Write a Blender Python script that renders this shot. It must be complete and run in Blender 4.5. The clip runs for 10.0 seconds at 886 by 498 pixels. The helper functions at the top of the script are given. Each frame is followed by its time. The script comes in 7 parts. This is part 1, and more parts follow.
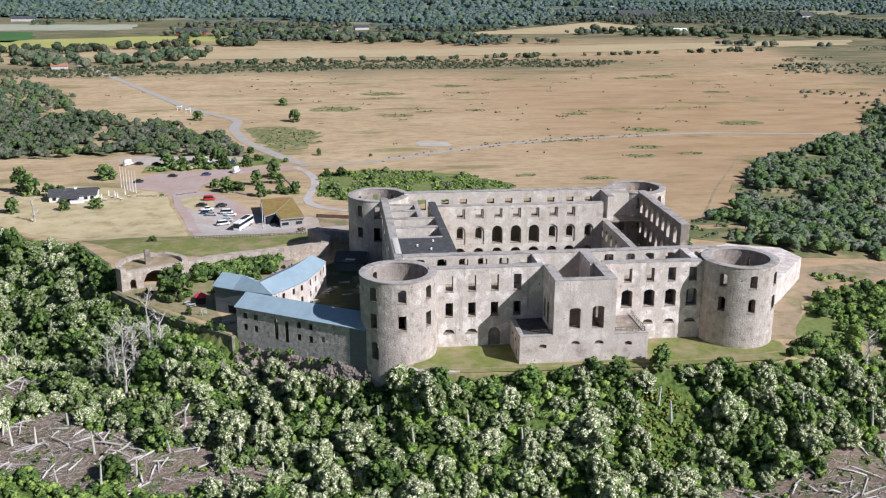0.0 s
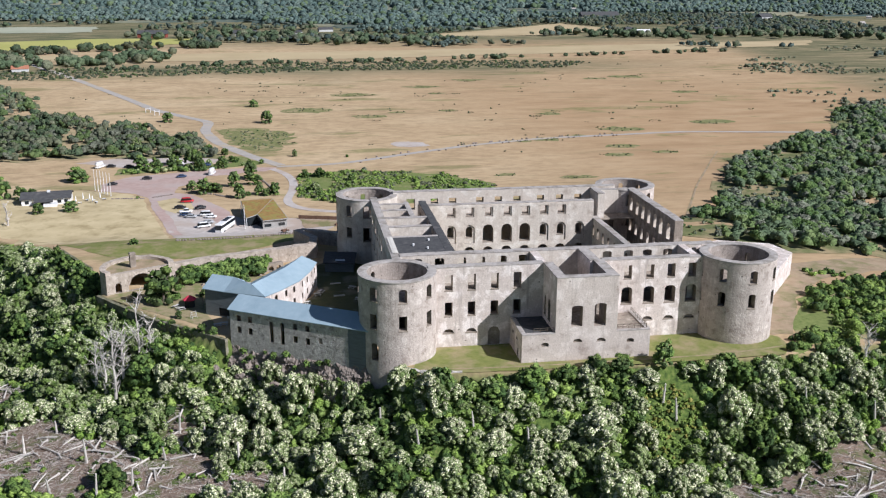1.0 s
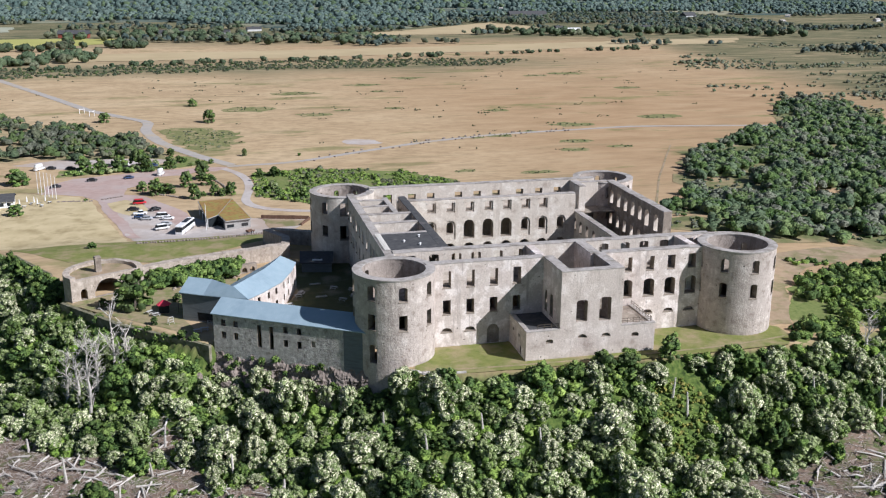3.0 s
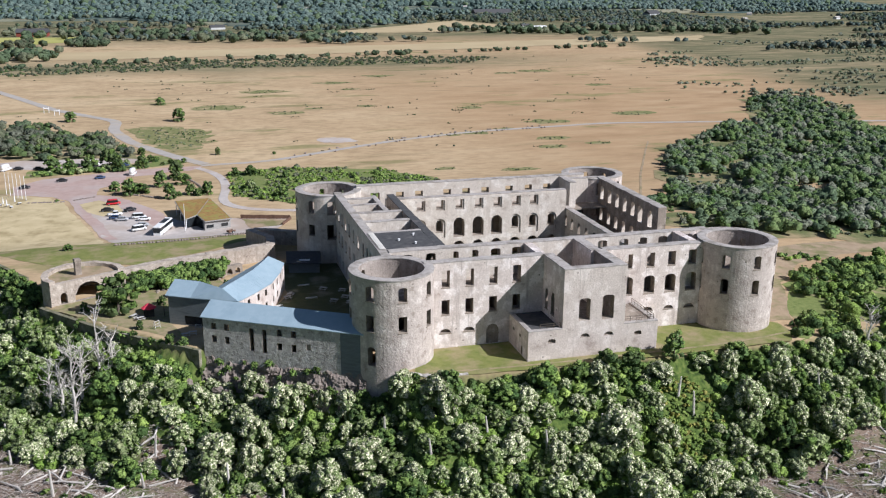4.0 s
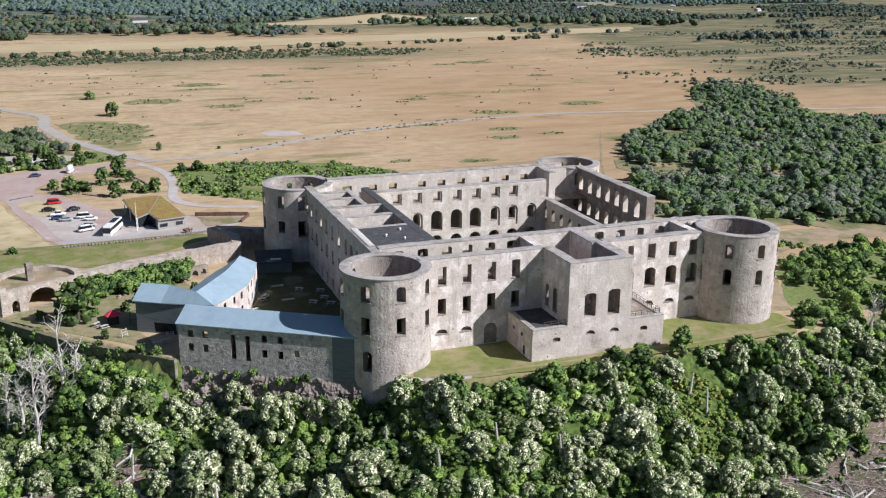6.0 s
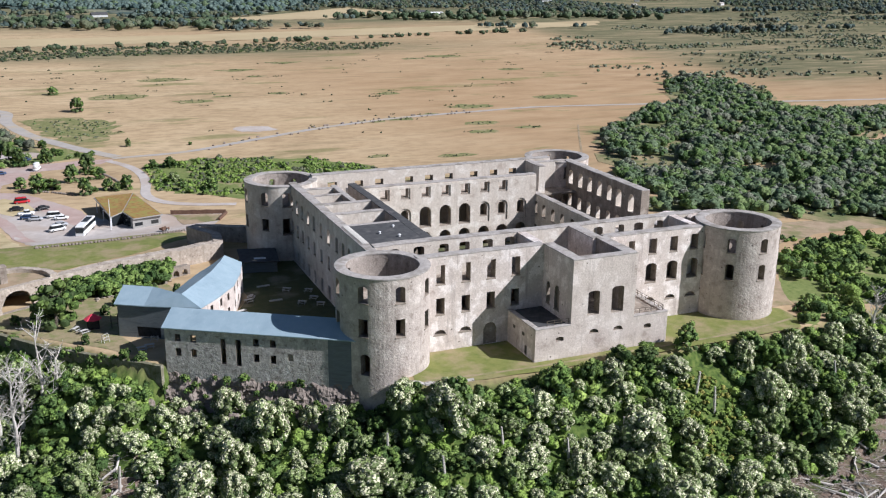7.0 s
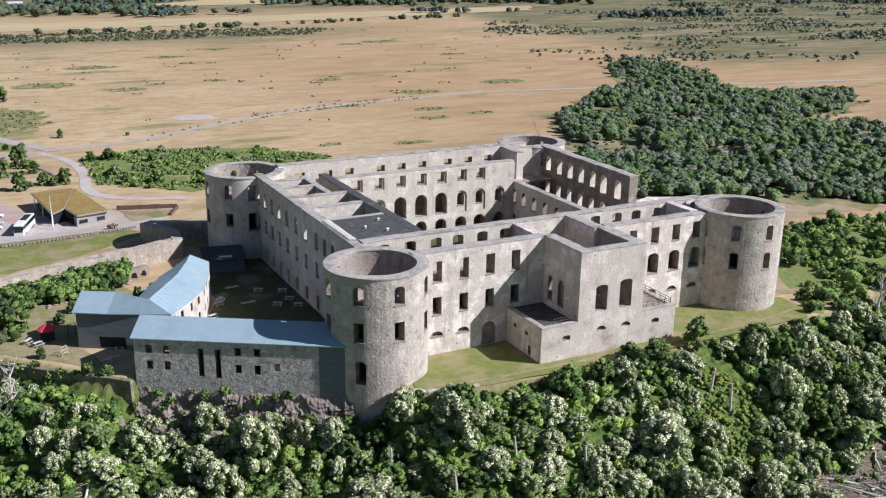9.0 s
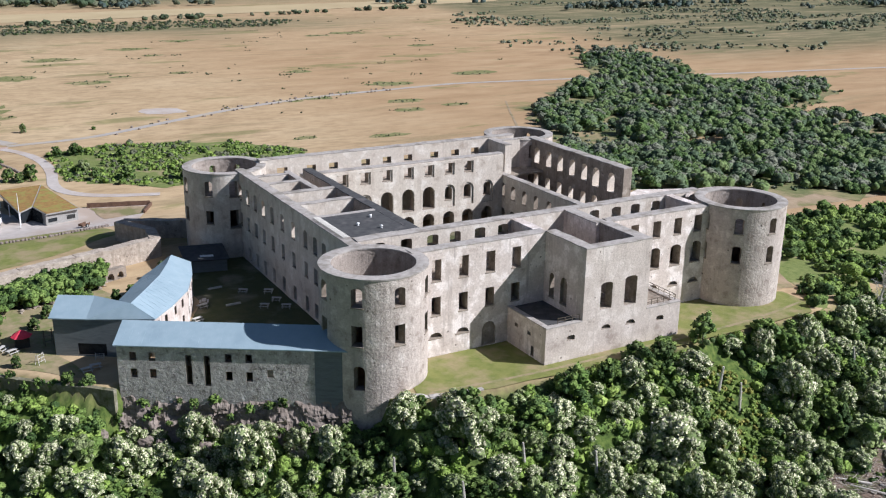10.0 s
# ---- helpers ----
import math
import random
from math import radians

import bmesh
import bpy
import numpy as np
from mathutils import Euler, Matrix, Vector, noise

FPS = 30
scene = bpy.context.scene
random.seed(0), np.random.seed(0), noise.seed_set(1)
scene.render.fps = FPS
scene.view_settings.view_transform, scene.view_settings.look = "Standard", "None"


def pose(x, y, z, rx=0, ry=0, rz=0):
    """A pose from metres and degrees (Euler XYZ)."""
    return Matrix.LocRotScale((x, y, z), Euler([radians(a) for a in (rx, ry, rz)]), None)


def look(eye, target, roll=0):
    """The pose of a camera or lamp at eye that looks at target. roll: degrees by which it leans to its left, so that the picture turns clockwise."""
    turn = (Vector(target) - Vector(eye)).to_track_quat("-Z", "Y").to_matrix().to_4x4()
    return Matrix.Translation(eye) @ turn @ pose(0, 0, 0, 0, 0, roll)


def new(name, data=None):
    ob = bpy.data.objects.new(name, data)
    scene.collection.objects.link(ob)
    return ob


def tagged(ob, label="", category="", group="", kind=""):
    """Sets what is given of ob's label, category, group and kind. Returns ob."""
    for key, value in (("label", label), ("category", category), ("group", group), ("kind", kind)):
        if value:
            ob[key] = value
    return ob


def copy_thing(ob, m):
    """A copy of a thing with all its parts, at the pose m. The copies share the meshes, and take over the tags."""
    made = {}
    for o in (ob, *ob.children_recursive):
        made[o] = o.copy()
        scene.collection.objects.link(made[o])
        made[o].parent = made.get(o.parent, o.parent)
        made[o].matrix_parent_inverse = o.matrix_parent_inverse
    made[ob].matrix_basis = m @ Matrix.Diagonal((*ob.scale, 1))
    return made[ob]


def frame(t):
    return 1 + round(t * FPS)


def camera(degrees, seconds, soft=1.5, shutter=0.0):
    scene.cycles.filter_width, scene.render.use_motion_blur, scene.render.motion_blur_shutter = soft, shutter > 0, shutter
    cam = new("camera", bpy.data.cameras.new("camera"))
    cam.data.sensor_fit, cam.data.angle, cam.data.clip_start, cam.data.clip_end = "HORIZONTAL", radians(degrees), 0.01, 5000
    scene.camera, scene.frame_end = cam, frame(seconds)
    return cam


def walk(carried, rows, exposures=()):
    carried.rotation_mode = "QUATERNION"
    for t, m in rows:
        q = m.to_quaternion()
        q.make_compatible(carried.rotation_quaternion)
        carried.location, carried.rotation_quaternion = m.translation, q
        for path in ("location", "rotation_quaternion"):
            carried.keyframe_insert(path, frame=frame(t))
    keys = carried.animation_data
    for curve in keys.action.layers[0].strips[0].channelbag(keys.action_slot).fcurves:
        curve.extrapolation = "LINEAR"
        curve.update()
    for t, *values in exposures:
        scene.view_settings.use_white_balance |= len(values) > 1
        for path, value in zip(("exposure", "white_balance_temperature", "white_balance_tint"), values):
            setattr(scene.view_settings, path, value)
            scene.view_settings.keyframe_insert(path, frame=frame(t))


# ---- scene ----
cam = camera(48.7, 10.0, soft=1.2)
METRES, EYE, TILT, LEAN, TURN = 100.0, 90.5, 0.0, -1.5, -6.2
ROWS = [
    (0.0, 0.0, 0.0, 0.0, -0.39, -16.77, 1.3),
    (0.5, -0.045, 0.0153, -0.0087, -1.58, -16.71, 1.28),
    (1.0, -0.0887, 0.0336, -0.0177, -2.77, -16.66, 1.26),
    (1.5, -0.1304, 0.0549, -0.0272, -3.93, -16.64, 1.24),
    (2.0, -0.1709, 0.0796, -0.0361, -5.09, -16.64, 1.22),
    (2.5, -0.2103, 0.1072, -0.0461, -6.25, -16.64, 1.18),
    (4.0, -0.3167, 0.2071, -0.0728, -9.64, -16.76, 1.05),
    (4.5, -0.3502, 0.2442, -0.0823, -10.82, -16.8, 0.99),
    (5.0, -0.3816, 0.2834, -0.0917, -11.98, -16.89, 0.96),
    (5.5, -0.4103, 0.325, -0.1007, -13.12, -17.01, 0.92),
    (7.0, -0.485, 0.4563, -0.1268, -16.47, -17.44, 0.79),
    (7.5, -0.5063, 0.5016, -0.1351, -17.59, -17.61, 0.75),
    (8.0, -0.5259, 0.5472, -0.1435, -18.69, -17.79, 0.71),
    (8.5, -0.5446, 0.5934, -0.1516, -19.81, -18.0, 0.67),
    (9.0, -0.5615, 0.6405, -0.1596, -20.95, -18.21, 0.63),
    (9.5, -0.5767, 0.6879, -0.1676, -22.06, -18.43, 0.58),
    (10.0, -0.591, 0.7358, -0.1752, -23.2, -18.67, 0.53),
]
walk(cam, [(t, pose(0, 0, EYE, TILT, LEAN, TURN) @ pose(METRES * x, METRES * y, METRES * z, 90 + pitch, roll, yaw)) for t, x, y, z, yaw, pitch, roll in ROWS],
     [(0.0, 0.28, 5500, 11), (5.0, 0.33, 5500, 11), (10.0, 0.39, 5500, 11)])

# ---- light ----
SUN_AZ, SUN_EL = radians(127.6), radians(37.7)
world = bpy.data.worlds.new("world")
scene.world = world
world.use_nodes = True
wn = world.node_tree.nodes
sky = wn.new("ShaderNodeTexSky")
sky.sky_type, sky.sun_disc = "NISHITA", False
sky.sun_elevation, sky.sun_rotation = SUN_EL, SUN_AZ
world.node_tree.links.new(sky.outputs[0], wn["Background"].inputs[0])
wn["Background"].inputs[1].default_value = 0.038
sun = new("sun", bpy.data.lights.new("sun", "SUN"))
sun.data.energy, sun.data.angle, sun.data.color = 5.0, radians(0.5), (1.0, 0.905, 0.80)
to_sun = Vector((math.sin(SUN_AZ) * math.cos(SUN_EL), math.cos(SUN_AZ) * math.cos(SUN_EL), math.sin(SUN_EL)))
sun.matrix_world = look((60, 100, 300), Vector((60, 100, 300)) - to_sun)

# ---- materials ----


def rgb(c):
    return (*c, 1.0)


def material(name, a, b, scale=1.0, detail=6.0, c=None, c_scale=0.1, c_at=0.6, c_soft=0.08, rough=0.9, bump=0.3,
             bump_scale=4.0, metal=0.0, vary=0.0, stretch=(1, 1, 1), wave=None):
    """Two tones mixed by a fine noise, a third laid over in broad patches, relief, and a change of tone from object to object."""
    m = bpy.data.materials.new(name)
    m.use_nodes = True
    t = m.node_tree
    n, link = t.nodes, t.links.new
    bsdf = n["Principled BSDF"]
    bsdf.inputs["Roughness"].default_value, bsdf.inputs["Metallic"].default_value = rough, metal
    bsdf.inputs["Specular IOR Level"].default_value = 0.25
    co = n.new("ShaderNodeTexCoord")
    mp = n.new("ShaderNodeMapping")
    mp.inputs["Scale"].default_value = stretch
    link(co.outputs["Object"], mp.inputs[0])

    def tex(s, d):
        x = n.new("ShaderNodeTexNoise")
        x.inputs["Scale"].default_value, x.inputs["Detail"].default_value = s, d
        x.inputs["Roughness"].default_value = 0.6
        link(mp.outputs[0], x.inputs["Vector"])
        return x.outputs["Fac"]

    def ramp(src, lo, hi, ca, cb):
        r = n.new("ShaderNodeValToRGB")
        r.color_ramp.elements[0].position, r.color_ramp.elements[1].position = lo, hi
        r.color_ramp.elements[0].color, r.color_ramp.elements[1].color = ca, cb
        link(src, r.inputs[0])
        return r.outputs[0]

    def mix(f, ca, cb):
        x = n.new("ShaderNodeMix")
        x.data_type = "RGBA"
        for v, i in ((f, 0), (ca, 6), (cb, 7)):
            if isinstance(v, tuple):
                x.inputs[i].default_value = v
            else:
                link(v, x.inputs[i])
        return x.outputs[2]

    col = ramp(tex(scale, detail), 0.3, 0.7, rgb(a), rgb(b))
    if c:
        col = mix(ramp(tex(c_scale, 5), c_at - c_soft, c_at + c_soft, (0, 0, 0, 1), (1, 1, 1, 1)), col, rgb(c))
    if vary:
        info = n.new("ShaderNodeObjectInfo")
        hs = n.new("ShaderNodeHueSaturation")
        rng = n.new("ShaderNodeMapRange")
        rng.inputs["To Min"].default_value, rng.inputs["To Max"].default_value = 1 - vary, 1 + vary
        link(info.outputs["Random"], rng.inputs[0])
        link(rng.outputs[0], hs.inputs["Value"])
        link(col, hs.inputs["Color"])
        col = hs.outputs[0]
    link(col, bsdf.inputs["Base Color"])
    if bump:
        b_ = n.new("ShaderNodeBump")
        b_.inputs["Strength"].default_value, b_.inputs["Distance"].default_value = bump, 0.15
        if wave:
            w = n.new("ShaderNodeTexWave")
            w.inputs["Scale"].default_value = wave
            link(mp.outputs[0], w.inputs[0])
            link(w.outputs["Fac"], b_.inputs["Height"])
        else:
            link(tex(bump_scale, 8), b_.inputs["Height"])
        link(b_.outputs[0], bsdf.inputs["Normal"])
    return m


def leaf_material(name, a, b, vary=0.25, grain=3.6, mottle=0.4, tilt=0.8, bloom=None, share=0.5, patch=0.7, clear=0.06):
    """Foliage: tone differs from spray to spray, lump to lump and plant to plant, with blossom in patches; light passes through a little."""
    m = bpy.data.materials.new(name)
    m.use_nodes = True
    n, link = m.node_tree.nodes, m.node_tree.links.new
    bsdf = n["Principled BSDF"]
    bsdf.inputs["Roughness"].default_value, bsdf.inputs["Specular IOR Level"].default_value = 0.75, 0.15
    geo, info, rp = n.new("ShaderNodeNewGeometry"), n.new("ShaderNodeObjectInfo"), n.new("ShaderNodeValToRGB")
    rp.color_ramp.elements[0].color, rp.color_ramp.elements[1].color = rgb(a), rgb(b)
    link(geo.outputs["Random Per Island"], rp.inputs[0])
    hs, rng = n.new("ShaderNodeHueSaturation"), n.new("ShaderNodeMapRange")
    rng.inputs["To Min"].default_value, rng.inputs["To Max"].default_value = 1 - vary, 1 + vary
    link(info.outputs["Random"], rng.inputs[0])
    co, cell = n.new("ShaderNodeTexCoord"), n.new("ShaderNodeTexVoronoi")
    cell.inputs["Scale"].default_value = grain
    link(co.outputs["Object"], cell.inputs["Vector"])
    sep, spot, mul = n.new("ShaderNodeSeparateColor"), n.new("ShaderNodeMapRange"), n.new("ShaderNodeMath")
    link(cell.outputs["Color"], sep.inputs[0])
    spot.inputs["To Min"].default_value, spot.inputs["To Max"].default_value = 1 - mottle, 1 + mottle
    link(sep.outputs[0], spot.inputs[0])
    mul.operation = "MULTIPLY"
    link(rng.outputs[0], mul.inputs[0])
    link(spot.outputs[0], mul.inputs[1])
    col = rp.outputs[0]
    if bloom:
        broad, add, gate, mx = n.new("ShaderNodeTexNoise"), n.new("ShaderNodeMath"), n.new("ShaderNodeMapRange"), n.new("ShaderNodeMix")
        broad.inputs["Scale"].default_value, broad.inputs["Detail"].default_value = patch, 3.0
        link(co.outputs["Object"], broad.inputs["Vector"])
        add.operation = "MULTIPLY_ADD"
        link(broad.outputs["Fac"], add.inputs[0])
        add.inputs[1].default_value = 1.6
        link(sep.outputs[1], add.inputs[2])
        gate.inputs["From Min"].default_value, gate.inputs["From Max"].default_value = 1.8 - share - 0.12, 1.8 - share + 0.12
        link(add.outputs[0], gate.inputs[0])
        mx.data_type = "RGBA"
        link(gate.outputs[0], mx.inputs[0])
        link(col, mx.inputs[6])
        mx.inputs[7].default_value = rgb(bloom)
        col = mx.outputs[2]
    link(mul.outputs[0], hs.inputs["Value"])
    link(col, hs.inputs["Color"])
    # each small spray leans its own way
    off, lean, unit = n.new("ShaderNodeVectorMath"), n.new("ShaderNodeVectorMath"), n.new("ShaderNodeVectorMath")
    off.operation, lean.operation, unit.operation = "SUBTRACT", "MULTIPLY_ADD", "NORMALIZE"
    link(cell.outputs["Color"], off.inputs[0])
    off.inputs[1].default_value = (0.5, 0.5, 0.5)
    link(off.outputs[0], lean.inputs[0])
    lean.inputs[1].default_value = (tilt, tilt, tilt)
    link(geo.outputs["Normal"], lean.inputs[2])
    link(lean.outputs[0], unit.inputs[0])
    link(unit.outputs[0], bsdf.inputs["Normal"])
    link(hs.outputs[0], bsdf.inputs["Base Color"])
    tr, ad = n.new("ShaderNodeBsdfTranslucent"), n.new("ShaderNodeMixShader")
    link(hs.outputs[0], tr.inputs[0])
    ad.inputs[0].default_value = clear
    link(bsdf.outputs[0], ad.inputs[1])
    link(tr.outputs[0], ad.inputs[2])
    link(ad.outputs[0], n["Material Output"].inputs[0])
    return m


def masonry(name, dark, mid, light, stain, pits=0.05, patch=0.22, bump=0.6, bare=0.0):
    """Weathered wall: worn plaster patches over stone, rain streaks, and dark dots that paint the shade in small pits
    and putlog holes.
    """
    m = bpy.data.materials.new(name)
    m.use_nodes = True
    n, link = m.node_tree.nodes, m.node_tree.links.new
    bsdf = n["Principled BSDF"]
    bsdf.inputs["Roughness"].default_value, bsdf.inputs["Specular IOR Level"].default_value = 0.95, 0.15
    co = n.new("ShaderNodeTexCoord")

    def vec(s):
        mp = n.new("ShaderNodeMapping")
        mp.inputs["Scale"].default_value = s
        link(co.outputs["Object"], mp.inputs[0])
        return mp.outputs[0]

    def tex(s, d, stretch=(1, 1, 1), rough=0.65):
        x = n.new("ShaderNodeTexNoise")
        x.inputs["Scale"].default_value, x.inputs["Detail"].default_value, x.inputs["Roughness"].default_value = s, d, rough
        link(vec(stretch), x.inputs["Vector"])
        return x.outputs["Fac"]

    def ramp(src, *stops):
        r = n.new("ShaderNodeValToRGB")
        while len(r.color_ramp.elements) < len(stops):
            r.color_ramp.elements.new(0.5)
        for e, (q, c) in zip(r.color_ramp.elements, stops):
            e.position, e.color = q, rgb(c)
        link(src, r.inputs[0])
        return r.outputs[0]

    def mix(f, x, y, kind="MIX"):
        k = n.new("ShaderNodeMix")
        k.data_type, k.blend_type = "RGBA", kind
        for v, i in ((f, 0), (x, 6), (y, 7)):
            if isinstance(v, (tuple, float)):
                k.inputs[i].default_value = v
            else:
                link(v, k.inputs[i])
        return k.outputs[2]

    col = ramp(tex(patch, 10), (0.35 + bare, dark), (0.455 + bare, mid), (0.53 + bare, mid), (0.63 + bare, light))
    grain = ramp(tex(2.6, 8), (0.3, (0.82, 0.81, 0.80)), (0.7, (1.08, 1.08, 1.08)))
    col = mix(1.0, col, grain, "MULTIPLY")
    streak = ramp(tex(0.5, 6, (1.6, 1.6, 0.16)), (0.54, (0, 0, 0)), (0.70, (0.75, 0.75, 0.75)))
    col = mix(streak, col, rgb(stain))
    v = n.new("ShaderNodeTexVoronoi")
    v.inputs["Scale"].default_value = 0.75
    v.inputs["Randomness"].default_value = 1.0
    link(vec((1, 1, 1)), v.inputs["Vector"])
    # The dots have no depth: the dark inside a hole is colour only.
    pit = ramp(v.outputs["Distance"], (pits * 1.6, (1, 1, 1)), (pits * 2.6, (0, 0, 0)))
    some = ramp(tex(0.45, 4), (0.50, (0, 0, 0)), (0.62, (1, 1, 1)))
    pit = mix(1.0, pit, some, "MULTIPLY")
    col = mix(pit, col, rgb(tuple(c * 0.35 for c in dark)))
    link(col, bsdf.inputs["Base Color"])
    st = n.new("ShaderNodeTexVoronoi")
    st.inputs["Scale"].default_value = 1.9
    link(vec((1, 1, 1.5)), st.inputs["Vector"])
    add = n.new("ShaderNodeMath")
    add.operation = "MULTIPLY_ADD"
    link(st.outputs["Distance"], add.inputs[0])
    add.inputs[1].default_value = -0.22
    link(tex(1.5, 10), add.inputs[2])
    b_ = n.new("ShaderNodeBump")
    b_.inputs["Strength"].default_value, b_.inputs["Distance"].default_value = bump, 0.16
    link(add.outputs[0], b_.inputs["Height"])
    link(b_.outputs[0], bsdf.inputs["Normal"])
    return m


PLASTER = masonry("lime_plaster", (0.43, 0.355, 0.31), (0.64, 0.565, 0.515), (0.86, 0.79, 0.75), (0.36, 0.305, 0.275), 0.06, 0.30, 0.55, -0.03)
TOWERSTONE = masonry("tower_plaster", (0.35, 0.295, 0.26), (0.515, 0.45, 0.405), (0.66, 0.595, 0.545), (0.36, 0.31, 0.275), 0.062, 0.5, 0.9)
BLOCKPLASTER = masonry("grey_plaster", (0.41, 0.345, 0.305), (0.585, 0.515, 0.465), (0.72, 0.65, 0.60), (0.35, 0.30, 0.265), 0.06, 0.25, 0.5)
# Bare rubble stone, darkened further so interiors get some shade from colour.
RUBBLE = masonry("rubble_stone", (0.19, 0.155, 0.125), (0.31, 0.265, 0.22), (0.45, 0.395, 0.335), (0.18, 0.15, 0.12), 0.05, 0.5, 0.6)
COURT = masonry("court_plaster", (0.46, 0.395, 0.335), (0.62, 0.56, 0.49), (0.75, 0.70, 0.635), (0.44, 0.38, 0.32), 0.04, 0.3, 0.4)
FORTSTONE = masonry("fort_stone", (0.30, 0.25, 0.205), (0.46, 0.395, 0.33), (0.60, 0.53, 0.455), (0.30, 0.255, 0.205), 0.06, 0.7, 1.0)
# Bare inner stone; its darker tone also deepens the shade inside.
BARESTONE = masonry("bare_stone", (0.24, 0.205, 0.18), (0.36, 0.315, 0.28), (0.47, 0.415, 0.37), (0.22, 0.19, 0.165), 0.05, 0.5, 0.8)
# Mossy stone, darkened beyond the moss to paint in the walls' shade.
MOSSYSHADE = masonry("mossy_shaded_stone", (0.10, 0.11, 0.055), (0.20, 0.19, 0.13), (0.33, 0.31, 0.25), (0.09, 0.11, 0.04), 0.05, 0.5, 0.8)
WINGSTONE = masonry("wing_stone", (0.27, 0.245, 0.225), (0.49, 0.46, 0.43), (0.70, 0.67, 0.63), (0.30, 0.275, 0.25), 0.065, 0.9, 1.2)
COPING = material("coping_concrete", (0.33, 0.30, 0.275), (0.49, 0.455, 0.425), 1.2, 9, (0.26, 0.235, 0.205), 0.35, 0.56, bump=0.2)
FELT = material("roof_felt", (0.055, 0.055, 0.06), (0.10, 0.10, 0.10), 0.8, 8, (0.14, 0.13, 0.13), 0.3, 0.66, bump=0.15)
METAL = material("blue_grey_sheet", (0.285, 0.375, 0.435), (0.33, 0.42, 0.48), 0.6, 6, (0.265, 0.35, 0.41), 0.2, 0.6, rough=0.5, bump=0.1)
CLAD = material("grey_cladding", (0.14, 0.158, 0.166), (0.195, 0.215, 0.225), 1.2, 6, (0.125, 0.14, 0.148), 0.3, 0.6, bump=0.3, bump_scale=3, stretch=(1, 1, 6))
# Near-black that stands in for the unlit space behind openings.
DARK = material("dark_inside", (0.02, 0.02, 0.02), (0.05, 0.05, 0.05), 1.0, bump=0)
ROCK = material("limestone_rock", (0.16, 0.13, 0.11), (0.33, 0.28, 0.245), 0.5, 10, (0.20, 0.17, 0.15), 0.3, 0.56, bump=1.0, bump_scale=0.9, stretch=(1, 1, 2.5))
LAWN = material("lawn", (0.145, 0.175, 0.042), (0.235, 0.235, 0.075), 0.5, 8, (0.31, 0.255, 0.14), 0.16, 0.55, 0.09, bump=0.3, bump_scale=5)
# Lawn darkened for the yards: part of their shade is in the colour.
SHADEDLAWN = material("shaded_court_lawn", (0.07, 0.085, 0.035), (0.11, 0.11, 0.05), 0.5, 8, (0.26, 0.22, 0.16), 0.12, 0.6, 0.1, bump=0.3, bump_scale=5)
DIRT = material("sandy_soil", (0.302, 0.223, 0.143), (0.403, 0.311, 0.210), 0.4, 9, (0.202, 0.193, 0.084), 0.14, 0.55, 0.08, bump=0.3)
TRODDEN = material("trodden_grass", (0.26, 0.22, 0.12), (0.36, 0.29, 0.18), 0.8, 9, (0.20, 0.21, 0.08), 0.3, 0.55, 0.08, bump=0.3)
BLEACHED = material("bleached_grass", (0.45, 0.365, 0.205), (0.60, 0.50, 0.305), 0.12, 9, (0.34, 0.27, 0.14), 0.15, 0.60, 0.1, bump=0.3)
PATCHY = material("patchy_grass", (0.12, 0.145, 0.048), (0.26, 0.245, 0.105), 0.5, 10, (0.43, 0.33, 0.195), 0.16, 0.60, 0.12, bump=0.3)
ROUGH = material("rough_grass", (0.12, 0.165, 0.042), (0.23, 0.255, 0.085), 0.7, 9, (0.36, 0.29, 0.17), 0.12, 0.62, 0.08, bump=0.4)
WOODFLOOR = material("wood_floor", (0.10, 0.125, 0.045), (0.20, 0.20, 0.085), 0.2, 9, (0.36, 0.28, 0.16), 0.06, 0.56, 0.08, bump=0.4)
DRYFLOOR = material("dry_wood_floor", (0.16, 0.165, 0.075), (0.30, 0.26, 0.14), 0.2, 9, (0.40, 0.31, 0.18), 0.05, 0.52, 0.06, bump=0.4)
GRAVEL = material("grey_gravel", (0.44, 0.395, 0.365), (0.56, 0.51, 0.475), 0.5, 9, (0.43, 0.35, 0.29), 0.06, 0.55, 0.1, bump=0.2)
REDGRAVEL = material("reddish_gravel", (0.39, 0.28, 0.245), (0.49, 0.37, 0.325), 0.3, 9, (0.46, 0.39, 0.36), 0.05, 0.58, 0.1, bump=0.2)
ASPHALT = material("worn_asphalt", (0.36, 0.33, 0.30), (0.46, 0.42, 0.38), 0.3, 8, (0.46, 0.38, 0.27), 0.08, 0.6, 0.1, bump=0.15)
BARK = material("bark", (0.09, 0.075, 0.06), (0.17, 0.14, 0.11), 3, 8, bump=0.6, bump_scale=8)
DEADWOOD = material("dead_wood", (0.44, 0.40, 0.36), (0.66, 0.62, 0.57), 2, 8, bump=0.5, bump_scale=8, vary=0.2)
LEAF_D = leaf_material("leaf_dark", (0.034, 0.066, 0.019), (0.085, 0.132, 0.039), tilt=1.3)
LEAF_M = leaf_material("leaf_mid", (0.082, 0.138, 0.030), (0.185, 0.254, 0.069), tilt=1.3)
LEAF_G = leaf_material("leaf_grey_green", (0.158, 0.202, 0.084), (0.290, 0.321, 0.158), tilt=1.3)
LEAF_B = leaf_material("leaf_blossom", (0.117, 0.162, 0.056), (0.225, 0.275, 0.117), 0.18, 4.6, 0.35, 1.4, (0.69, 0.665, 0.465), 0.33)
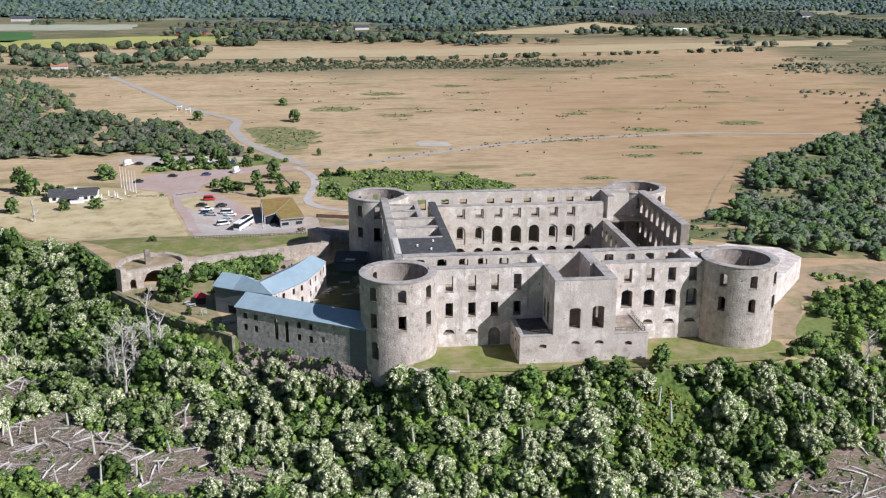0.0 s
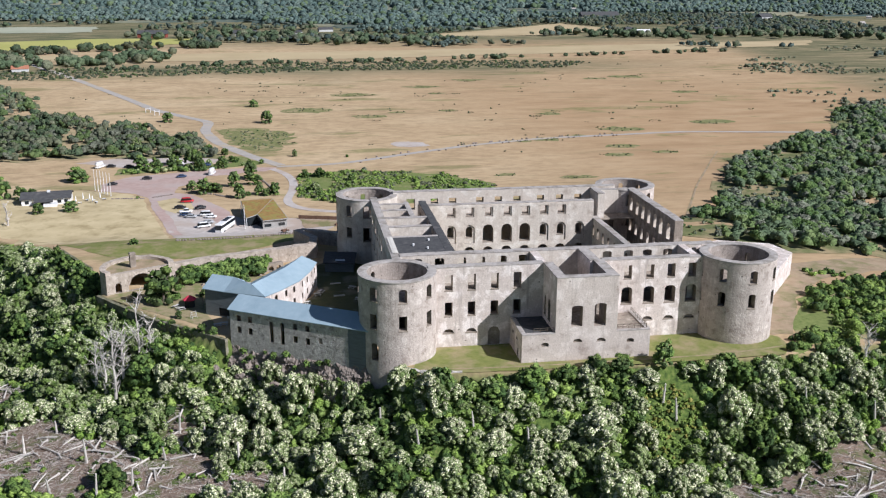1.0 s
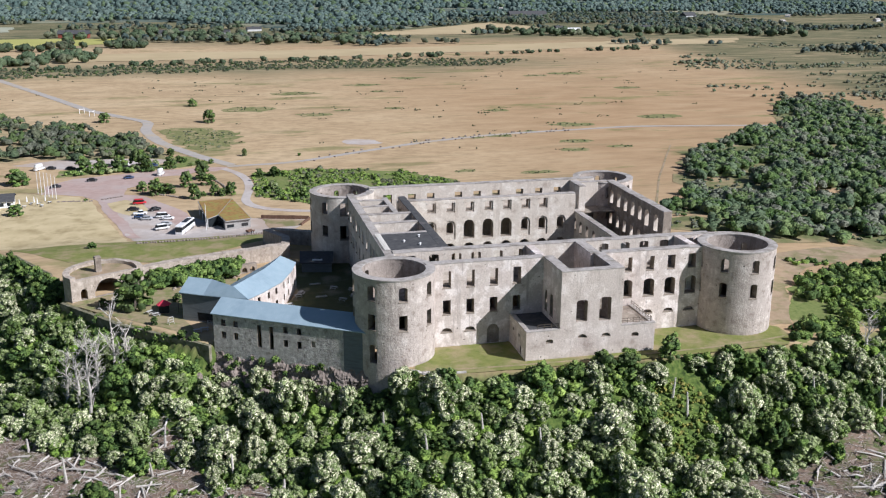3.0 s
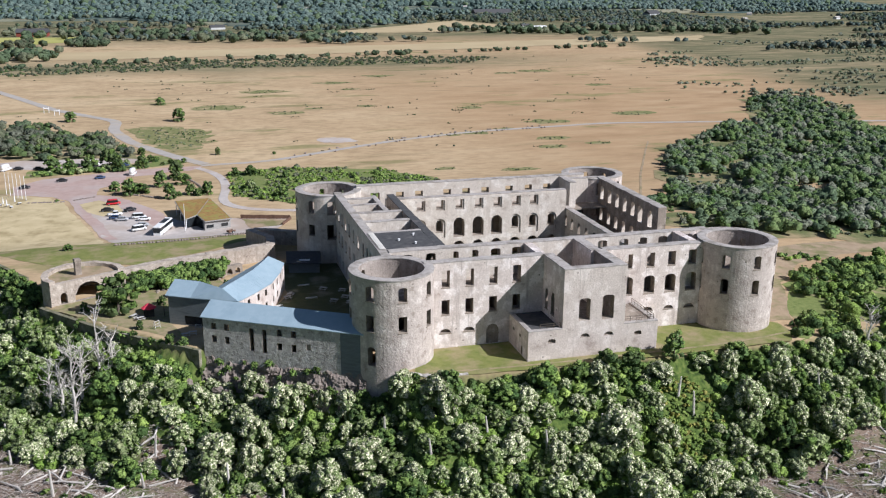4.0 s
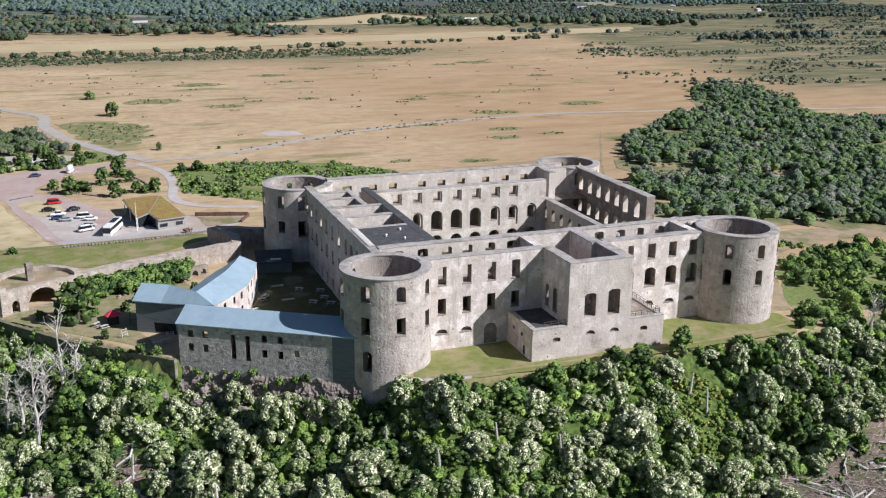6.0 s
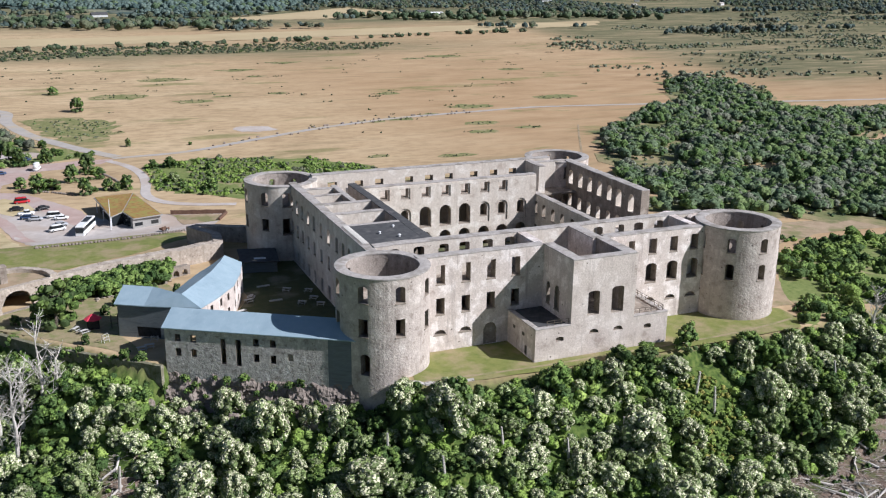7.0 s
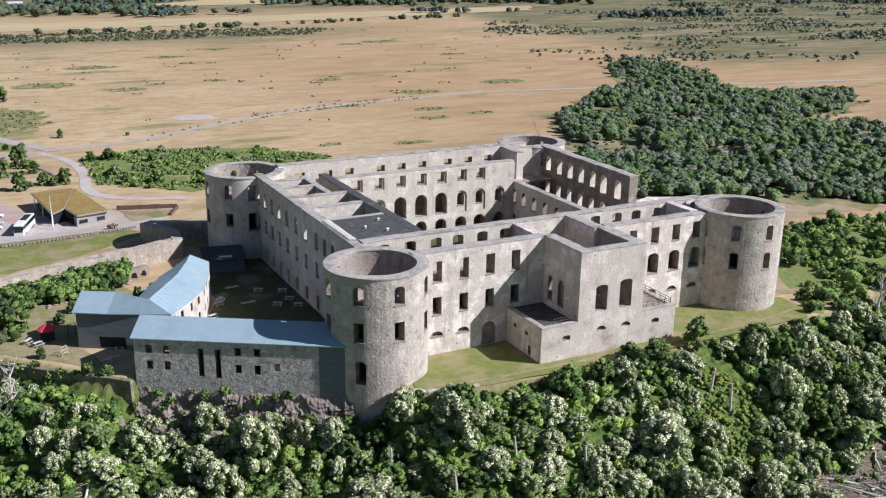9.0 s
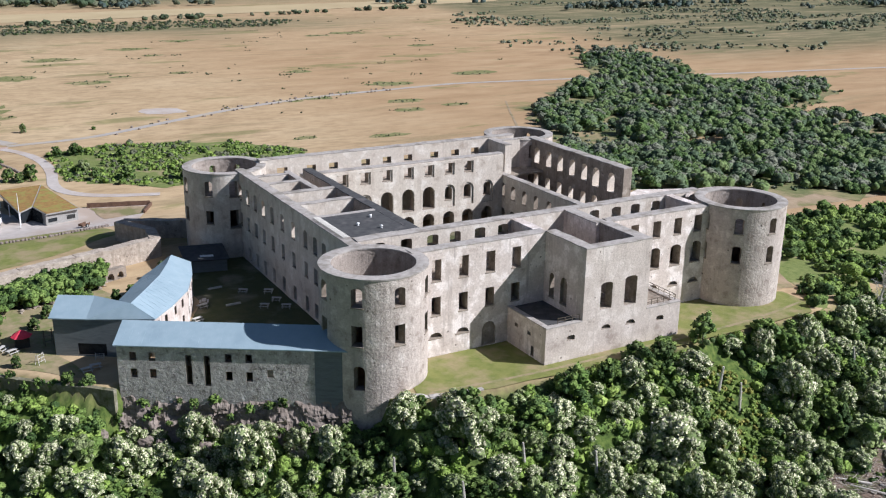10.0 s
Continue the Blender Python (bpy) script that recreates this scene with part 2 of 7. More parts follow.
LEAF_P = leaf_material("leaf_past_blossom", (0.101, 0.148, 0.046), (0.220, 0.273, 0.101), 0.2, 4.6, 0.38, 1.4, (0.55, 0.57, 0.37), 0.12)
# Blue-grey cast in leaf_far and forest colours is distance haze put into them.
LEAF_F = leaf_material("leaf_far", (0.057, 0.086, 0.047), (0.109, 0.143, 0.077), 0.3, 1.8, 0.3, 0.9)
FOREST = material("hazed_forest", (0.045, 0.075, 0.072), (0.090, 0.125, 0.105), 0.1, 10, (0.30, 0.285, 0.19), 0.005, 0.54, 0.05, bump=1.0, bump_scale=0.5, stretch=(0.5, 1.6, 1))
LEAF_W = leaf_material("leaf_wood", (0.067, 0.105, 0.035), (0.130, 0.172, 0.066), 0.3, 1.8, 0.3, 0.9)
# Farthest leaves blued more: haze is painted into their green.
LEAF_H = leaf_material("leaf_forest_hazed", (0.053, 0.081, 0.075), (0.106, 0.138, 0.117), 0.3, 0.5, 0.3, 0.8)
LEAF_O = leaf_material("leaf_olive", (0.097, 0.110, 0.064), (0.161, 0.173, 0.110), 0.3, 1.8, 0.3, 0.9)
LEAF_S = leaf_material("leafless_grey", (0.097, 0.109, 0.074), (0.151, 0.160, 0.119), 0.3, 2.2, 0.35, 0.9)
BRACKEN = leaf_material("bracken", (0.20, 0.215, 0.04), (0.31, 0.29, 0.08))
FERN = leaf_material("leaf_fresh", (0.123, 0.198, 0.032), (0.246, 0.326, 0.079), tilt=1.2)
WHITE = material("white_paint", (0.72, 0.72, 0.72), (0.82, 0.82, 0.81), 2, bump=0, rough=0.4)
BLACKPAINT = material("black_paint", (0.02, 0.02, 0.022), (0.035, 0.035, 0.04), 2, bump=0, rough=0.35)
GLASS = material("dark_glass", (0.015, 0.018, 0.02), (0.03, 0.035, 0.04), 1, bump=0, rough=0.1)
PALEWOOD = material("bleached_boards", (0.46, 0.44, 0.41), (0.62, 0.60, 0.56), 3, 8, bump=0.3)
PARASOL_RED = material("red_canvas", (0.68, 0.05, 0.09), (0.80, 0.08, 0.13), 1.5, bump=0.1)
RED = material("red_paint", (0.45, 0.02, 0.03), (0.55, 0.03, 0.04), 2, bump=0, rough=0.4)
SEDUM = material("sedum_roof", (0.23, 0.125, 0.045), (0.36, 0.235, 0.08), 0.9, 9, (0.27, 0.255, 0.07), 0.4, 0.55, bump=0.6, bump_scale=4)
WOODGREY = material("weathered_wood", (0.26, 0.25, 0.24), (0.38, 0.37, 0.35), 3, 8, bump=0.3)

# ---- building helpers ----


def mesh(name, verts, faces, mats, mat_index=None, smooth=False):
    me = bpy.data.meshes.new(name)
    me.from_pydata(verts if isinstance(verts, np.ndarray) else [tuple(v) for v in verts], [], faces)
    for m in mats if isinstance(mats, (list, tuple)) else [mats]:
        me.materials.append(m)
    if mat_index is not None:
        me.polygons.foreach_set("material_index", mat_index)
    if smooth is not False:
        me.polygons.foreach_set("use_smooth", [True] * len(me.polygons) if smooth is True else smooth)
    me.update()
    return me


def thing(name, label, category, at=(0, 0, 0), rz=0.0, group=""):
    ob = new(name)
    ob.empty_display_size = 0.5
    ob.matrix_world = pose(*at, 0, 0, rz)
    return tagged(ob, label, category, group)


def part(name, me, parent, label="", at=None):
    ob = new(name, me)
    ob.parent = parent
    if at is not None:
        ob.matrix_basis = at
    if label:
        ob["label"] = label
    return ob


def bm_mesh(name, bm, mats, smooth=False):
    me = bpy.data.meshes.new(name)
    bmesh.ops.recalc_face_normals(bm, faces=bm.faces)
    bm.to_mesh(me)
    bm.free()
    for m in mats if isinstance(mats, (list, tuple)) else [mats]:
        me.materials.append(m)
    if smooth:
        me.polygons.foreach_set("use_smooth", [True] * len(me.polygons))
    return me


def add_box(bm, x0, y0, z0, x1, y1, z1, bevel=0.0, m=None, mi=0):
    vs = [bm.verts.new((x, y, z)) for x in (x0, x1) for y in (y0, y1) for z in (z0, z1)]
    q = [(0, 1, 3, 2), (4, 6, 7, 5), (0, 4, 5, 1), (2, 3, 7, 6), (0, 2, 6, 4), (1, 5, 7, 3)]
    fs = [bm.faces.new([vs[i] for i in f]) for f in q]
    for f in fs:
        f.material_index = mi
    if m is not None:
        bmesh.ops.transform(bm, matrix=m, verts=vs)
    if bevel:
        es = list({e for f in fs for e in f.edges})
        bmesh.ops.bevel(bm, geom=es, offset=bevel, segments=1, affect="EDGES")
    return vs


def box_mesh(name, size, mat, bevel=0.03):
    bm = bmesh.new()
    x, y, z = size
    add_box(bm, -x / 2, -y / 2, 0, x / 2, y / 2, z, bevel)
    return bm_mesh(name, bm, mat)


def prism(name, poly, z0, z1, mat):
    """An upright solid over a plan; z0 and z1 may be lists, one height for each corner."""
    n = len(poly)
    lo = z0 if isinstance(z0, (list, tuple)) else [z0] * n
    hi = z1 if isinstance(z1, (list, tuple)) else [z1] * n
    bm = bmesh.new()
    a = [bm.verts.new((x, y, z)) for (x, y), z in zip(poly, lo)]
    b = [bm.verts.new((x, y, z)) for (x, y), z in zip(poly, hi)]
    bm.faces.new(a[::-1])
    bm.faces.new(b)
    for i in range(n):
        j = (i + 1) % n
        bm.faces.new((a[i], a[j], b[j], b[i]))
    return bm_mesh(name, bm, mat)


class Hole:
    """An opening: centre along the wall, width, bottom, top at the springing, rise of the arch."""

    def __init__(self, u, w, lo, hi, rise=0.0, depth=None):
        self.u, self.w, self.lo, self.hi, self.rise, self.depth = u, w, lo, hi, rise, depth

    def top(self, u):
        k = max(0.0, 1 - ((u - self.u) / (self.w / 2)) ** 2)
        return self.hi + self.rise * math.sqrt(k)


def shell(name, place, length, thick, z0, top, holes, mats, step=2.0, closed=False):
    """A wall of real thickness with its openings cut through. place(u, w) gives the plan at u along the wall and w deep; top and z0 may be functions of u.
    An opening with a depth is a blind recess of that depth."""
    tf = top if callable(top) else (lambda u: top)
    bf = z0 if callable(z0) else (lambda u: z0)
    cuts = {0.0, length}
    for h in holes:
        n = 6 if h.rise else 1
        for i in range(n + 1):
            cuts.add(round(h.u - h.w / 2 + h.w * i / n, 4))
    k = max(1, int(length / step))
    for i in range(1, k):
        u = length * i / k
        if min(abs(u - c) for c in cuts) > 0.15:
            cuts.add(u)
    us = sorted(c for c in cuts if -1e-6 <= c <= length + 1e-6)
    verts, faces, mi, index = [], [], [], {}
    inner = 2 if len(mats) > 2 else 0

    def v(u, w, z):
        key = (round(u, 3), round(w, 3), round(z, 3))
        if key not in index:
            x, y = place(u, w)
            index[key] = len(verts)
            verts.append((x, y, z))
        return index[key]

    def quad(a, b, c, d, m=0):
        if len({a, b, c, d}) >= 3:
            f = []
            for i in (a, b, c, d):
                if i not in f:
                    f.append(i)
            faces.append(f)
            mi.append(m)

    for a, b in zip(us, us[1:]):
        mid = (a + b) / 2
        inside = sorted((h for h in holes if abs(mid - h.u) < h.w / 2), key=lambda h: h.lo)
        for w, back in ((0.0, False), (thick, True)):
            lo_a, lo_b = bf(a), bf(b)
            for h in inside:
                if back and h.depth is not None:
                    continue
                p = [v(a, w, lo_a), v(b, w, lo_b), v(b, w, h.lo), v(a, w, h.lo)]
                quad(*(p[::-1] if back else p), inner if back else 0)
                lo_a, lo_b = h.top(a), h.top(b)
            p = [v(a, w, lo_a), v(b, w, lo_b), v(b, w, tf(b)), v(a, w, tf(a))]
            quad(*(p[::-1] if back else p), inner if back else 0)
        for h in inside:
            d = thick if h.depth is None else h.depth
            quad(v(a, 0, h.lo), v(b, 0, h.lo), v(b, d, h.lo), v(a, d, h.lo), 1)
            quad(v(a, 0, h.top(a)), v(a, d, h.top(a)), v(b, d, h.top(b)), v(b, 0, h.top(b)), 1)
            if h.depth is not None:
                quad(v(a, d, h.lo), v(b, d, h.lo), v(b, d, h.top(b)), v(a, d, h.top(a)), 1)
            for u in (a, b):
                if abs(abs(u - h.u) - h.w / 2) < 1e-3:
                    p = [v(u, 0, h.lo), v(u, d, h.lo), v(u, d, h.top(u)), v(u, 0, h.top(u))]
                    quad(*(p if u == a else p[::-1]), 1)
        quad(v(a, 0, tf(a)), v(b, 0, tf(b)), v(b, thick, tf(b)), v(a, thick, tf(a)))
    if not closed:
        for u in (us[0], us[-1]):
            quad(v(u, 0, bf(u)), v(u, 0, tf(u)), v(u, thick, tf(u)), v(u, thick, bf(u)))
    return mesh(name, verts, faces, mats, mi)


def straight(p0, p1):
    """A plan from p0 to p1; depth goes to the left of that way."""
    d = Vector((p1[0] - p0[0], p1[1] - p0[1]))
    n = d.length
    d.normalize()
    return (lambda u, w: (p0[0] + d.x * u - d.y * w, p0[1] + d.y * u + d.x * w)), n


def ring(cx, cy, r, a0=0.0, batter=0.0):
    return (lambda u, w: (cx + (r - w) * math.cos(a0 + u / r), cy + (r - w) * math.sin(a0 + u / r))), 2 * math.pi * r


def ragged(z, amp, seed, scale=0.35):
    return lambda u: z + amp * noise.noise((u * scale, seed * 7.3, 0.0))


# ---- ground ----
EDGE = [(-400, 560), (-160, 400), (-112, 350), (-88, 326), (-70, 292), (-61.5, 278), (-60.5, 267), (-45, 249.5), (-28.0, 232.0), (-25.2, 231.2), (-22.5, 232.6), (4.3, 216.4), (9.5, 212.8), (13, 209.4), (15.2, 205.4), (18.5, 203.0), (27, 201.6), (40, 200.8), (108, 201), (122, 203), (150, 205), (240, 225), (600, 280)]


def edge_distance(x, y):
    """Metres from the cliff's edge; positive on the plateau."""
    best = np.full(np.shape(x), 1e9)
    sign = np.ones(np.shape(x))
    for (ax, ay), (bx, by) in zip(EDGE, EDGE[1:]):
        dx, dy = bx - ax, by - ay
        t = np.clip(((x - ax) * dx + (y - ay) * dy) / (dx * dx + dy * dy), 0, 1)
        ex, ey = x - ax - t * dx, y - ay - t * dy
        d = np.hypot(ex, ey)
        side = np.where(dx * (y - ay) - dy * (x - ax) > 0, 1.0, -1.0)
        sign = np.where(d < best - 1e-9, side, sign)
        best = np.minimum(best, d)
    return best * sign


def ease(a, b, v):
    t = np.clip((v - a) / (b - a), 0, 1)
    return t * t * (3 - 2 * t)


def height(x, y):
    """The ground's height."""
    x, y = np.asarray(x, float), np.asarray(y, float)
    d = edge_distance(x, y)
    drop = -3.0 * ease(0, 2.5, -d) - 14.5 * ease(1, 27, -d) - 3.0 * ease(20, 70, -d)
    drop = drop - 4.2 * ease(0.2, 3.0, -d) * (1 - ease(7, 26, -d)) * ease(-33, -27, x) * (1 - ease(11, 14, x))
    back = -4.8 * ease(312, 350, y) - 3.2 * ease(350, 500, y) - 4.0 * ease(500, 1200, y)
    left = -1.0 * ease(-60, -90, x) * ease(380, 330, y)
    side = -5.0 * ease(125, 240, x) * (1 - ease(312, 360, y))
    bumps = 0.5 * np.sin(x * 0.13 + y * 0.07) * ease(2, 12, -d)
    return back + left + side * ease(0, 1, 1) + drop + bumps


def spread(lo, a, b, hi, step):
    xs = list(np.arange(a, b + 0.1, step))
    s, x = step, a
    left = []
    while x > lo:
        s *= 1.18
        x -= s
        left.append(max(x, lo))
    s, x = step, b
    right = []
    while x < hi:
        s *= 1.18
        x += s
        right.append(min(x, hi))
    return left[::-1] + xs + right


def ground_material():
    m = bpy.data.materials.new("dry_grassland")
    m.use_nodes = True
    n, link = m.node_tree.nodes, m.node_tree.links.new
    bsdf = n["Principled BSDF"]
    bsdf.inputs["Roughness"].default_value, bsdf.inputs["Specular IOR Level"].default_value = 0.95, 0.1
    co = n.new("ShaderNodeTexCoord")

    def tex(s, d, sx=1.0, sy=1.0):
        mp = n.new("ShaderNodeMapping")
        mp.inputs["Scale"].default_value = (sx, sy, 0.3)
        link(co.outputs["Object"], mp.inputs[0])
        x = n.new("ShaderNodeTexNoise")
        x.inputs["Scale"].default_value, x.inputs["Detail"].default_value, x.inputs["Roughness"].default_value = s, d, 0.62
        link(mp.outputs[0], x.inputs["Vector"])
        return x.outputs["Fac"]

    def ramp(src, stops):
        r = n.new("ShaderNodeValToRGB")
        while len(r.color_ramp.elements) < len(stops):
            r.color_ramp.elements.new(0.5)
        for e, (p, c) in zip(r.color_ramp.elements, stops):
            e.position, e.color = p, rgb(c)
        link(src, r.inputs[0])
        return r.outputs[0]

    def mix(f, a, b):
        x = n.new("ShaderNodeMix")
        x.data_type = "RGBA"
        for v, i in ((f, 0), (a, 6), (b, 7)):
            link(v, x.inputs[i])
        return x.outputs[2]

    dry = ramp(tex(0.012, 10, 1, 1.6), [(0.32, (0.355, 0.255, 0.150)), (0.5, (0.475, 0.352, 0.212)), (0.68, (0.60, 0.475, 0.305))])
    fine = ramp(tex(0.22, 10, 0.7, 1.3), [(0.37, (0.30, 0.222, 0.128)), (0.5, (0.475, 0.352, 0.212)), (0.65, (0.58, 0.448, 0.275))])
    x = n.new("ShaderNodeMix")
    x.data_type = "RGBA"
    x.inputs[0].default_value = 0.5
    link(dry, x.inputs[6])
    link(fine, x.inputs[7])
    green = ramp(tex(0.15, 8), [(0.3, (0.15, 0.16, 0.06)), (0.7, (0.30, 0.27, 0.12))])
    patches = ramp(tex(0.022, 7, 0.5, 1.4), [(0.585, (0, 0, 0)), (0.63, (0.7, 0.7, 0.7))])
    ruddy = n.new("ShaderNodeAttribute")
    ruddy.attribute_name = "ruddy_soil"
    red = ramp(tex(0.05, 10, 0.6, 1.5), [(0.3, (0.315, 0.205, 0.112)), (0.5, (0.405, 0.272, 0.152)), (0.7, (0.47, 0.335, 0.20))])
    col = mix(ruddy.outputs["Fac"], x.outputs[2], red)
    col = mix(patches, col, green)
    worn = ramp(tex(0.055, 8, 0.22, 1.25), [(0.57, (0, 0, 0)), (0.66, (0.55, 0.55, 0.55))])
    brown = ramp(tex(0.5, 6), [(0.3, (0.20, 0.165, 0.085)), (0.7, (0.34, 0.265, 0.15))])
    col = mix(worn, col, brown)
    # beneath the cliff: leaf litter and low green
    att = n.new("ShaderNodeAttribute")
    att.attribute_name = "slope_soil"
    litter = ramp(tex(0.9, 10), [(0.35, (0.035, 0.055, 0.018)), (0.5, (0.09, 0.135, 0.032)), (0.62, (0.15, 0.19, 0.05)), (0.75, (0.17, 0.14, 0.08))])
    far = n.new("ShaderNodeAttribute")
    far.attribute_name = "far_heath"
    fleck = ramp(tex(0.09, 10, 0.35, 1.3), [(0.40, (0.06, 0.075, 0.038)), (0.52, (0.145, 0.145, 0.075)), (0.63, (0.36, 0.285, 0.165))])
    sweep = ramp(tex(0.016, 9, 0.35, 1.6), [(0.36, (0.10, 0.115, 0.065)), (0.50, (0.20, 0.185, 0.105)), (0.60, (0.31, 0.255, 0.155)), (0.68, (0.44, 0.33, 0.195))])
    half = n.new("ShaderNodeValue")
    half.outputs[0].default_value = 0.5
    heath = mix(half.outputs[0], sweep, fleck)
    col = mix(far.outputs["Fac"], col, heath)
    col = mix(att.outputs["Fac"], col, litter)
    link(col, bsdf.inputs["Base Color"])
    b = n.new("ShaderNodeBump")
    b.inputs["Strength"].default_value, b.inputs["Distance"].default_value = 0.4, 0.3
    link(tex(0.8, 8), b.inputs["Height"])
    link(b.outputs[0], bsdf.inputs["Normal"])
    return m


xs = np.array(spread(-4200, -150, 190, 4200, 1.6))
ys = np.array(spread(-900, 160, 380, 4700, 1.6))
gx, gy = np.meshgrid(xs, ys)
gz = height(gx, gy)
nx_, ny_ = len(xs), len(ys)
gfaces = [(j * nx_ + i, j * nx_ + i + 1, (j + 1) * nx_ + i + 1, (j + 1) * nx_ + i) for j in range(ny_ - 1) for i in range(nx_ - 1)]
gme = mesh("ground", np.stack([gx.ravel(), gy.ravel(), gz.ravel()], 1), gfaces, ground_material(), smooth=True)
soil = ease(-1.0, 1.0, -edge_distance(gx, gy)).ravel()
gme.attributes.new("slope_soil", "FLOAT", "POINT").data.foreach_set("value", soil)
wob = 30 * np.sin(gx * 0.013) + 18 * np.sin(gx * 0.037 + 1)
band = ease(840, 880, gy + wob * 0.6 - 0.05 * gx) * (1 - ease(975, 1000, gy + wob * 0.4 - 0.05 * gx)) * (1 - ease(160, 470, gx)) * 0.95
heath_mask = np.maximum(np.maximum(band, ease(1150, 1260, gy + wob)), ease(0, 110, gx - 320 - 0.25 * (gy - 520) + wob) * ease(520, 640, gy) * 0.95).ravel()
gme.attributes.new("far_heath", "FLOAT", "POINT").data.foreach_set("value", heath_mask)
gme.attributes.new("ruddy_soil", "FLOAT", "POINT").data.foreach_set("value", (0.85 * ease(40, 260, gx + 0.12 * (gy - 500) + 1.2 * wob) * (1 - 0.5 * ease(620, 900, gy))).ravel())
ground = tagged(new("ground", gme), "dry tan grassland falling away at a wooded cliff", "ground", kind="structure")


def strip(name, pts, width, mat, lift, label, category="road"):
    """A road or path laid on the ground."""
    fine = []
    for (ax, ay), (bx, by) in zip(pts, pts[1:]):
        n = max(1, int(math.hypot(bx - ax, by - ay) / 3))
        fine += [(ax + (bx - ax) * i / n, ay + (by - ay) * i / n) for i in range(n)]
    fine.append(pts[-1])
    p = np.array(fine)
    for _ in range(12):
        p[1:-1] = (p[:-2] + 2 * p[1:-1] + p[2:]) / 4
    d = np.gradient(p, axis=0)
    d /= np.linalg.norm(d, axis=1)[:, None]
    nrm = np.stack([-d[:, 1], d[:, 0]], 1)
    w = np.array([width * (1 + 0.18 * noise.noise((i * 0.12, len(pts), 0))) for i in range(len(p))])[:, None] / 2
    rows = [p + nrm * w * k for k in (-1, -0.4, 0.4, 1)]
    verts, faces = [], []
    for r in rows:
        verts += [(x, y, z) for (x, y), z in zip(r, height(r[:, 0], r[:, 1]) + lift)]
    n = len(p)
    for k in range(3):
        faces += [(k * n + i, k * n + i + 1, (k + 1) * n + i + 1, (k + 1) * n + i) for i in range(n - 1)]
    return tagged(new(name, mesh(name, verts, [f[::-1] for f in faces], mat, smooth=True)), label, category, kind="structure")


def inside(poly, x, y):
    """Whether the points lie within the plan."""
    r = np.zeros(np.shape(x), bool)
    for (ax, ay), (bx, by) in zip(poly, poly[1:] + poly[:1]):
        c = (ay > y) != (by > y)
        r ^= c & (x < (bx - ax) * (y - ay) / (by - ay + 1e-12) + ax)
    return r


def sheet(name, poly, mat, lift, label, category="ground", step=None, rough=0.0):
    """A flat patch of other ground, with a slightly uneven rim, laid on the ground."""
    n = len(poly)
    rim = []
    for i in range(n):
        (ax, ay), (bx, by) = poly[i], poly[(i + 1) % n]
        k = max(2, int(math.hypot(bx - ax, by - ay) / (step or 3)))
        for j in range(k):
            x, y = ax + (bx - ax) * j / k, ay + (by - ay) * j / k
            rim.append((x + rough * noise.noise((x * 0.15, y * 0.15, 3)), y + rough * noise.noise((x * 0.15, y * 0.15, 9))))
    bm = bmesh.new()
    vs = [bm.verts.new((x, y, 0)) for x, y in rim]
    f = bm.faces.new(vs)
    bmesh.ops.triangulate(bm, faces=[f])
    for _ in range(3):
        long = [e for e in bm.edges if e.calc_length() > (step or 3) * 2]
        if not long:
            break
        bmesh.ops.subdivide_edges(bm, edges=long, cuts=1)
        bmesh.ops.triangulate(bm, faces=bm.faces)
    bm.verts.ensure_lookup_table()
    p = np.array([v.co for v in bm.verts])
    for v, z in zip(bm.verts, height(p[:, 0], p[:, 1])):
        v.co.z = z + lift
    me = bm_mesh(name, bm, mat, True)
    if me.polygons[0].normal.z < 0:
        me.flip_normals()
    return tagged(new(name, me), label, category, kind="structure")


strip("road", [(-13, 473), (-30, 503), (-47, 540), (-57, 581), (-55, 612), (-73, 636), (-95, 669), (-124, 735), (-164, 823), (-203, 908), (-300, 1100)], 6, ASPHALT, 0.12, "worn grey road across the dry plain")
strip("track", [(-15, 470), (15, 473), (51, 495), (86, 514), (131, 530), (217, 541), (284, 530), (393, 508), (505, 488), (800, 470)], 4.2, ASPHALT, 0.10, "pale gravel track across the grassland", "track")
strip("footpath", [(-17, 465), (-12, 457.6), (-8, 440), (-7, 425), (-8, 407), (-11.5, 391), (-10.7, 383), (-6.9, 377), (0.4, 371), (9, 368.6), (16, 367)], 3.6, GRAVEL, 0.08, "pale gravel footpath", "path")
sheet("car_park", [(-90, 438), (-80, 454.8), (-55.4, 463.7), (-46.5, 466.2), (-25.2, 471), (-14, 468), (-20, 459), (-27.4, 460.1), (-34.8, 452.5), (-46.3, 451.5), (-47.5, 437.0), (-56.6, 427), (-56.1, 414), (-50, 410.5), (-44.1, 401.0), (-38.7, 389.4), (-31.5, 374.4), (-29.2, 356), (-33, 350), (-40, 372), (-46, 386), (-55, 402), (-61, 399), (-54, 372), (-46, 340), (-50, 341), (-61.5, 383), (-66.5, 406.3), (-71.7, 414.2), (-88, 424)], REDGRAVEL, 0.06, "reddish gravel car park", "car park", rough=1.5)
sheet("gravel_yard", [(-60, 396), (-55, 402), (-44, 398), (-31, 370), (-27, 362), (-9, 362), (10, 358), (2, 334), (-5, 330.4), (-46.5, 326), (-50, 341), (-55, 370)], GRAVEL, 0.035, "pale grey gravel parking yard", "car park", rough=1.5)
sheet("upper_car_park", [(-112, 494), (-84, 506), (-46, 500), (-36, 486), (-52, 481), (-86, 478)], GRAVEL, 0.05, "gravel car park under trees", "car park", rough=2)
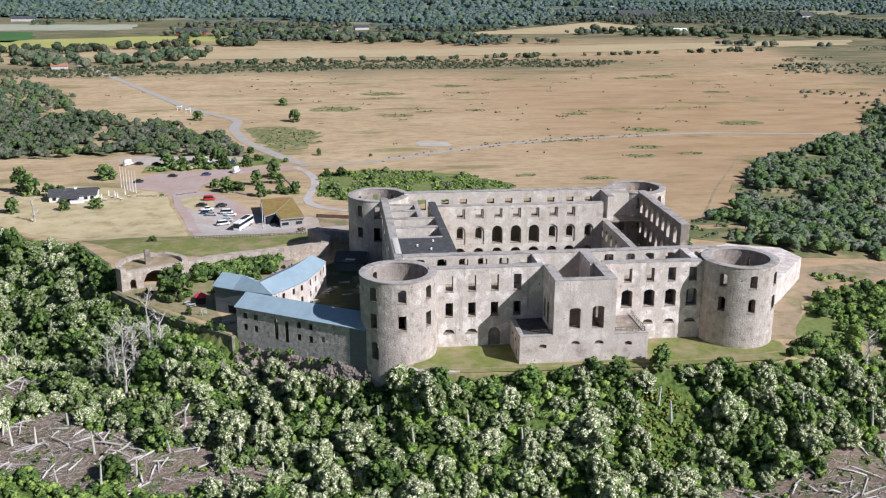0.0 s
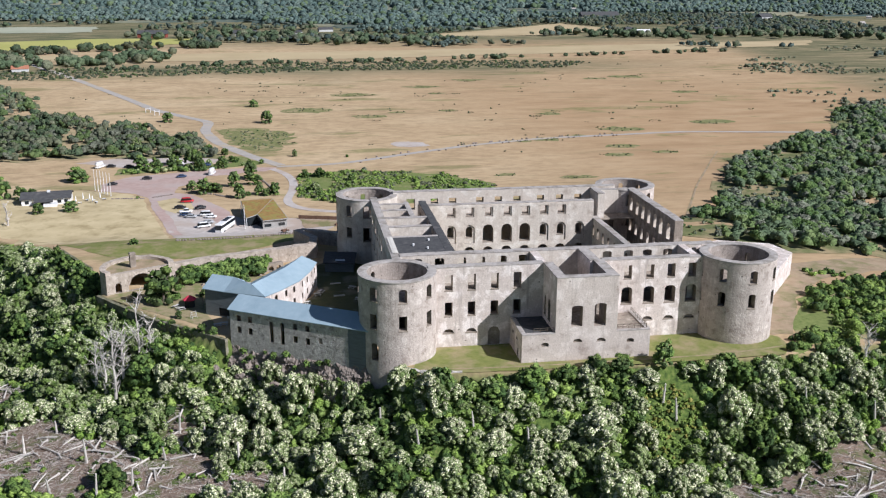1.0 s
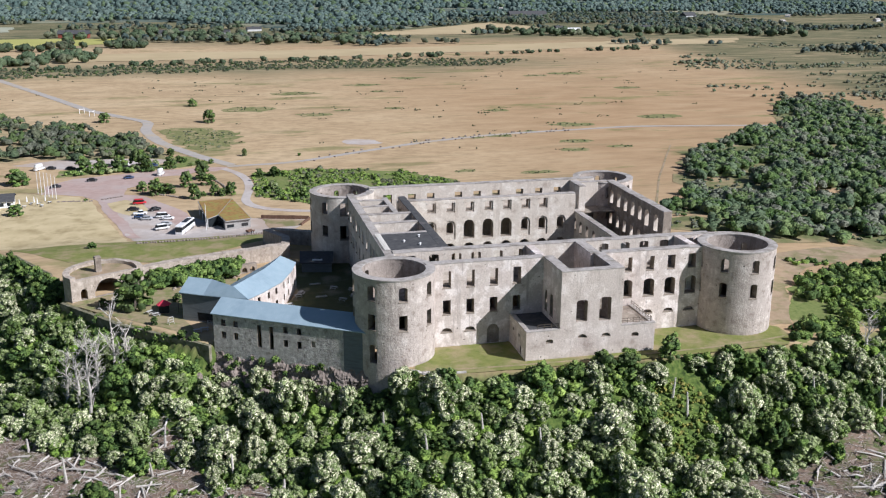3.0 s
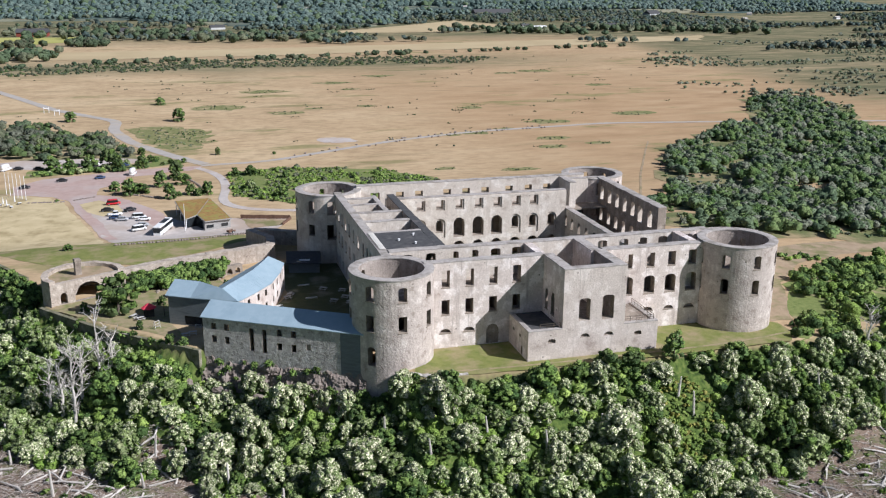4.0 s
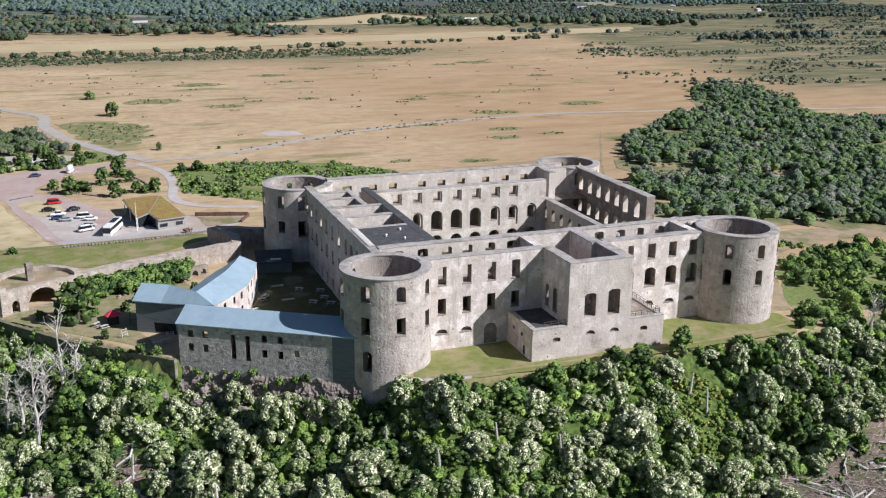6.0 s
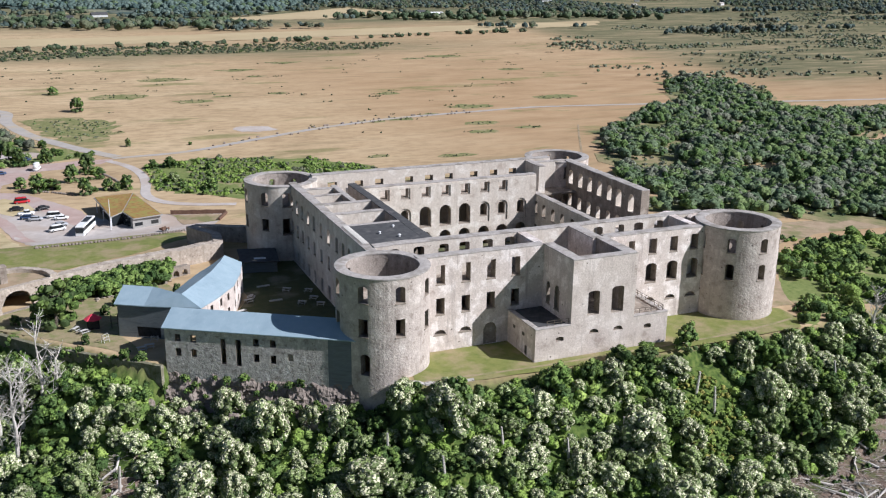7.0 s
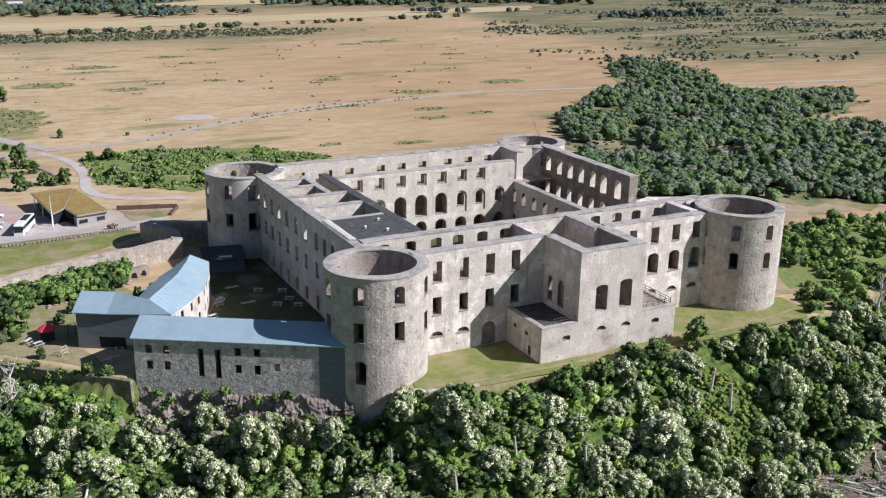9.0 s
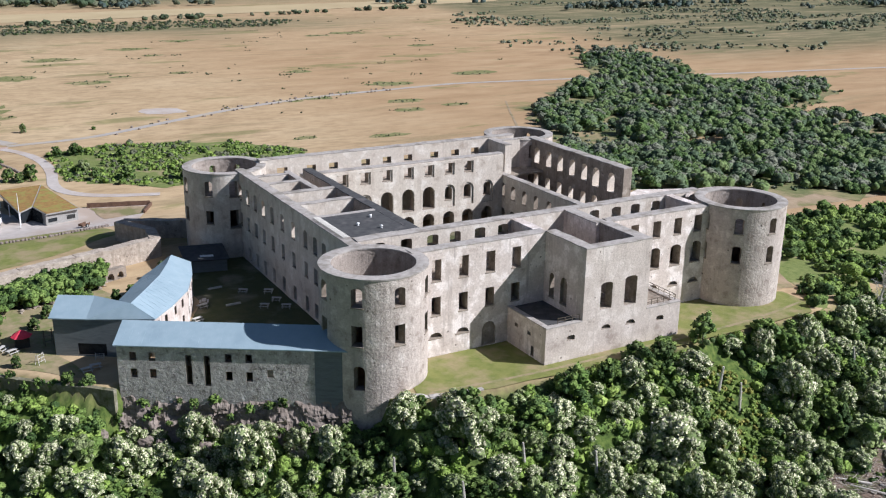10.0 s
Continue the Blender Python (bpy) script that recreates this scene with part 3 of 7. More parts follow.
sheet("straw_grass", [(-92, 425), (-73, 413), (-68, 404.5), (-63, 383), (-51.5, 341), (-49, 329), (-80, 332), (-130, 350), (-155, 392), (-125, 425)], BLEACHED, 0.03, "pale sun-bleached grass beside the car park", "grass", rough=2)
sheet("straw_grass", [(-62, 398), (-55, 404), (-47, 391), (-46, 379), (-52, 375), (-58, 384)], BLEACHED, 0.08, "pale sun-bleached grass among parked cars", "grass", rough=1)
sheet("verge", [(-88, 459), (-60, 466.5), (-46, 470), (-26, 475), (-20, 481), (-33, 500), (-45, 497), (-36, 483), (-60, 479), (-88, 476)], ROUGH, 0.06, "rough green verge between the car parks", "grass", rough=1.5)

# ---- castle ----
castle = thing("castle_ruin", "roofless pale stone castle ruin with four round corner towers", "castle", (57, 256, 0))
castle_inv = castle.matrix_world.inverted()


def fixed(name, me, parent, label=""):
    """A part whose mesh is given in world places."""
    ob = part(name, me, parent, label)
    m = Matrix.Identity(4)
    p = parent
    while p is not None:
        m = p.matrix_basis @ m
        p = p.parent
    ob.matrix_basis = m.inverted()
    return ob


SILL = {}


def sills(owner, place, holes, mat=RUBBLE, proud=0.07):
    """A stone sill under every window of a wall."""
    for h in holes:
        if h.lo < 1.0:
            continue
        x0, y0 = place(h.u, 0)
        x1, y1 = place(h.u, 0.5)
        a = math.degrees(math.atan2(y1 - y0, x1 - x0)) - 90
        key = round(h.w, 1)
        if key not in SILL:
            bm = bmesh.new()
            add_box(bm, -key / 2 - 0.12, -proud, -0.22, key / 2 + 0.12, 0.45, 0.02, 0.03)
            SILL[key] = bm_mesh("window_sill", bm, mat)
        ob = part("window_sill", SILL[key], owner)
        ob.matrix_basis = owner.matrix_basis.inverted() @ castle_inv @ pose(x0, y0, h.lo, 0, 0, a)


def coping(owner, place, length, thick, top, z=0.22, over=0.05, step=1.5, mat=COPING, closed=False):
    """A weathered capping along the wall's top."""
    n = max(2, int(length / step))
    verts, faces = [], []
    for i in range(n + 1):
        u = length * i / n
        t = top(u) if callable(top) else top
        for w, zz in ((-over, t - 0.01), (-over, t + z * 0.8), (thick * 0.3, t + z), (thick * 0.7, t + z), (thick + over, t + z * 0.8), (thick + over, t - 0.01)):
            x, y = place(u, w)
            verts.append((x, y, zz + 0.03 * noise.noise((u, w, t))))
    for i in range(n):
        for k in range(6):
            a, b = i * 6 + k, i * 6 + (k + 1) % 6
            faces.append((a, b, b + 6, a + 6))
    if not closed:
        faces += [tuple(range(5, -1, -1)), tuple(range(n * 6, n * 6 + 6))]
    return fixed("coping", mesh("coping", verts, faces, mat), owner)


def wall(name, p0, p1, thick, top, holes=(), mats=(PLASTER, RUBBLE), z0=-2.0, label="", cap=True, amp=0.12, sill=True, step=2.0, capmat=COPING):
    place, n = straight(p0, p1)
    tf = ragged(top, amp, p0[0] + p0[1]) if amp else (lambda u: top)
    ob = fixed(name, shell(name, place, n, thick, z0, tf, list(holes), [*mats, BARESTONE], step), castle, label)
    if cap:
        coping(ob, place, n, thick, tf, mat=capmat)
    if sill:
        sills(ob, place, holes)
    return ob


def rows(us, *specs):
    return [Hole(u, *s) for u in us for s in specs]


# front, towards the slope
FL = [26.85, 32.3, 37.75, 43.2]
wall("front_wall", (22.0, 217), (49.4, 217), 2.2, 19.75,
     rows([x - 22 for x in FL], (1.85, 14.1, 18.0), (1.8, 7.8, 11.2)) + [Hole(x - 22, 2.7, 3.55, 3.6, 0.95, 0.7) for x in FL[:2]]
     + [Hole(x - 22, 2.9, 0.2, 3.4, 1.3, 0.5) for x in FL[2:]], label="pale lime-plastered front wall with empty window openings")
FR = [70.2, 75.75, 81.1, 86.4]
wall("front_wall", (63.9, 217), (90.3, 217), 2.2, 19.75,
     rows([x - 63.9 for x in FR], (1.95, 15.0, 18.35), (2.7, 8.6, 12.1, 0.8)) + [Hole(x - 63.9, 2.6, 4.3, 4.35, 0.85, 0.7) for x in FR],
     label="pale lime-plastered front wall with empty window openings")
# square block before the front
wall("block_front", (49.4, 205), (63.9, 205), 1.9, 19.95,
     [Hole(4.95, 2.6, 8.3, 12.9, 0.4), Hole(10.4, 2.75, 8.2, 13.2, 0.45), Hole(5.3, 2.2, 4.4, 4.45, 0.85, 0.6), Hole(10.9, 2.3, 4.3, 4.35, 0.85, 0.6)],
     (BLOCKPLASTER, RUBBLE), label="plastered front of the square block with two tall windows", sill=False)
wall("block_side", (49.4, 217.1), (49.4, 206.9), 2.2, 19.95, [Hole(2.6, 1.5, 8.2, 12.0, 0.8), Hole(6.2, 2.0, 8.0, 12.0, 1.0, 0.7)])
wall("block_side", (63.9, 206.9), (63.9, 217.0), 2.4, 19.95, [Hole(5.2, 2.0, 8.0, 12.0, 1.0)])
wall("cross_wall", (48.4, 227.0), (48.4, 219.2), 2.0, 19.8, [Hole(4, 1.6, 7, 10)], cap=False, sill=False)
wall("cross_wall", (60.7, 227.0), (60.7, 216.9), 2.4, 19.9, [], cap=True, sill=False)
wall("cross_wall", (86.4, 227.0), (86.4, 219.2), 1.8, 20.0, [Hole(4, 1.6, 7, 10)], cap=False, sill=False)
# low terraces beside the block
for x0, x1, top, slit in ((41.7, 49.4, 6.75, 47.1), (63.9, 72.0, 6.6, 67.3)):
    ob = wall("terrace_front", (x0, 205), (x1, 205), 1.0, top, [Hole(slit - x0, 1.7, 3.75, 4.45, 0.25, 0.6)], (BLOCKPLASTER, RUBBLE), amp=0.05, sill=False, label="low terrace wall with a slit window")
    left = x0 < 50
    if left:
        wall("terrace_side", (41.7, 217), (41.7, 206), 1.0, top, [Hole(3, 1.0, 4.0, 4.7, 0.0, 0.5), Hole(7, 1.0, 3.9, 4.6, 0.0, 0.5), Hole(8.2, 0.9, 0.4, 2.2, 0.0, 0.5)], amp=0.05, sill=False)
    else:
        wall("terrace_side", (72.0, 206), (72.0, 217), 1.0, top, [], amp=0.05, sill=False)
    a, b = (x0 + 1.0, x1) if left else (x0, x1 - 1.0)
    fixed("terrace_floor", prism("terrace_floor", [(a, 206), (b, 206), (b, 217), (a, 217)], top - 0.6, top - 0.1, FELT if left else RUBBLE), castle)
# wall between front wing and courtyard
CW = [20.8, 26.2, 31.6, 36.3, 41.6, 46.7, 68.2, 73.7, 78.6, 83.9, 90]
wall("court_wall", (16.6, 227), (96.0, 227), 2.2, 19.85, rows([x - 16.6 for x in CW], (2.3, 16.8, 18.7, 0.35), (1.9, 8.4, 11.2), (2.6, 0.3, 3.2, 1.0)), (COURT, RUBBLE),
     label="inner wall between the front wing and the courtyard")
# left wing
LY = [284.9, 279.8, 274.9, 269.8, 264.5, 258.6, 252.6, 246.2, 241.4, 237.2, 231.6]
wall("outer_wall", (14.6, 288), (14.6, 224.2), 2.0, 19.65, rows([288 - y for y in LY], (1.85, 13.5, 16.5, 0.4), (1.7, 7.6, 10.6), (1.6, 0.6, 3.6)), (COURT, COURT),
     label="shaded outer wall with three rows of empty windows")
wall("court_wall", (30.4, 229.2), (30.4, 282), 2.0, 19.6, rows([5, 10.5, 16, 21.5, 27, 32.5, 38, 43.5, 49], (1.8, 14.2, 17.2), (2.6, 7, 10.5, 1.0), (2.6, 0.2, 3.4, 1.0)), (COURT, RUBBLE),
     label="inner wall of the roofless wing", capmat=FELT)
wall("spine_wall", (25.2, 265.1), (25.2, 282.0), 1.3, 19.5, [Hole(3, 1.6, 13.5, 16.5), Hole(11, 1.6, 13.5, 16.5)], (COURT, RUBBLE), sill=False)
for y in (243.9, 254.4, 263.6, 272.3, 279.4):
    wall("cross_wall", (16.6, y), (28.4 if y < 270 else 23.9, y), 1.5 if y < 270 else 1.2, 19.55, [Hole(5.5, 1.4, 14, 16.6), Hole(5.5, 1.4, 7, 9.6), Hole(5.5, 1.4, 0.2, 2.4)], (COURT, RUBBLE), sill=False)
flat = fixed("flat_roof", prism("flat_roof", [(16.6, 229.2), (28.5, 229.2), (28.5, 243.9), (16.6, 243.9)], 19.4, 19.75, FELT), castle, "flat dark felt roof over a part of the wing")
# back wing
BX = [38.0, 43.7, 49.4, 55.1, 60.7, 66.4, 71.8, 77.5]
bh = rows([x - 28.4 for x in BX[:-1]], (2.0, 14.7, 17.4)) + [Hole(77.5 - 28.4, 1.9, 14.5, 17.6)]
for i, x in enumerate(BX):
    u = x - 28.4
    bh.append(Hole(u, 3.1, 0.0, 3.7, 1.35))
    if i in (2, 3, 4):
        bh.append(Hole(u, 3.1, 6.5, 10.4, 1.5))
    else:
        bh.append(Hole(u, 2.0, 8.0, 10.6, 0.8))
wall("court_wall", (28.4, 282), (82.0, 282), 2.0, 18.1, bh, (COURT, RUBBLE), label="courtyard front with arcade below and windows above")
place, n = straight((30.4, 281.7), (82.0, 281.7))
fixed("facing", shell("facing", place, n, 0.28, -1, 17.9, [Hole(x - 30.4, 2.9, 14.3, 17.3) for x in BX[:-1]] + [Hole(x - 30.4, 3.3, 6.3, 10.3, 1.65) for x in BX] + [Hole(x - 30.4, 3.15, 0.0, 3.7, 1.4) for x in BX], [COURT, RUBBLE]), castle, "plaster facing with framed recesses")
OX = [34.7, 40.4, 48.9, 54.7, 60.6, 68.1, 74.2, 80.1, 86]
wall("outer_wall", (22, 292.5), (92, 292.5), 2.2, 20.0, rows([x - 22 for x in OX], (2.3, 16.2, 17.8), (1.9, 8.6, 11.4), (1.9, 1.5, 4)) + [Hole(27.4 - 22, 2.6, 14.5, 17.9)], (COURT, RUBBLE),
     label="outer wall of the back wing", sill=False)
# right wing
wall("court_wall", (82.0, 284), (82.0, 229.2), 1.8, 12.6, rows([2.6, 7.3, 12.3, 17.3, 22.6, 27.8, 33, 38.2, 43.4, 48.6], (1.9, 7.3, 10.0, 0.7), (2.4, 0.3, 3.2, 1.0)), (COURT, RUBBLE),
     label="lower inner wall of the wing with arched windows")
wall("outer_wall", (95.5, 291), (95.5, 251.2), 2.4, 19.3, [Hole(291 - y, 2.2, 13.4, 16.6, 0.9) for y in (286.3, 281.0, 276.0, 271.0, 266.0)]
     + [Hole(291 - y, 2.5, 12.8, 16.3, 1.2) for y in (261.4, 255.6)] + rows([4.7, 10, 15, 20, 25, 29.6, 35.4], (2.0, 7.0, 10.0, 0.6), (1.8, 1, 3.6)), (RUBBLE, COURT),
     label="outer wall that breaks off in mid length", sill=False, amp=0.2)
wall("outer_wall", (95.5, 251.2), (95.5, 225.2), 2.4, 12.0, [], (RUBBLE, COURT), z0=-3, amp=0.8)
wall("cross_wall", (84.0, 292.4), (84.0, 284.0), 2.0, 19.6, [Hole(4, 1.6, 13.6, 16.5)], (COURT, RUBBLE), sill=False)
wall("cross_wall", (86.0, 290.0), (95.5, 290.0), 1.6, 19.4, [Hole(4.5, 1.6, 7, 10)], (COURT, RUBBLE), sill=False)
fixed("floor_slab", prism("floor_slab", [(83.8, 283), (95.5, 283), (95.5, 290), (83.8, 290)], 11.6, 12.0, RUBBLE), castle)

# Unseen slabs added to block light, so the lower windows look dark.
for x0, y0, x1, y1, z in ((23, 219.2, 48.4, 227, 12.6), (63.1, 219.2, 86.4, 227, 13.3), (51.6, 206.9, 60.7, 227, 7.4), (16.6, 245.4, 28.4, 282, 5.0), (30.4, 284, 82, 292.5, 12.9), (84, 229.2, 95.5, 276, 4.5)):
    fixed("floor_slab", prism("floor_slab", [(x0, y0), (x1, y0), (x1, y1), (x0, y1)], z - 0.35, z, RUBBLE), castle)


def tower(cx, cy, r, top, phase, rows_, extra, mats=(TOWERSTONE, RUBBLE), z0=-9.0, label="", ks=range(8)):
    """A hollow round tower with rings of windows and a capped rim."""
    place, n = ring(cx, cy, r)
    hs = []
    for lo, hi, rise, w in rows_:
        for k in ks:
            a = (radians(phase + 45 * k)) % (2 * math.pi)
            hs.append(Hole(a * r, w, lo, hi, rise))
    for deg, w, lo, hi, rise in extra:
        hs.append(Hole((radians(deg) % (2 * math.pi)) * r, w, lo, hi, rise))
    ob = fixed("tower", shell("tower", place, n, 1.9, z0, ragged(top, 0.05, cx, 0.2), hs, [*mats, BARESTONE], 0.8, closed=True), castle, label)
    coping(ob, place, n, 1.9, top, 0.28, 0.10, 0.8, closed=True)
    sills(ob, place, hs)
    # Unseen slab, added to keep the tower dark behind its windows.
    disc = [(cx + (r - 1.9) * math.cos(radians(a)), cy + (r - 1.9) * math.sin(radians(a))) for a in range(0, 360, 15)]
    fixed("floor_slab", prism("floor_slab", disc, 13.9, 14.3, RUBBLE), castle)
    return ob


tower(14.7, 216.4, 9.0, 19.6, -88, [(15.0, 17.7, 0.5, 1.9), (8.4, 11.9, 0.0, 1.85)], [(-131, 1.9, 0.8, 4.4, 0.6)], ks=(0, 1, 5, 6, 7), label="round corner tower of pitted pale plaster")
tower(98.0, 217.4, 9.1, 20.1, -90, [(15.2, 18.0, 0.35, 1.75), (9.1, 12.2, 0.4, 1.75)], [], ks=(0, 1, 2, 3, 6, 7), label="round corner tower of pitted pale plaster")
tower(14.2, 294.5, 9.3, 19.3, -130, [(14.4, 17.4, 0.4, 1.8), (8.0, 11.0, 0.0, 1.8)], [(-95, 2.2, 14.2, 17.4, 0.4), (-95, 2.4, 7.0, 11.2, 0.0)], (COURT, RUBBLE), label="round corner tower in shade")
tower(97.2, 298.0, 9.3, 19.0, -100, [(14.4, 17.2, 0.6, 1.8), (8.0, 11.0, 0.0, 1.8)], [], label="round corner tower of rubble stone")

place, n = ring(98.0, 217.4, 11.0)
fixed("parapet", shell("parapet", lambda u, w: place(u + 0.55 * 11, w), 1.9 * 11, 0.7, -3.0, 19.9, [], [TOWERSTONE, RUBBLE], 0.8), castle, "curved parapet behind the tower")
# bastion beside the far tower of the front
bas = [(104, 222), (121.5, 241), (135, 258), (133, 268), (118, 272), (98, 262), (98, 228)]
fixed("bastion", prism("bastion", bas, -5, [8.5, 7, 6.5, 6.5, 7, 7.5, 8.5], PLASTER), castle, "angular low bastion of pale masonry")

# lawns
sheet("lawn", [(17, 204.6), (19.5, 203.2), (30, 201.6), (42, 200.9), (73, 200.7), (92, 200.9), (104, 201.3), (107.5, 206), (107.5, 212), (100, 217.5), (20, 217.5)], LAWN, 0.10, "sunlit patchy lawn at the castle's foot", "lawn", rough=0.6)
sheet("courtyard", [(31, 229), (82, 229), (82, 282), (31, 282)], SHADEDLAWN, 0.05, "gravelled inner courtyard", "courtyard")
sheet("castle_yard", [(-5, 226), (14.6, 224), (14.6, 287), (2, 291), (-3, 284), (-2, 262), (-9, 247)], SHADEDLAWN, 0.06, "shaded grass yard with picnic tables", "yard", rough=0.4)
strip("cliff_path", [(16, 205.2), (30, 203.4), (44, 203.0), (74, 203.0), (95, 203.6), (106, 206)], 0.75, TRODDEN, 0.125, "trodden sandy path along the cliff", "path")
sheet("sandy_ground", [(106.5, 213), (112, 212.5), (117, 221), (127, 238), (142, 253), (165, 261), (210, 266), (214, 275), (165, 274), (139, 268), (122, 248), (109, 227), (107, 220)], DIRT, 0.09, "bare sandy soil", "soil", rough=1.2)

# ---- wing with blue-grey roofs ----
wing = thing("curved_wing", "long low stone wing under blue-grey sheet-metal roofs", "building", (-12, 240, 0))
wd = Vector((0.854, -0.520))


def wp(u, w):
    """A place u along the wing's front and w behind it."""
    return (-24.3 + wd.x * u - wd.y * w, 230.8 + wd.y * u + wd.x * w)


def wing_wall(name, u0, w0, u1, w1, top, holes=(), mats=(WINGSTONE, RUBBLE), thick=0.9, z0=-6.5, label=""):
    place, n = straight(wp(u0, w0), wp(u1, w1))
    return fixed(name, shell(name, place, n, thick, z0, top, list(holes), list(mats)), wing, label)


wing_wall("front_wall", 0, 0, 32, 0, 7.3, [Hole(2.6, 1.1, 4.6, 6.1), Hole(5.7, 1.1, 4.6, 6.1), Hole(18.1, 1.1, 4.7, 6.2), Hole(21.4, 1.1, 4.7, 6.2),
          Hole(2.6, 1.1, 1.6, 3.2), Hole(5.7, 1.1, 1.6, 3.2), Hole(18.1, 1.1, 1.5, 3.1), Hole(21.4, 1.1, 1.4, 3.1), Hole(11.6, 1.0, 0.6, 5.8), Hole(14.6, 1.0, 0.4, 5.8), Hole(24.8, 1.0, 2.2, 3.6, 0, 0.25)],
          label="rough stone wall with small openings")
wing_wall("end_wall", 0, 9.4, 0, 0.9, 7.3)
wing_wall("back_wall", 36, 9.4, 6, 9.4, 7.3)
wing_wall("clad_link", 32, 0.1, 37.5, 0.1, 7.4, (), (CLAD, CLAD), 0.4, label="grey timber cladding between wing and tower")


def roof(name, sections, mat=METAL, thick=0.18, seams=1.1):
    """A sheet-metal roof with standing seams along a row of sections; a section is a list of places from eave to eave."""
    k = len(sections[0])
    verts = [v for s in sections for v in s] + [(x, y, z - thick) for s in sections for x, y, z in s]
    n, off = len(sections), len(sections) * k
    faces = []
    for i in range(n - 1):
        for j in range(k - 1):
            a, b, c, d = i * k + j, (i + 1) * k + j, (i + 1) * k + j + 1, i * k + j + 1
            faces += [(a, b, c, d), (off + d, off + c, off + b, off + a)]
    for i in range(n - 1):
        for j in (0, k - 1):
            a, b = i * k + j, (i + 1) * k + j
            faces.append((a, b, off + b, off + a))
    for i in (0, n - 1):
        for j in range(k - 1):
            a, b = i * k + j, i * k + j + 1
            faces.append((a, b, off + b, off + a))
    ob = fixed(name, mesh(name, verts, faces, mat), wing, "blue-grey standing-seam metal roof")
    bm = bmesh.new()
    for s0, s1 in zip(sections, sections[1:]):
        for j in range(k - 1):
            a0, a1, b0, b1 = (Vector(p) for p in (s0[j], s0[j + 1], s1[j], s1[j + 1]))
            m = max(1, int((b0 - a0).length / seams))
            for q in range(m):
                p0, p1 = a0.lerp(b0, q / m), a1.lerp(b1, q / m)
                side = (b0 - a0).normalized() * 0.02
                up = Vector((0, 0, 0.012))
                vs = [bm.verts.new(p) for p in (p0 - side, p1 - side, p1 - side + up, p0 - side + up, p0 + side, p1 + side, p1 + side + up, p0 + side + up)]
                for f in ((0, 1, 2, 3), (5, 4, 7, 6), (3, 2, 6, 7)):
                    bm.faces.new([vs[i] for i in f])
    tagged(fixed("seams", bm_mesh("seams", bm, mat), ob), kind="stuff")
    return ob


def section(u, w0, w1, eave=7.35, ridge=9.6, mid=None):
    m = (w0 + w1) / 2 if mid is None else mid
    return [(*wp(u, w0), eave), (*wp(u, m), ridge), (*wp(u, w1), eave)]


roof("roof", [section(u, -0.35, 10.2) for u in (-0.4, 12, 24, 37.5)])
# rear house of the wing
wing_wall("clad_wall", -15.0, 11.1, -1.0, 11.1, 7.0, [Hole(6.5, 5, 0.2, 2.4, 0, 0.3)], (CLAD, DARK), 0.4, label="dark grey timber-clad wall")
wing_wall("clad_end", -15.0, 20.0, -15.0, 11.5, 7.0, (), (CLAD, DARK), 0.4)
wing_wall("back_wall", 0, 20.0, -14.6, 20.0, 7.0)
court = [(-16.0, 239.1), (-11.8, 243.9), (-7.1, 250.6), (-4.0, 258.8), (-2.2, 266.1)]
ridge_ = [(-19.2, 242.2), (-15.6, 247.6), (-11.3, 254.2), (-8.2, 260.6), (-6.3, 265.2)]
outer = [(-22.4, 245.4), (-19.4, 251.2), (-15.4, 257.8), (-12.4, 262.4), (-10.4, 264.6)]
roof("roof", [[(*wp(-15.5, 10.7), 7.1), (*wp(-15.5, 15.5), 9.6), (*wp(-15.5, 20.4), 7.1)], [(*wp(-9, 10.7), 7.1), (*wp(-9, 15.5), 9.6), (*wp(-9, 20.4), 7.1)],
              [(-16.0, 239.1, 7.2), (*ridge_[0], 9.6), (*outer[0], 7.2)]])
roof("roof", [[(*c, 7.2), (*r, 9.6), (*o, 7.2)] for c, r, o in zip(court, ridge_, outer)])
for i, (a, b) in enumerate(zip(court, court[1:])):
    pa, pb = (a[0] - 0.3, a[1] + 0.2), (b[0] - 0.3, b[1] + 0.1)
    place, n = straight(pa, pb)
    hs = [Hole(n * f, 0.95, lo, lo + 1.6) for f in (0.28, 0.72) for lo in (1.4, 4.6)]
    fixed("court_wall", shell("court_wall", place, n, 0.7, -1, 7.1, hs, [PLASTER, RUBBLE]), wing, "whitewashed court side with small windows")
for a, b in zip(outer[::-1], outer[::-1][1:]):
    place, n = straight((a[0] + 0.3, a[1]), (b[0] + 0.3, b[1]))
    fixed("outer_wall", shell("outer_wall", place, n, 0.7, -1, 7.1, [], [PLASTER, RUBBLE]), wing)
place, n = straight((court[-1][0] - 0.3, court[-1][1]), (outer[-1][0] + 0.3, outer[-1][1]))
fixed("end_wall", shell("end_wall", place, n, 0.6, -1, lambda u: 7.1 + 2.3 * (1 - abs(2 * u / n - 1)), [], [PLASTER, RUBBLE], 1.0), wing)

# ---- horseshoe bastion and ramparts ----
bastion = thing("round_bastion", "horseshoe-shaped rubble bastion with dark arched vaults and a chimney", "bastion", (-52, 275, 0))
place, n = ring(-51.5, 273.3, 10.0)
a0, a1 = radians(12), radians(222)
fixed("curved_wall", shell("curved_wall", lambda u, w: place(u + a0 * 10, w), (a1 - a0) * 10, 1.6, -9, lambda u: 6.3 + 0.25 * noise.noise((u * 0.4, 2, 0)), [], [FORTSTONE, RUBBLE], 0.8), bastion)
fl, fr = (-58.9, 266.6), (-41.7, 275.4)
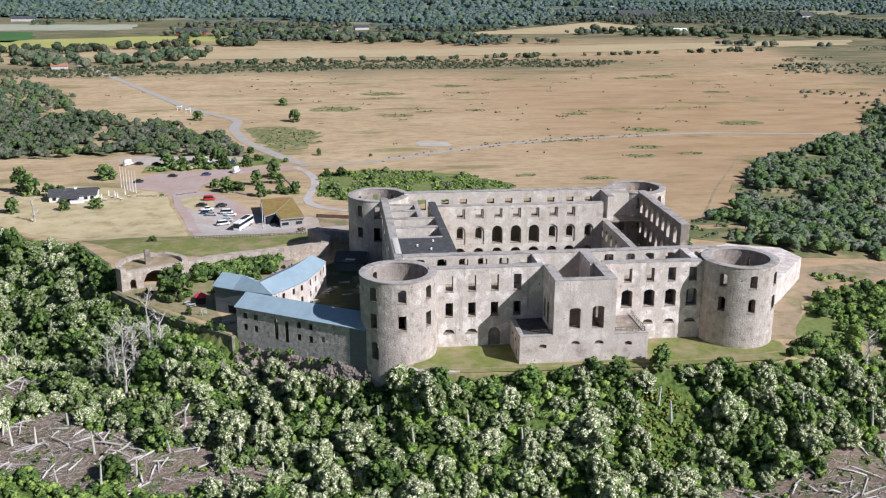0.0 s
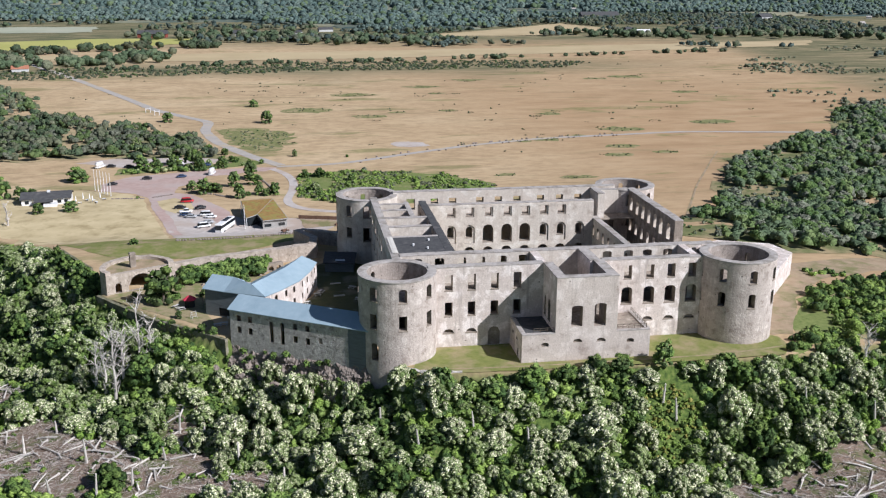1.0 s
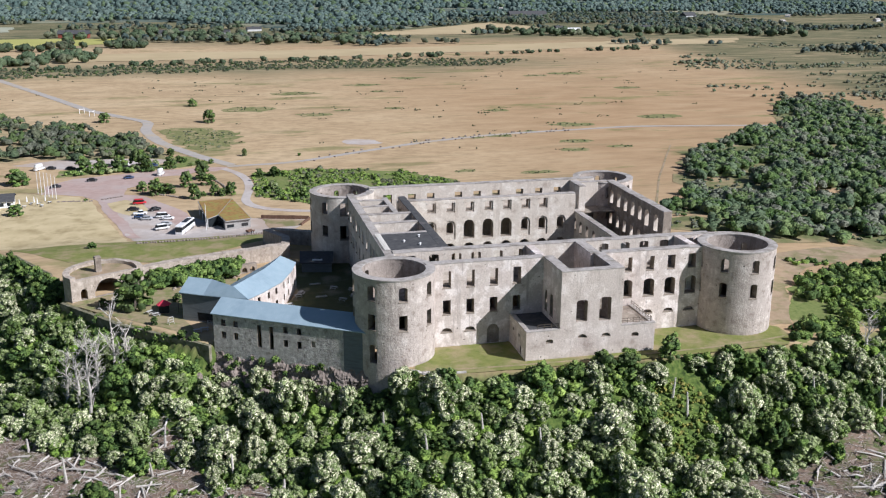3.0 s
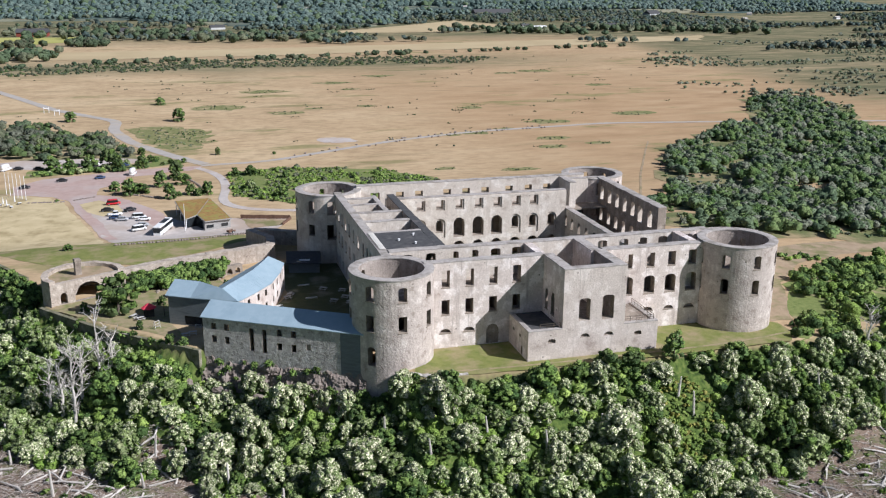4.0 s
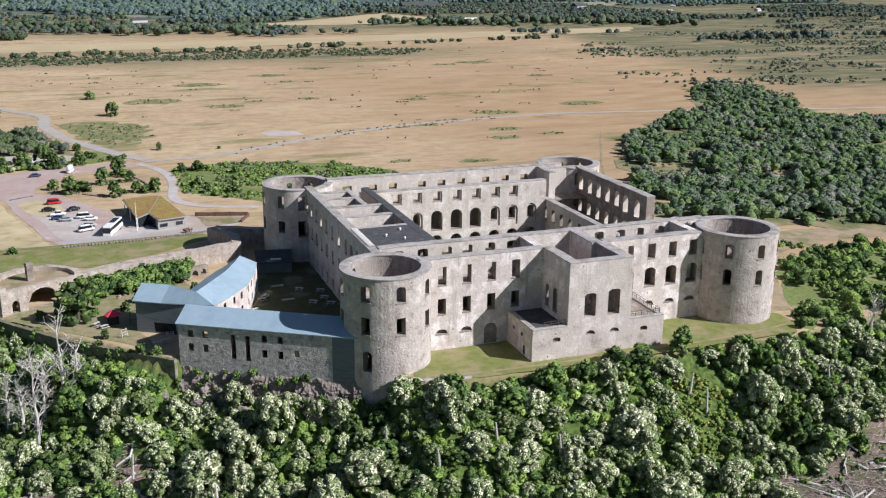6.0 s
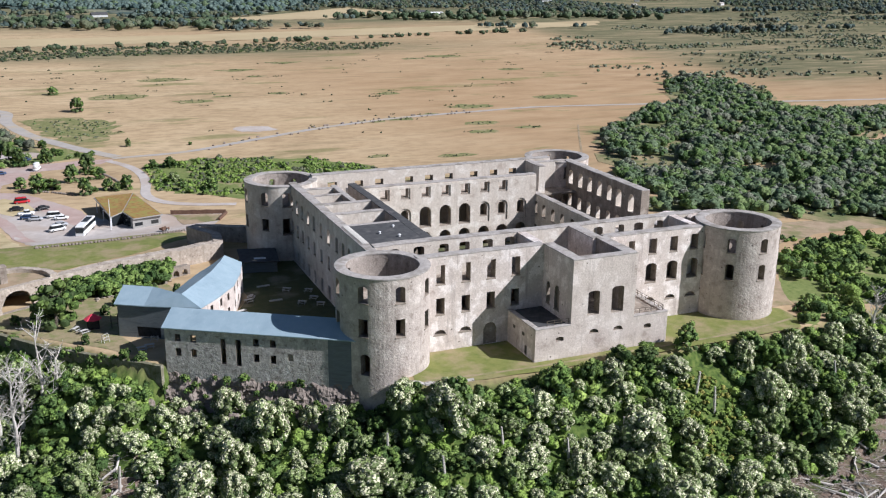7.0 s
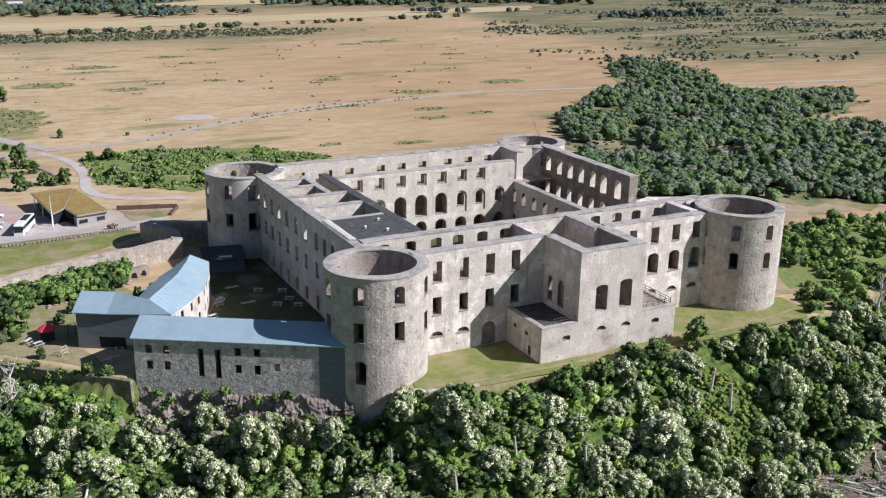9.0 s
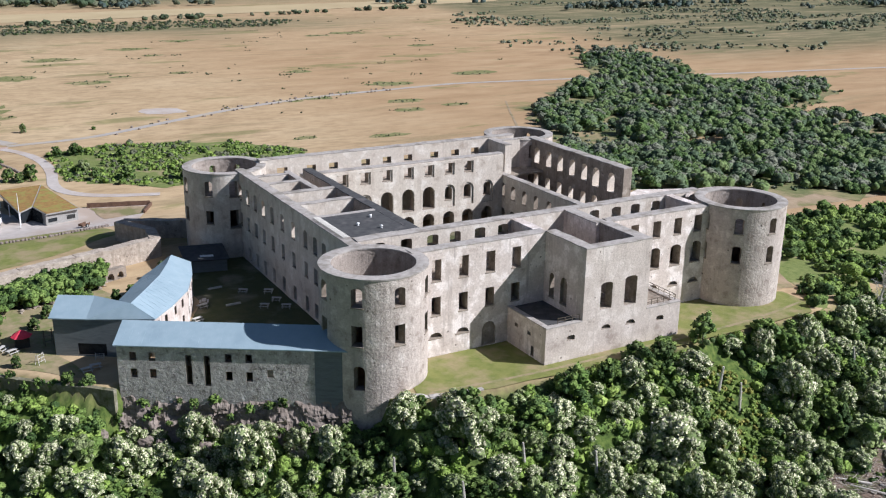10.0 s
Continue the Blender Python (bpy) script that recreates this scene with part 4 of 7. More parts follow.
place, n = straight(fl, fr)
fixed("arched_front", shell("arched_front", place, n, 1.2, -2, 5.6, [Hole(3.2, 1.7, 0.2, 2.2, 0.8), Hole(9.6, 7.2, 0.1, 1.5, 3.1), Hole(15.6, 2.6, 0.3, 2.4, 1.2)], [FORTSTONE, RUBBLE], 1.0), bastion, "front with three arched vaults")
pts = [(-51.5 + 9.0 * math.cos(radians(a)), 273.3 + 9.0 * math.sin(radians(a))) for a in range(20, 216, 12)]
fixed("terrace", prism("terrace", [(-58.3, 267.6), (-42.6, 275.6)] + pts, 4.9, 5.4, DIRT), bastion, "sandy roof terrace")
bm = bmesh.new()
add_box(bm, -0.78, -0.72, 0, 0.78, 0.72, 4.2, 0.06)
add_box(bm, -0.88, -0.82, 3.7, 0.88, 0.82, 3.95, 0.04)
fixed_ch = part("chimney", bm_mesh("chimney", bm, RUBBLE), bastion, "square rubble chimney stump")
fixed_ch.matrix_basis = bastion.matrix_basis.inverted() @ pose(-52.9, 275.0, 5.35, 0, 0, 20)

rampart = thing("rampart", "broad rubble rampart wall with a pale worn top", "wall", (-20, 288, 0))
line = [(-42.5, 279.0), (-31.9, 283.9), (-20.5, 287.8), (-8.0, 291.2), (-1.5, 294.0)]
for a, b in zip(line, line[1:]):
    place, n = straight(a, b)
    fixed("wall_length", shell("wall_length", place, n, 2.6, -5, ragged(4.4, 0.3, a[0]), [], [FORTSTONE, RUBBLE], 1.0), rampart)
for a, b in zip([(-1.5, 294.0), (-0.9, 301.6)], [(-0.9, 301.6), (-6.2, 311.5)]):
    place, n = straight(a, b)
    fixed("wall_length", shell("wall_length", place, n, 2.4, -5, ragged(4.6, 0.2, a[0]), [], [FORTSTONE, RUBBLE], 1.0), rampart)
place, n = straight((-6.2, 311.5), (10, 303.5))
fixed("wall_length", shell("wall_length", place, n, 2.0, -5, ragged(4.4, 0.2, 4), [], [FORTSTONE, RUBBLE], 1.0), rampart)
place, n = straight((-62.0, 266.8), (-46.3, 247.6))
fixed("terrace_wall", shell("terrace_wall", place, n, 1.0, -9, ragged(0.08, 0.15, 3), [], [MOSSYSHADE, MOSSYSHADE], 1.0), rampart, "mossy retaining wall of the terrace")
place, n = straight((-46.3, 247.6), (-25.6, 229.2))
fixed("terrace_wall", shell("terrace_wall", place, n, 0.9, -9, ragged(0.08, 0.15, 8), [], [MOSSYSHADE, MOSSYSHADE], 1.0), rampart, "mossy retaining wall of the terrace")
# The ditch wall's dark face is shade put into its colour.
place, n = straight((-80.3, 311), (-67.5, 289.5))
fixed("moat_wall", shell("moat_wall", place, n, 1.0, -9, ragged(0.8, 0.2, 9), [], [MOSSYSHADE, MOSSYSHADE], 1.0), rampart, "dark retaining wall of the ditch")

# weathered tiles left along the flat roof
tile = bm_mesh("tile", (lambda b: (add_box(b, -0.75, -0.11, 0, 0.75, 0.11, 0.12, 0.02), b)[1])(bmesh.new()), PALEWOOD)
for k in range(26):
    o = part("tile", tile, flat)
    o.matrix_basis = flat.matrix_basis.inverted() @ castle_inv @ pose(15.75, 229.8 + 0.54 * k, 20.0 + 0.02 * (k % 2), 0, 6, 14)

# dark shed beside the far tower
shed = thing("shed", "low dark felt-roofed shed with a pale skylight", "shed", (4, 283, 0))
fixed("wall", prism("wall", [(0.4, 279.4), (8.6, 277.6), (9.6, 285.4), (1.4, 287.4)], -0.2, 2.9, CLAD), shed)
sr = fixed("roof", prism("roof", [(-0.2, 278.8), (9.0, 276.8), (10.2, 286.0), (0.8, 288.0)], [2.8, 2.8, 3.5, 3.5], [3.0, 3.0, 3.7, 3.7], FELT), shed)
fixed("skylight", prism("skylight", [(3.4, 279.9), (6.2, 279.3), (6.35, 280.3), (3.55, 280.9)], [2.95] * 4, [3.24, 3.24, 3.3, 3.3], WHITE), sr, "pale flat skylight")

# ---- plants ----
rng = np.random.default_rng(7)


def clump_quads(centres, normals, sizes, r, aspect=0.8):
    """Small leaf-cluster faces at the given places, tilted about their normals."""
    n = len(centres)
    t = r.normal(size=(n, 3))
    t -= normals * np.sum(t * normals, 1)[:, None]
    t /= np.linalg.norm(t, axis=1)[:, None] + 1e-9
    b = np.cross(normals, t)
    t, b = t * sizes[:, None], b * sizes[:, None] * aspect
    j = lambda: (0.75 + 0.5 * r.random((n, 1)))
    v = np.stack([centres - t * j(), centres - b * j(), centres + t * j(), centres + b * j()], 1).reshape(-1, 3)
    return v


def crown_points(r, lobes, per, squash=0.85, low=-0.25, tilt=0.55):
    """Places and ways on the skins of a bunch of lobes (x, y, z, radius)."""
    cs, ns = [], []
    for x, y, z, rad in lobes:
        n = max(4, int(per * rad * rad))
        d = r.normal(size=(n, 3))
        d /= np.linalg.norm(d, axis=1)[:, None]
        d = d[d[:, 2] > low]
        p = d * (rad * (0.80 + 0.28 * r.random((len(d), 1))))
        p[:, 2] *= squash
        cs.append(p + [x, y, z])
        q = d + r.normal(size=d.shape) * tilt
        ns.append(q / np.linalg.norm(q, axis=1)[:, None])
    return np.concatenate(cs), np.concatenate(ns)


def sphere_grid(level):
    bm = bmesh.new()
    bmesh.ops.create_icosphere(bm, subdivisions=level, radius=1.0)
    v = np.array([p.co for p in bm.verts])
    f = np.array([[p.index for p in q.verts] for q in bm.faces])
    bm.free()
    return v, f


GRID = {k: sphere_grid(k) for k in (1, 2)}


def lumps(r, lobes, level=2, rough=0.36, squash=0.88, low=-0.45):
    """Uneven leafy lumps round lobes (x, y, z, radius): places, three-sided faces and the lobe of each face."""
    d, f = GRID[level]
    f = f[d[f].mean(1)[:, 2] > low]
    used = np.unique(f)
    back = np.zeros(len(d), int)
    back[used] = np.arange(len(used))
    d, f = d[used], back[f]
    lob = np.asarray(lobes, float)
    n, k = len(lob), len(d)
    a = r.random(n)[:, None] * 6.283
    p = np.stack([d[:, 0] * np.cos(a) - d[:, 1] * np.sin(a), d[:, 0] * np.sin(a) + d[:, 1] * np.cos(a), np.repeat(d[None, :, 2], n, 0)], 2)
    p *= lob[:, 3, None, None] * (1 + rough * (2 * r.random((n, k, 1)) - 1))
    p[:, :, 2] *= squash
    p += lob[:, None, :3]
    faces = (f[None] + (np.arange(n) * k)[:, None, None]).reshape(-1, 3)
    return p.reshape(-1, 3), faces, np.repeat(np.arange(n), len(f))


def leafy(name, r, lobes, mats, lobe_mat, leaf, per, level=2, floor=None, low=-0.45, rough=0.38):
    """Lumps of foliage with loose sprays of leaves standing off their skins."""
    v, f, own = lumps(r, lobes, level, rough, low=low)
    cs, ns, mi = [], [], []
    for (x, y, z, rad), k in zip(lobes, lobe_mat):
        c, q = crown_points(r, [(x, y, z, rad * 1.07)], per, 0.88, -0.15, 0.75)
        cs.append(c)
        ns.append(q)
        mi += [k] * len(c)
    c, q = np.concatenate(cs), np.concatenate(ns)
    w = clump_quads(c, q, leaf * (0.5 + 0.8 * r.random(len(c))), r)
    quads = (np.arange(len(w)).reshape(-1, 4) + len(v)).tolist()
    v = np.concatenate([v, w])
    v[:, 2] = np.maximum(v[:, 2], 0.03 if floor is None else floor(v[:, 0], v[:, 1]) + 0.03)
    return mesh(name, v, f.tolist() + quads, mats, np.asarray(lobe_mat)[own].tolist() + mi, [True] * len(f) + [False] * len(quads))


def crown_mesh(name, seed, radius, tall, mats, shares, lobes=26, leaf=0.16, per=46.0, base=0.24, level=1):
    """A crown of many leafy lumps; shares tells how much of each material there is."""
    r = np.random.default_rng(seed)
    ls = []
    for i in range(lobes):
        a = 2.4 * i + r.random() * 0.9
        k = math.sqrt((i + 0.5) / lobes)
        rad = radius * (0.15 + 0.16 * r.random())
        up = math.sqrt(max(0.0, 1 - k * k))
        ls.append((math.cos(a) * k * radius * 0.80, math.sin(a) * k * radius * 0.80, tall * (base + (0.86 - base) * up * (0.78 + 0.34 * r.random())), rad))
        if k > 0.8 and base < 0.3:
            ls.append((math.cos(a + 0.3) * k * radius * 0.72, math.sin(a + 0.3) * k * radius * 0.72, tall * 0.12, rad))
    ls.append((0, 0, tall * 0.42, radius * 0.6))
    cum = np.cumsum(shares)
    return leafy(name, r, ls, mats, np.searchsorted(cum, r.random(len(ls)) * 0.999), leaf, per, level)


def limb(bm, a, b, r0, r1, sides=5):
    a, b = Vector(a), Vector(b)
    q = (b - a).to_track_quat("Z", "Y").to_matrix()
    rings = []
    for p, rr in ((a, r0), (b, r1)):
        rings.append([bm.verts.new(p + q @ Vector((math.cos(6.2832 * i / sides) * rr, math.sin(6.2832 * i / sides) * rr, 0))) for i in range(sides)])
    for i in range(sides):
        j = (i + 1) % sides
        bm.faces.new((rings[0][i], rings[0][j], rings[1][j], rings[1][i]))
    bm.faces.new(rings[1])


def trunk_mesh(name, seed, tall, radius, mat=BARK, limbs=4):
    r = random.Random(seed)
    bm = bmesh.new()
    top = (r.uniform(-0.2, 0.2), r.uniform(-0.2, 0.2), tall * 0.5)
    limb(bm, (0, 0, -0.6), top, radius, radius * 0.6)
    for i in range(limbs):
        a = 6.2832 * (i + r.random() * 0.6) / limbs
        k = tall * 0.28
        limb(bm, top, (top[0] + math.cos(a) * k, top[1] + math.sin(a) * k, tall * r.uniform(0.62, 0.85)), radius * 0.5, radius * 0.15, 4)
    return bm_mesh(name, bm, mat)


def plant_kind(name, seeds, radius, tall, mats, shares, **kw):
    return [(trunk_mesh("trunk", s, tall, 0.06 * radius + 0.03), crown_mesh("crown", s, radius, tall, mats, shares, **kw)) for s in seeds]


def plant(name, kind, x, y, size, label, category, group, r, z=None, sink=0.0):
    tr, cr = kind[int(r.integers(len(kind)))]
    ob = thing(name, label, category, (x, y, (float(height(x, y)) if z is None else z) - sink), float(r.random() * 360), group)
    ob.scale = (size * (0.78 + 0.5 * r.random()), size * (0.78 + 0.5 * r.random()), size * (0.75 + 0.55 * r.random()))
    part("trunk", tr, ob)
    part("crown", cr, ob)
    return ob


BLOOMING = plant_kind("b", range(1, 7), 3.3, 5.2, [LEAF_B, LEAF_P], (0.85, 0.15))
GREYISH = plant_kind("g", range(11, 15), 3.3, 5.2, [LEAF_P, LEAF_G, LEAF_M], (0.6, 0.2, 0.2))
GREEN = plant_kind("n", range(21, 25), 3.3, 5.6, [LEAF_D, LEAF_M], (0.45, 0.55))
SMALL = plant_kind("s", range(31, 34), 3.3, 4.6, [LEAF_D, LEAF_M], (0.4, 0.6), lobes=12, per=18.0)

# shrubs on the slope
spots = []


def free(x, y, gap):
    for px, py, pg in spots:
        if (px - x) ** 2 + (py - y) ** 2 < (0.5 * (gap + pg)) ** 2:
            return False
    return True


r = np.random.default_rng(3)
LOGS = [(-71, 216, 13), (-55, 204, 12), (-36, 197, 11), (-20, 191, 7), (-85, 243, 8), (-36, 214, 5), (-93, 262, 7), (84, 167.5, 9), (98, 169, 9.5), (112, 174, 10), (126, 182, 8), (137, 190, 6)]
CLEAR = [(72, 190, 6.5), (69, 184, 5), (76, 195, 5)]
count = 0
tx, ty = r.uniform(-122, 150, 30000), r.uniform(166, 368, 30000)
td = edge_distance(tx, ty)
for x, y, d in zip(tx, ty, td):
    if count >= 540:
        break
    if d > -1.8 or d < -44 or (d > -4.6 and -31 < x < 13) or (d > -4.0 and -64 < x <= -31):
        continue
    if any((x - a) ** 2 + (y - b) ** 2 < c * c * r.uniform(0.75, 1.1) for a, b, c in LOGS + CLEAR):
        continue
    s = 0.48 + 0.9 * r.random() ** 1.3
    if d > -6:
        s *= 0.8
    if not free(x, y, 4.7 * s):
        continue
    spots.append((x, y, 4.7 * s))
    k = r.random()
    if k < 0.60 + (0.12 if x > 30 else -0.18 if x < -40 else 0):
        plant("flowering_shrub", BLOOMING, x, y, s, "rounded shrub covered in white blossom on the slope", "shrub", "flowering shrubs on the slope", r)
    elif k < 0.87:
        plant("shrub", GREYISH, x, y, s, "grey-green shrub past its blossom on the slope", "shrub", "green shrubs on the slope", r)
    else:
        plant("shrub", GREEN, x, y, s, "dense dark green shrub on the slope", "shrub", "green shrubs on the slope", r)
    count += 1


def thicket(name, label, spots_, mats, shares, seed, leaf=0.8, per=2.0, category="thicket", low=-0.35, lobes=3, level=2):
    """Many crowns that nobody could count, joined: spots are x, y, radius, tall."""
    rr = np.random.default_rng(seed)
    sp = np.array(spots_)
    cum = np.cumsum(shares)
    ls, mi = [], []
    for (x, y, rad, tall), z in zip(sp, height(sp[:, 0], sp[:, 1])):
        k = int(np.searchsorted(cum, rr.random() * 0.999))
        ls.append((x, y, z + tall * 0.5, min(rad * (0.72 if lobes < 4 else 0.6), max(tall * 0.62, rad * 0.45))))
        mi.append(k)
        for _ in range(lobes - 1):
            a, q = rr.random() * 6.283, rad * rr.uniform(0.35, 0.62)
            ls.append((x + math.cos(a) * rad * 0.62, y + math.sin(a) * rad * 0.62, z + tall * rr.uniform(0.3, 0.72), min(q, max(tall * 0.5, q * 0.5))))
            mi.append(k if rr.random() < 0.75 else int(np.searchsorted(cum, rr.random() * 0.999)))
    return tagged(new(name, leafy(name, rr, ls, mats, mi, leaf, 0.30 * per / leaf ** 2, level, height, low)), label, category, kind="stuff")


def rim_distance(poly, x, y):
    """How far points lie from the rim of a plan."""
    best = np.full(np.shape(x), 1e9)
    for (ax, ay), (bx, by) in zip(poly, poly[1:] + poly[:1]):
        ux, uy = bx - ax, by - ay
        t = np.clip(((x - ax) * ux + (y - ay) * uy) / (ux * ux + uy * uy), 0, 1)
        best = np.minimum(best, np.hypot(x - ax - t * ux, y - ay - t * uy))
    return best


def scatter(poly, gap, seed, most=4000, jitter=0.6):
    """Uneven spots inside a plan, about gap apart."""
    rr = np.random.default_rng(seed)
    p = np.array(poly)
    x0, y0, x1, y1 = *p.min(0), *p.max(0)
    gx_, gy_ = np.meshgrid(np.arange(x0, x1, gap), np.arange(y0, y1, gap))
    x, y = gx_.ravel() + rr.normal(size=gx_.size) * gap * jitter, gy_.ravel() + rr.normal(size=gx_.size) * gap * jitter
    k = inside(poly, x, y)
    x, y = x[k], y[k]
    o = rr.permutation(len(x))[:most]
    return x[o], y[o], rr


# undergrowth between the shrubs
us_, vs_, rr = scatter([(-125, 372), (-88, 326), (-63, 262), (-27, 229), (3, 212), (9, 203), (108, 200), (135, 204), (165, 208), (165, 165), (60, 160), (-60, 172), (-125, 240)], 1.75, 5, 9000)
low = [(x, y, rr.uniform(1.7, 3.2), rr.uniform(0.4, 1.7)) for x, y, d in zip(us_, vs_, edge_distance(us_, vs_)) if not any((x - a) ** 2 + (y - b) ** 2 < (c * 0.95) ** 2 for a, b, c in LOGS + CLEAR) and d < -0.9]
thicket("undergrowth", "low dark green undergrowth covering the slope", low, [LEAF_D, LEAF_M, FERN], (0.28, 0.34, 0.38), 6, 0.22, 4.2, "undergrowth", lobes=1, level=1)

xw, yw, rr = scatter([(66, 195), (74, 197), (80, 190), (77, 183), (70, 178), (63, 181), (64, 188)], 1.0, 51)
thicket("ferns", "yellow-green bracken in a clearing on the slope", [(x, y, rr.uniform(0.8, 1.5), rr.uniform(0.3, 0.8)) for x, y in zip(xw, yw)], [FERN, BRACKEN, LEAF_M], (0.55, 0.25, 0.2), 52, 0.22, 3.5, "ferns", lobes=2, level=1)

# wood behind the castle
WOODR = [(121, 306), (133, 331), (157, 353), (180, 397), (200, 440), (263, 500), (300, 520), (347, 600), (389, 633), (398, 560), (343, 480), (411, 462), (377, 425), (310, 391), (330, 340), (300, 292), (230, 264), (190, 271), (155, 283), (128, 296)]
xw, yw, rr = scatter(WOODR, 4.4, 8)
rim = rim_distance(WOODR, xw, yw)
trees = []
for x, y, d in zip(xw, yw, rim):
    k = noise.noise((x * 0.035, y * 0.03, 2.0)) + 0.5 * noise.noise((x * 0.09, y * 0.08, 6.0))
    if d < 16 and k + rr.random() * 0.5 < 0.3 - d * 0.03 or k < -0.27:
        if rr.random() < 0.6:
            trees.append((x, y, rr.uniform(0.8, 1.7), rr.uniform(0.4, 1.0)))
        continue
    t = rr.random()
    tall = 2.2 + 1.4 * t + 4.0 * max(0.0, k) + min(d, 25) * 0.05
    trees.append((x, y, rr.uniform(2.5, 3.6) + 0.8 * t, tall))
    if t > 0.93 and d > 12:
        trees.append((x + 2, y + 1, rr.uniform(3.4, 4.6), rr.uniform(6, 8)))
fringe_x, fringe_y, rr = scatter([(x + 0.10 * (x - 250), y + 0.10 * (y - 420)) for x, y in WOODR], 5.0, 81, 9000)
far_in = np.where(inside(WOODR, fringe_x, fringe_y), -1, 1) * rim_distance(WOODR, fringe_x, fringe_y)
for x, y, d in zip(fringe_x, fringe_y, far_in):
    if 0 < d < 26 and noise.noise((x * 0.04, y * 0.05, 9.0)) > -0.05 + d * 0.016 and not (y < 300 and x > 125):
        trees.append((x, y, rr.uniform(0.7, 1.8), rr.uniform(0.3, 1.4)))
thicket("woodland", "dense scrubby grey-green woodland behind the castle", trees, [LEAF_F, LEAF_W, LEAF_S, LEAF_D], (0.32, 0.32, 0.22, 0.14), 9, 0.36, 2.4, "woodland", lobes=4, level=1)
WOODS = [(104, 201.4), (107.5, 205), (112, 211), (120, 226), (129, 238), (140, 248), (152, 253), (170, 255), (210, 258), (300, 280), (340, 250), (240, 226), (150, 203), (118, 200.5)]
xw, yw, rr = scatter(WOODS, 2.5, 10)
keep = [noise.noise((x * 0.07, y * 0.07, 4.0)) > -0.20 for x, y in zip(xw, yw)]
xw, yw = xw[keep], yw[keep]
thicket("woodland", "bright green scrub beside the sandy path", [(x, y, rr.uniform(1.5, 2.8), rr.uniform(0.6, 1.7) + 2.5 * rr.random() ** 4) for x, y in zip(xw, yw)], [LEAF_M, FERN, LEAF_D], (0.45, 0.3, 0.25), 11, 0.28, 2.6, "scrub", lobes=3, level=1)
WOODL = [(-200, 497), (-136, 499), (-112, 500), (-100, 506), (-83, 500), (-42, 497), (-50, 530), (-62, 560), (-85, 585), (-122, 612), (-164, 650), (-240, 700), (-330, 640)]
xw, yw, rr = scatter(WOODL, 5.4, 12)
keep = [noise.noise((x * 0.022, y * 0.03, 12.0)) + 0.5 * noise.noise((x * 0.07, y * 0.08, 5.0)) > -0.16 for x, y in zip(xw, yw)]
xw, yw = xw[keep], yw[keep]
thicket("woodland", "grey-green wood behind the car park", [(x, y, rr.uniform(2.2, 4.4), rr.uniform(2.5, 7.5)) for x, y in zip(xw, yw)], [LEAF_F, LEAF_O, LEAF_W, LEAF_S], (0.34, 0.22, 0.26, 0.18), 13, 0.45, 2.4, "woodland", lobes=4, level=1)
OLD = [(-330, 640), (-240, 700), (-164, 650), (-180, 720), (-230, 800), (-320, 860), (-440, 800)]
xw, yw, rr = scatter(OLD, 8, 35)
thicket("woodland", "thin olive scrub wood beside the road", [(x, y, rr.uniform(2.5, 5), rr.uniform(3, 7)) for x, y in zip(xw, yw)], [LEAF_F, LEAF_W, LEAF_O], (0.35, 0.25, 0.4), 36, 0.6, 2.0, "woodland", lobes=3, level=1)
xw, yw, rr = scatter([(138, 256), (150, 255), (153, 259), (141, 261)], 2.2, 37)
thicket("scrub", "small patch of green scrub on sandy ground", [(x, y, rr.uniform(1.2, 1.8), rr.uniform(0.7, 1.2)) for x, y in zip(xw, yw)], [LEAF_M, FERN, LEAF_D], (0.4, 0.4, 0.2), 38, 0.45, 7.0, "scrub")
SCRUB = [(-6, 398), (-5, 445), (14, 456), (60, 442), (80, 412), (75, 400), (40, 378), (20, 374)]
xw, yw, rr = scatter(SCRUB, 1.7, 14)
keep = [noise.noise((x * 0.09, y * 0.09, 1.0)) > -0.14 for x, y in zip(xw, yw)]
xw, yw = xw[keep], yw[keep]
thicket("scrub", "fresh green scrub beside the footpath", [(x, y, rr.uniform(0.9, 1.9), rr.uniform(0.15, 0.55) + 2.2 * rr.random() ** 12) for x, y in zip(xw, yw)], [LEAF_M, FERN, LEAF_O], (0.4, 0.35, 0.25), 15, 0.26, 2.6, "scrub", lobes=2, level=1)

sheet("rough_grass", WOODS, ROUGH, 0.04, "rough green grass among the scrub", "grass", rough=3)
sheet("rough_grass", SCRUB, ROUGH, 0.05, "rough green grass among the scrub", "grass", rough=4)
sheet("wood_floor", [(x + 0.05 * (x - 250), y + (0.05 * (y - 420) if y > 330 else 0.0)) for x, y in WOODR], WOODFLOOR, 0.12, "green litter and grass under the scrub wood", "ground", 9, rough=12)
sheet("wood_floor", WOODL, DRYFLOOR, 0.12, "dark litter under the wood", "ground", 12, rough=6)
# bushes on the plain and tree belts beyond it
FIELD = [(-220, 560), (-60, 500), (20, 480), (120, 400), (180, 470), (330, 620), (450, 900), (420, 1040), (-180, 960)]
PATCHES = [(168, 501, 10), (157, 478, 9), (132, 527, 8), (118, 524, 7), (249, 573, 14), (43, 623, 12), (39, 730, 16), (4, 655, 18), (96, 773, 13), (142, 816, 14), (281, 826, 16), (249, 813, 10), (-10, 532, 7), (61, 638, 6),
           (152, 535, 6), (185, 554, 13), (292, 716, 10), (96, 642, 7), (157, 619, 9), (120, 422, 8), (88, 433, 6), (185, 482, 7), (102, 731, 8), (-20, 560, 12)]
